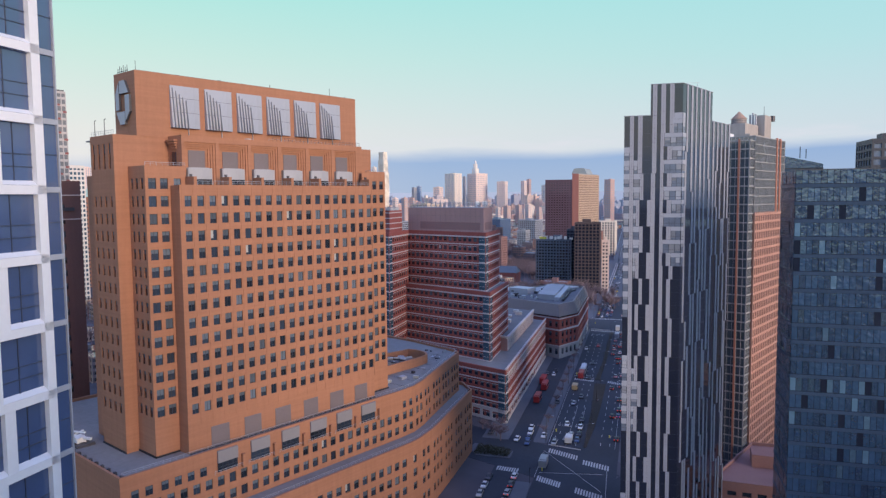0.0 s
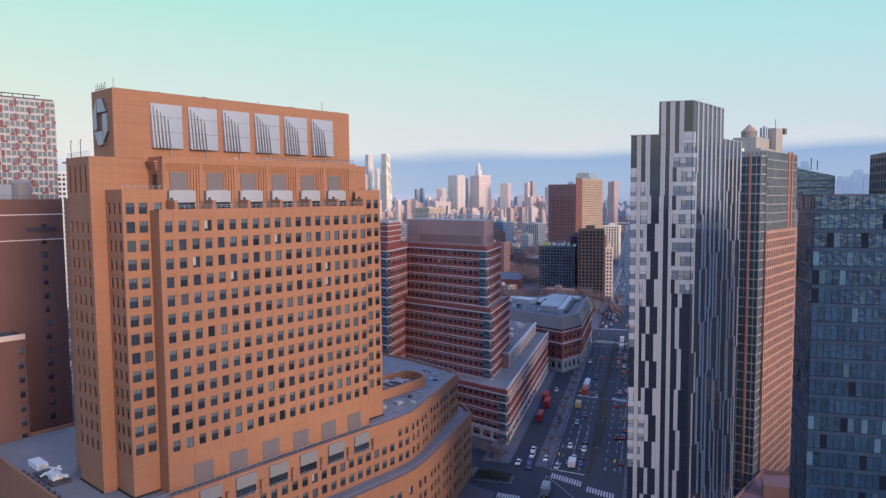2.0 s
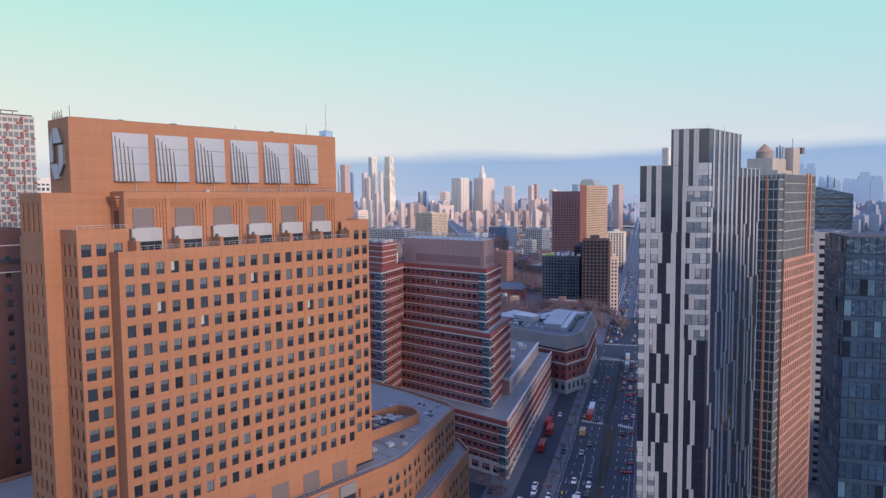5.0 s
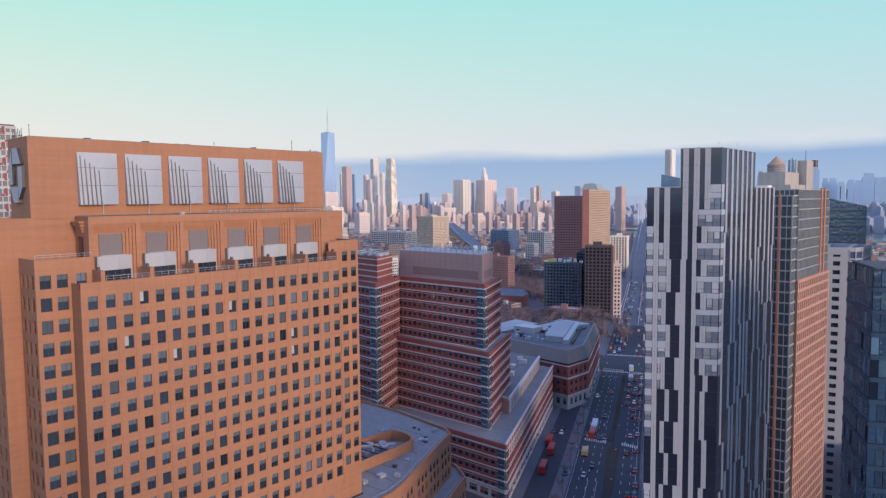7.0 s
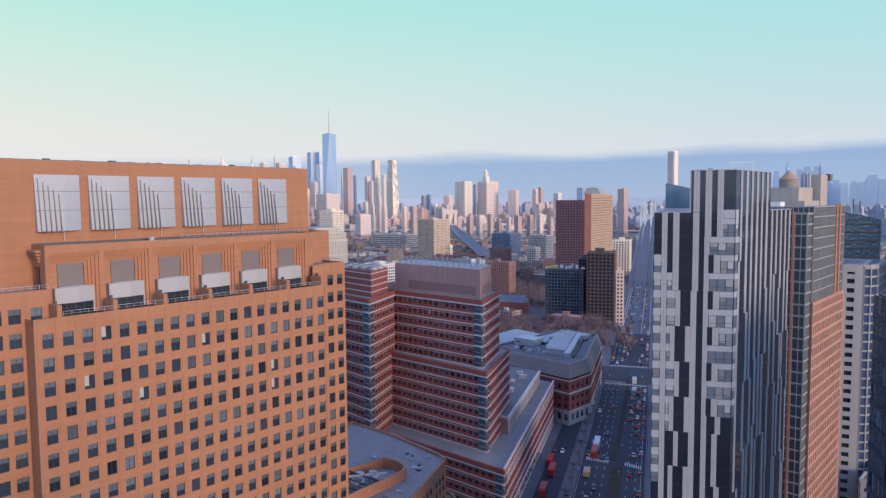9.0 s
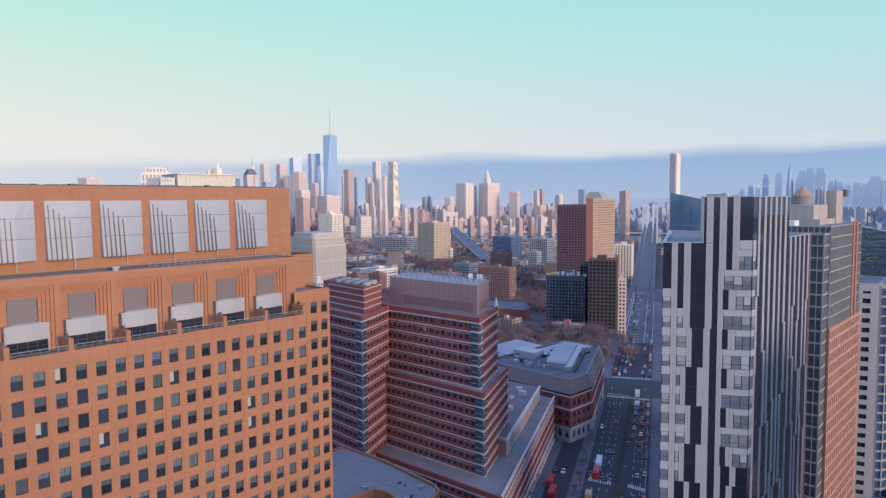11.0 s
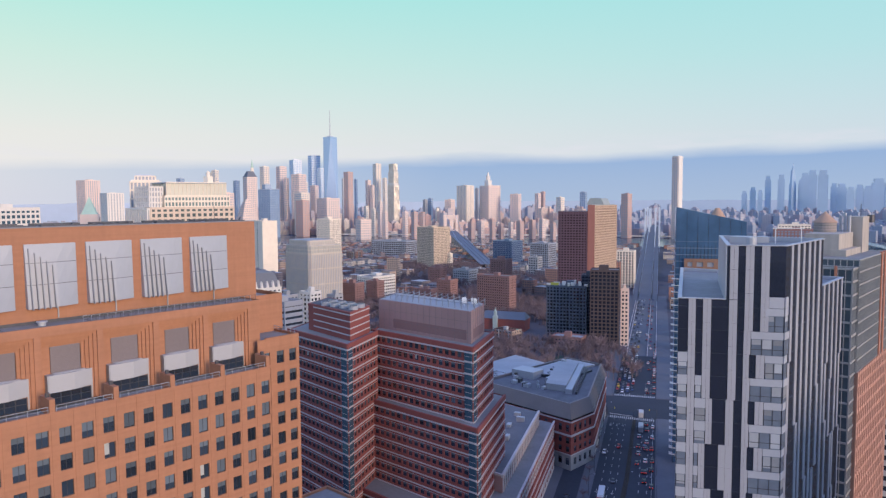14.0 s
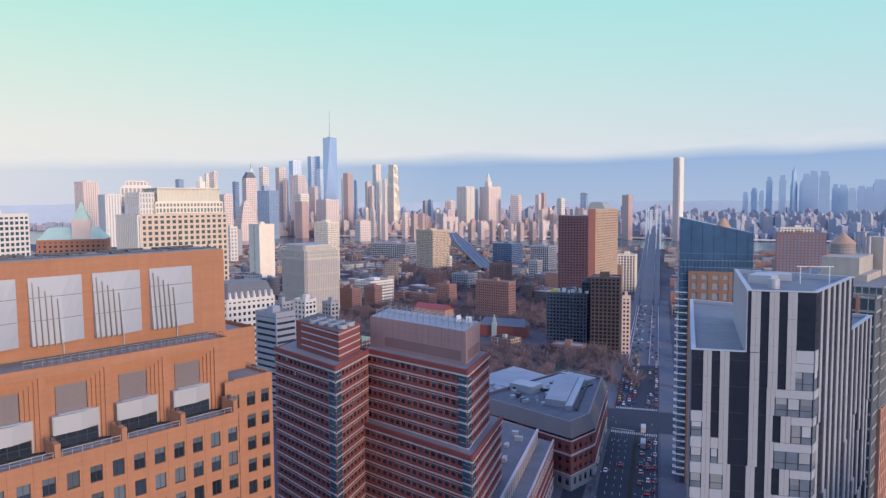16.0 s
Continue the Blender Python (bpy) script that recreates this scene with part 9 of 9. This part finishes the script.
# planted corner bed
bed = thing("planting_bed", *along(240, -51), "kerbed corner bed with dark winter shrubs", "planting bed")
m = Mesh()
m.prism([along(233.5, -56)[:2], along(233.5, -43.6)[:2], along(240.5, -43.8)[:2], along(245, -59)[:2], along(240, -60)[:2]], 0.0, 0.3)
part("kerb", m, CONCRETE, bed)
m = Mesh()
rs = random.Random(77)
for k in range(2600):
    s_, v_ = rs.uniform(234.2, 243), rs.uniform(-57, -44.4)
    if s_ > 240 + (-44 - v_) * 0.3:
        continue
    hump = 0.9 + 0.7 * noise.noise((s_ * 0.5, v_ * 0.5, 4))
    p = Vector(along(s_, v_, 0.3 + hump * rs.random()))
    d = Vector((rs.uniform(-1, 1), rs.uniform(-1, 1), rs.uniform(-.2, 1))).normalized() * rs.uniform(.25, .5)
    q = d.cross(Vector((rs.uniform(-1, 1), rs.uniform(-1, 1), rs.uniform(-1, 1)))).normalized() * 0.12
    m.quad(p - q, p + q, p + d + q * .5, p + d - q * .5)
part("shrubs", m, material("winter_shrub", (0.055, 0.058, 0.035), 0.9, vary=0.3, island=0.4), bed, "dark olive shrubs", "stuff")

# street lamps and traffic signals
lamp = thing("street_lamp", 0, 0, 0, "grey steel street lamp with a curved arm", "street lamp", "street lamps")
m = Mesh()
m.cyl(0, 0, 0.11, 0, 9, 0, 8, 0.06)
q = new("pole", m.data("pole", [METAL_DARK]))
q.parent = lamp
m = Mesh()
m.beam((0, 0, 8.9), (1.2, 0, 9.5), 0.09)
m.beam((1.2, 0, 9.5), (2.4, 0, 9.6), 0.09)
q = new("arm", m.data("arm", [METAL_DARK]))
q.parent = lamp
m = Mesh()
m.box(2.1, 2.8, -.15, .15, 9.5, 9.66)
q = new("lamp_head", m.data("lamp_head", [METAL_PALE]))
q.parent = lamp
first = True
for s_, v_, turn in [(255 + 27 * k, -33.7, 24.5) for k in range(9)] + [(258 + 27 * k, -6.2, 204.5) for k in range(8)] + [(250 + 30 * k, -18.6, 24.5) for k in range(8)]:
    mm = pose(*along(s_, v_, 0.16), 0, 0, turn)
    if first:
        lamp.matrix_basis, first = mm, False
    else:
        copy_thing(lamp, mm)
sig = thing("traffic_signal", 0, 0, 0, "traffic signal on a dark pole", "traffic light", "traffic lights")
m = Mesh()
m.cyl(0, 0, 0.1, 0, 5.5, 0, 8)
m.beam((0, 0, 5.3), (4.0, 0, 5.7), 0.1)
q = new("mast", m.data("mast", [METAL_DARK]))
q.parent = sig
m = Mesh()
m.box(3.8, 4.15, -.18, .18, 4.8, 5.8)
q = new("signal_head", m.data("signal_head", [YELLOW]))
q.parent = sig
for k, (s_, v_) in enumerate(((252, -33.6), (214, -33.6), (250, -6.3), (336, -33.6), (475, -33.6), (476, -6.4), (521, -33.6))):
    mm = pose(*along(s_, v_, 0.1), 0, 0, 24.5 + 180 * (v_ > -10))
    if k == 0:
        sig.matrix_basis = mm
    else:
        copy_thing(sig, mm)
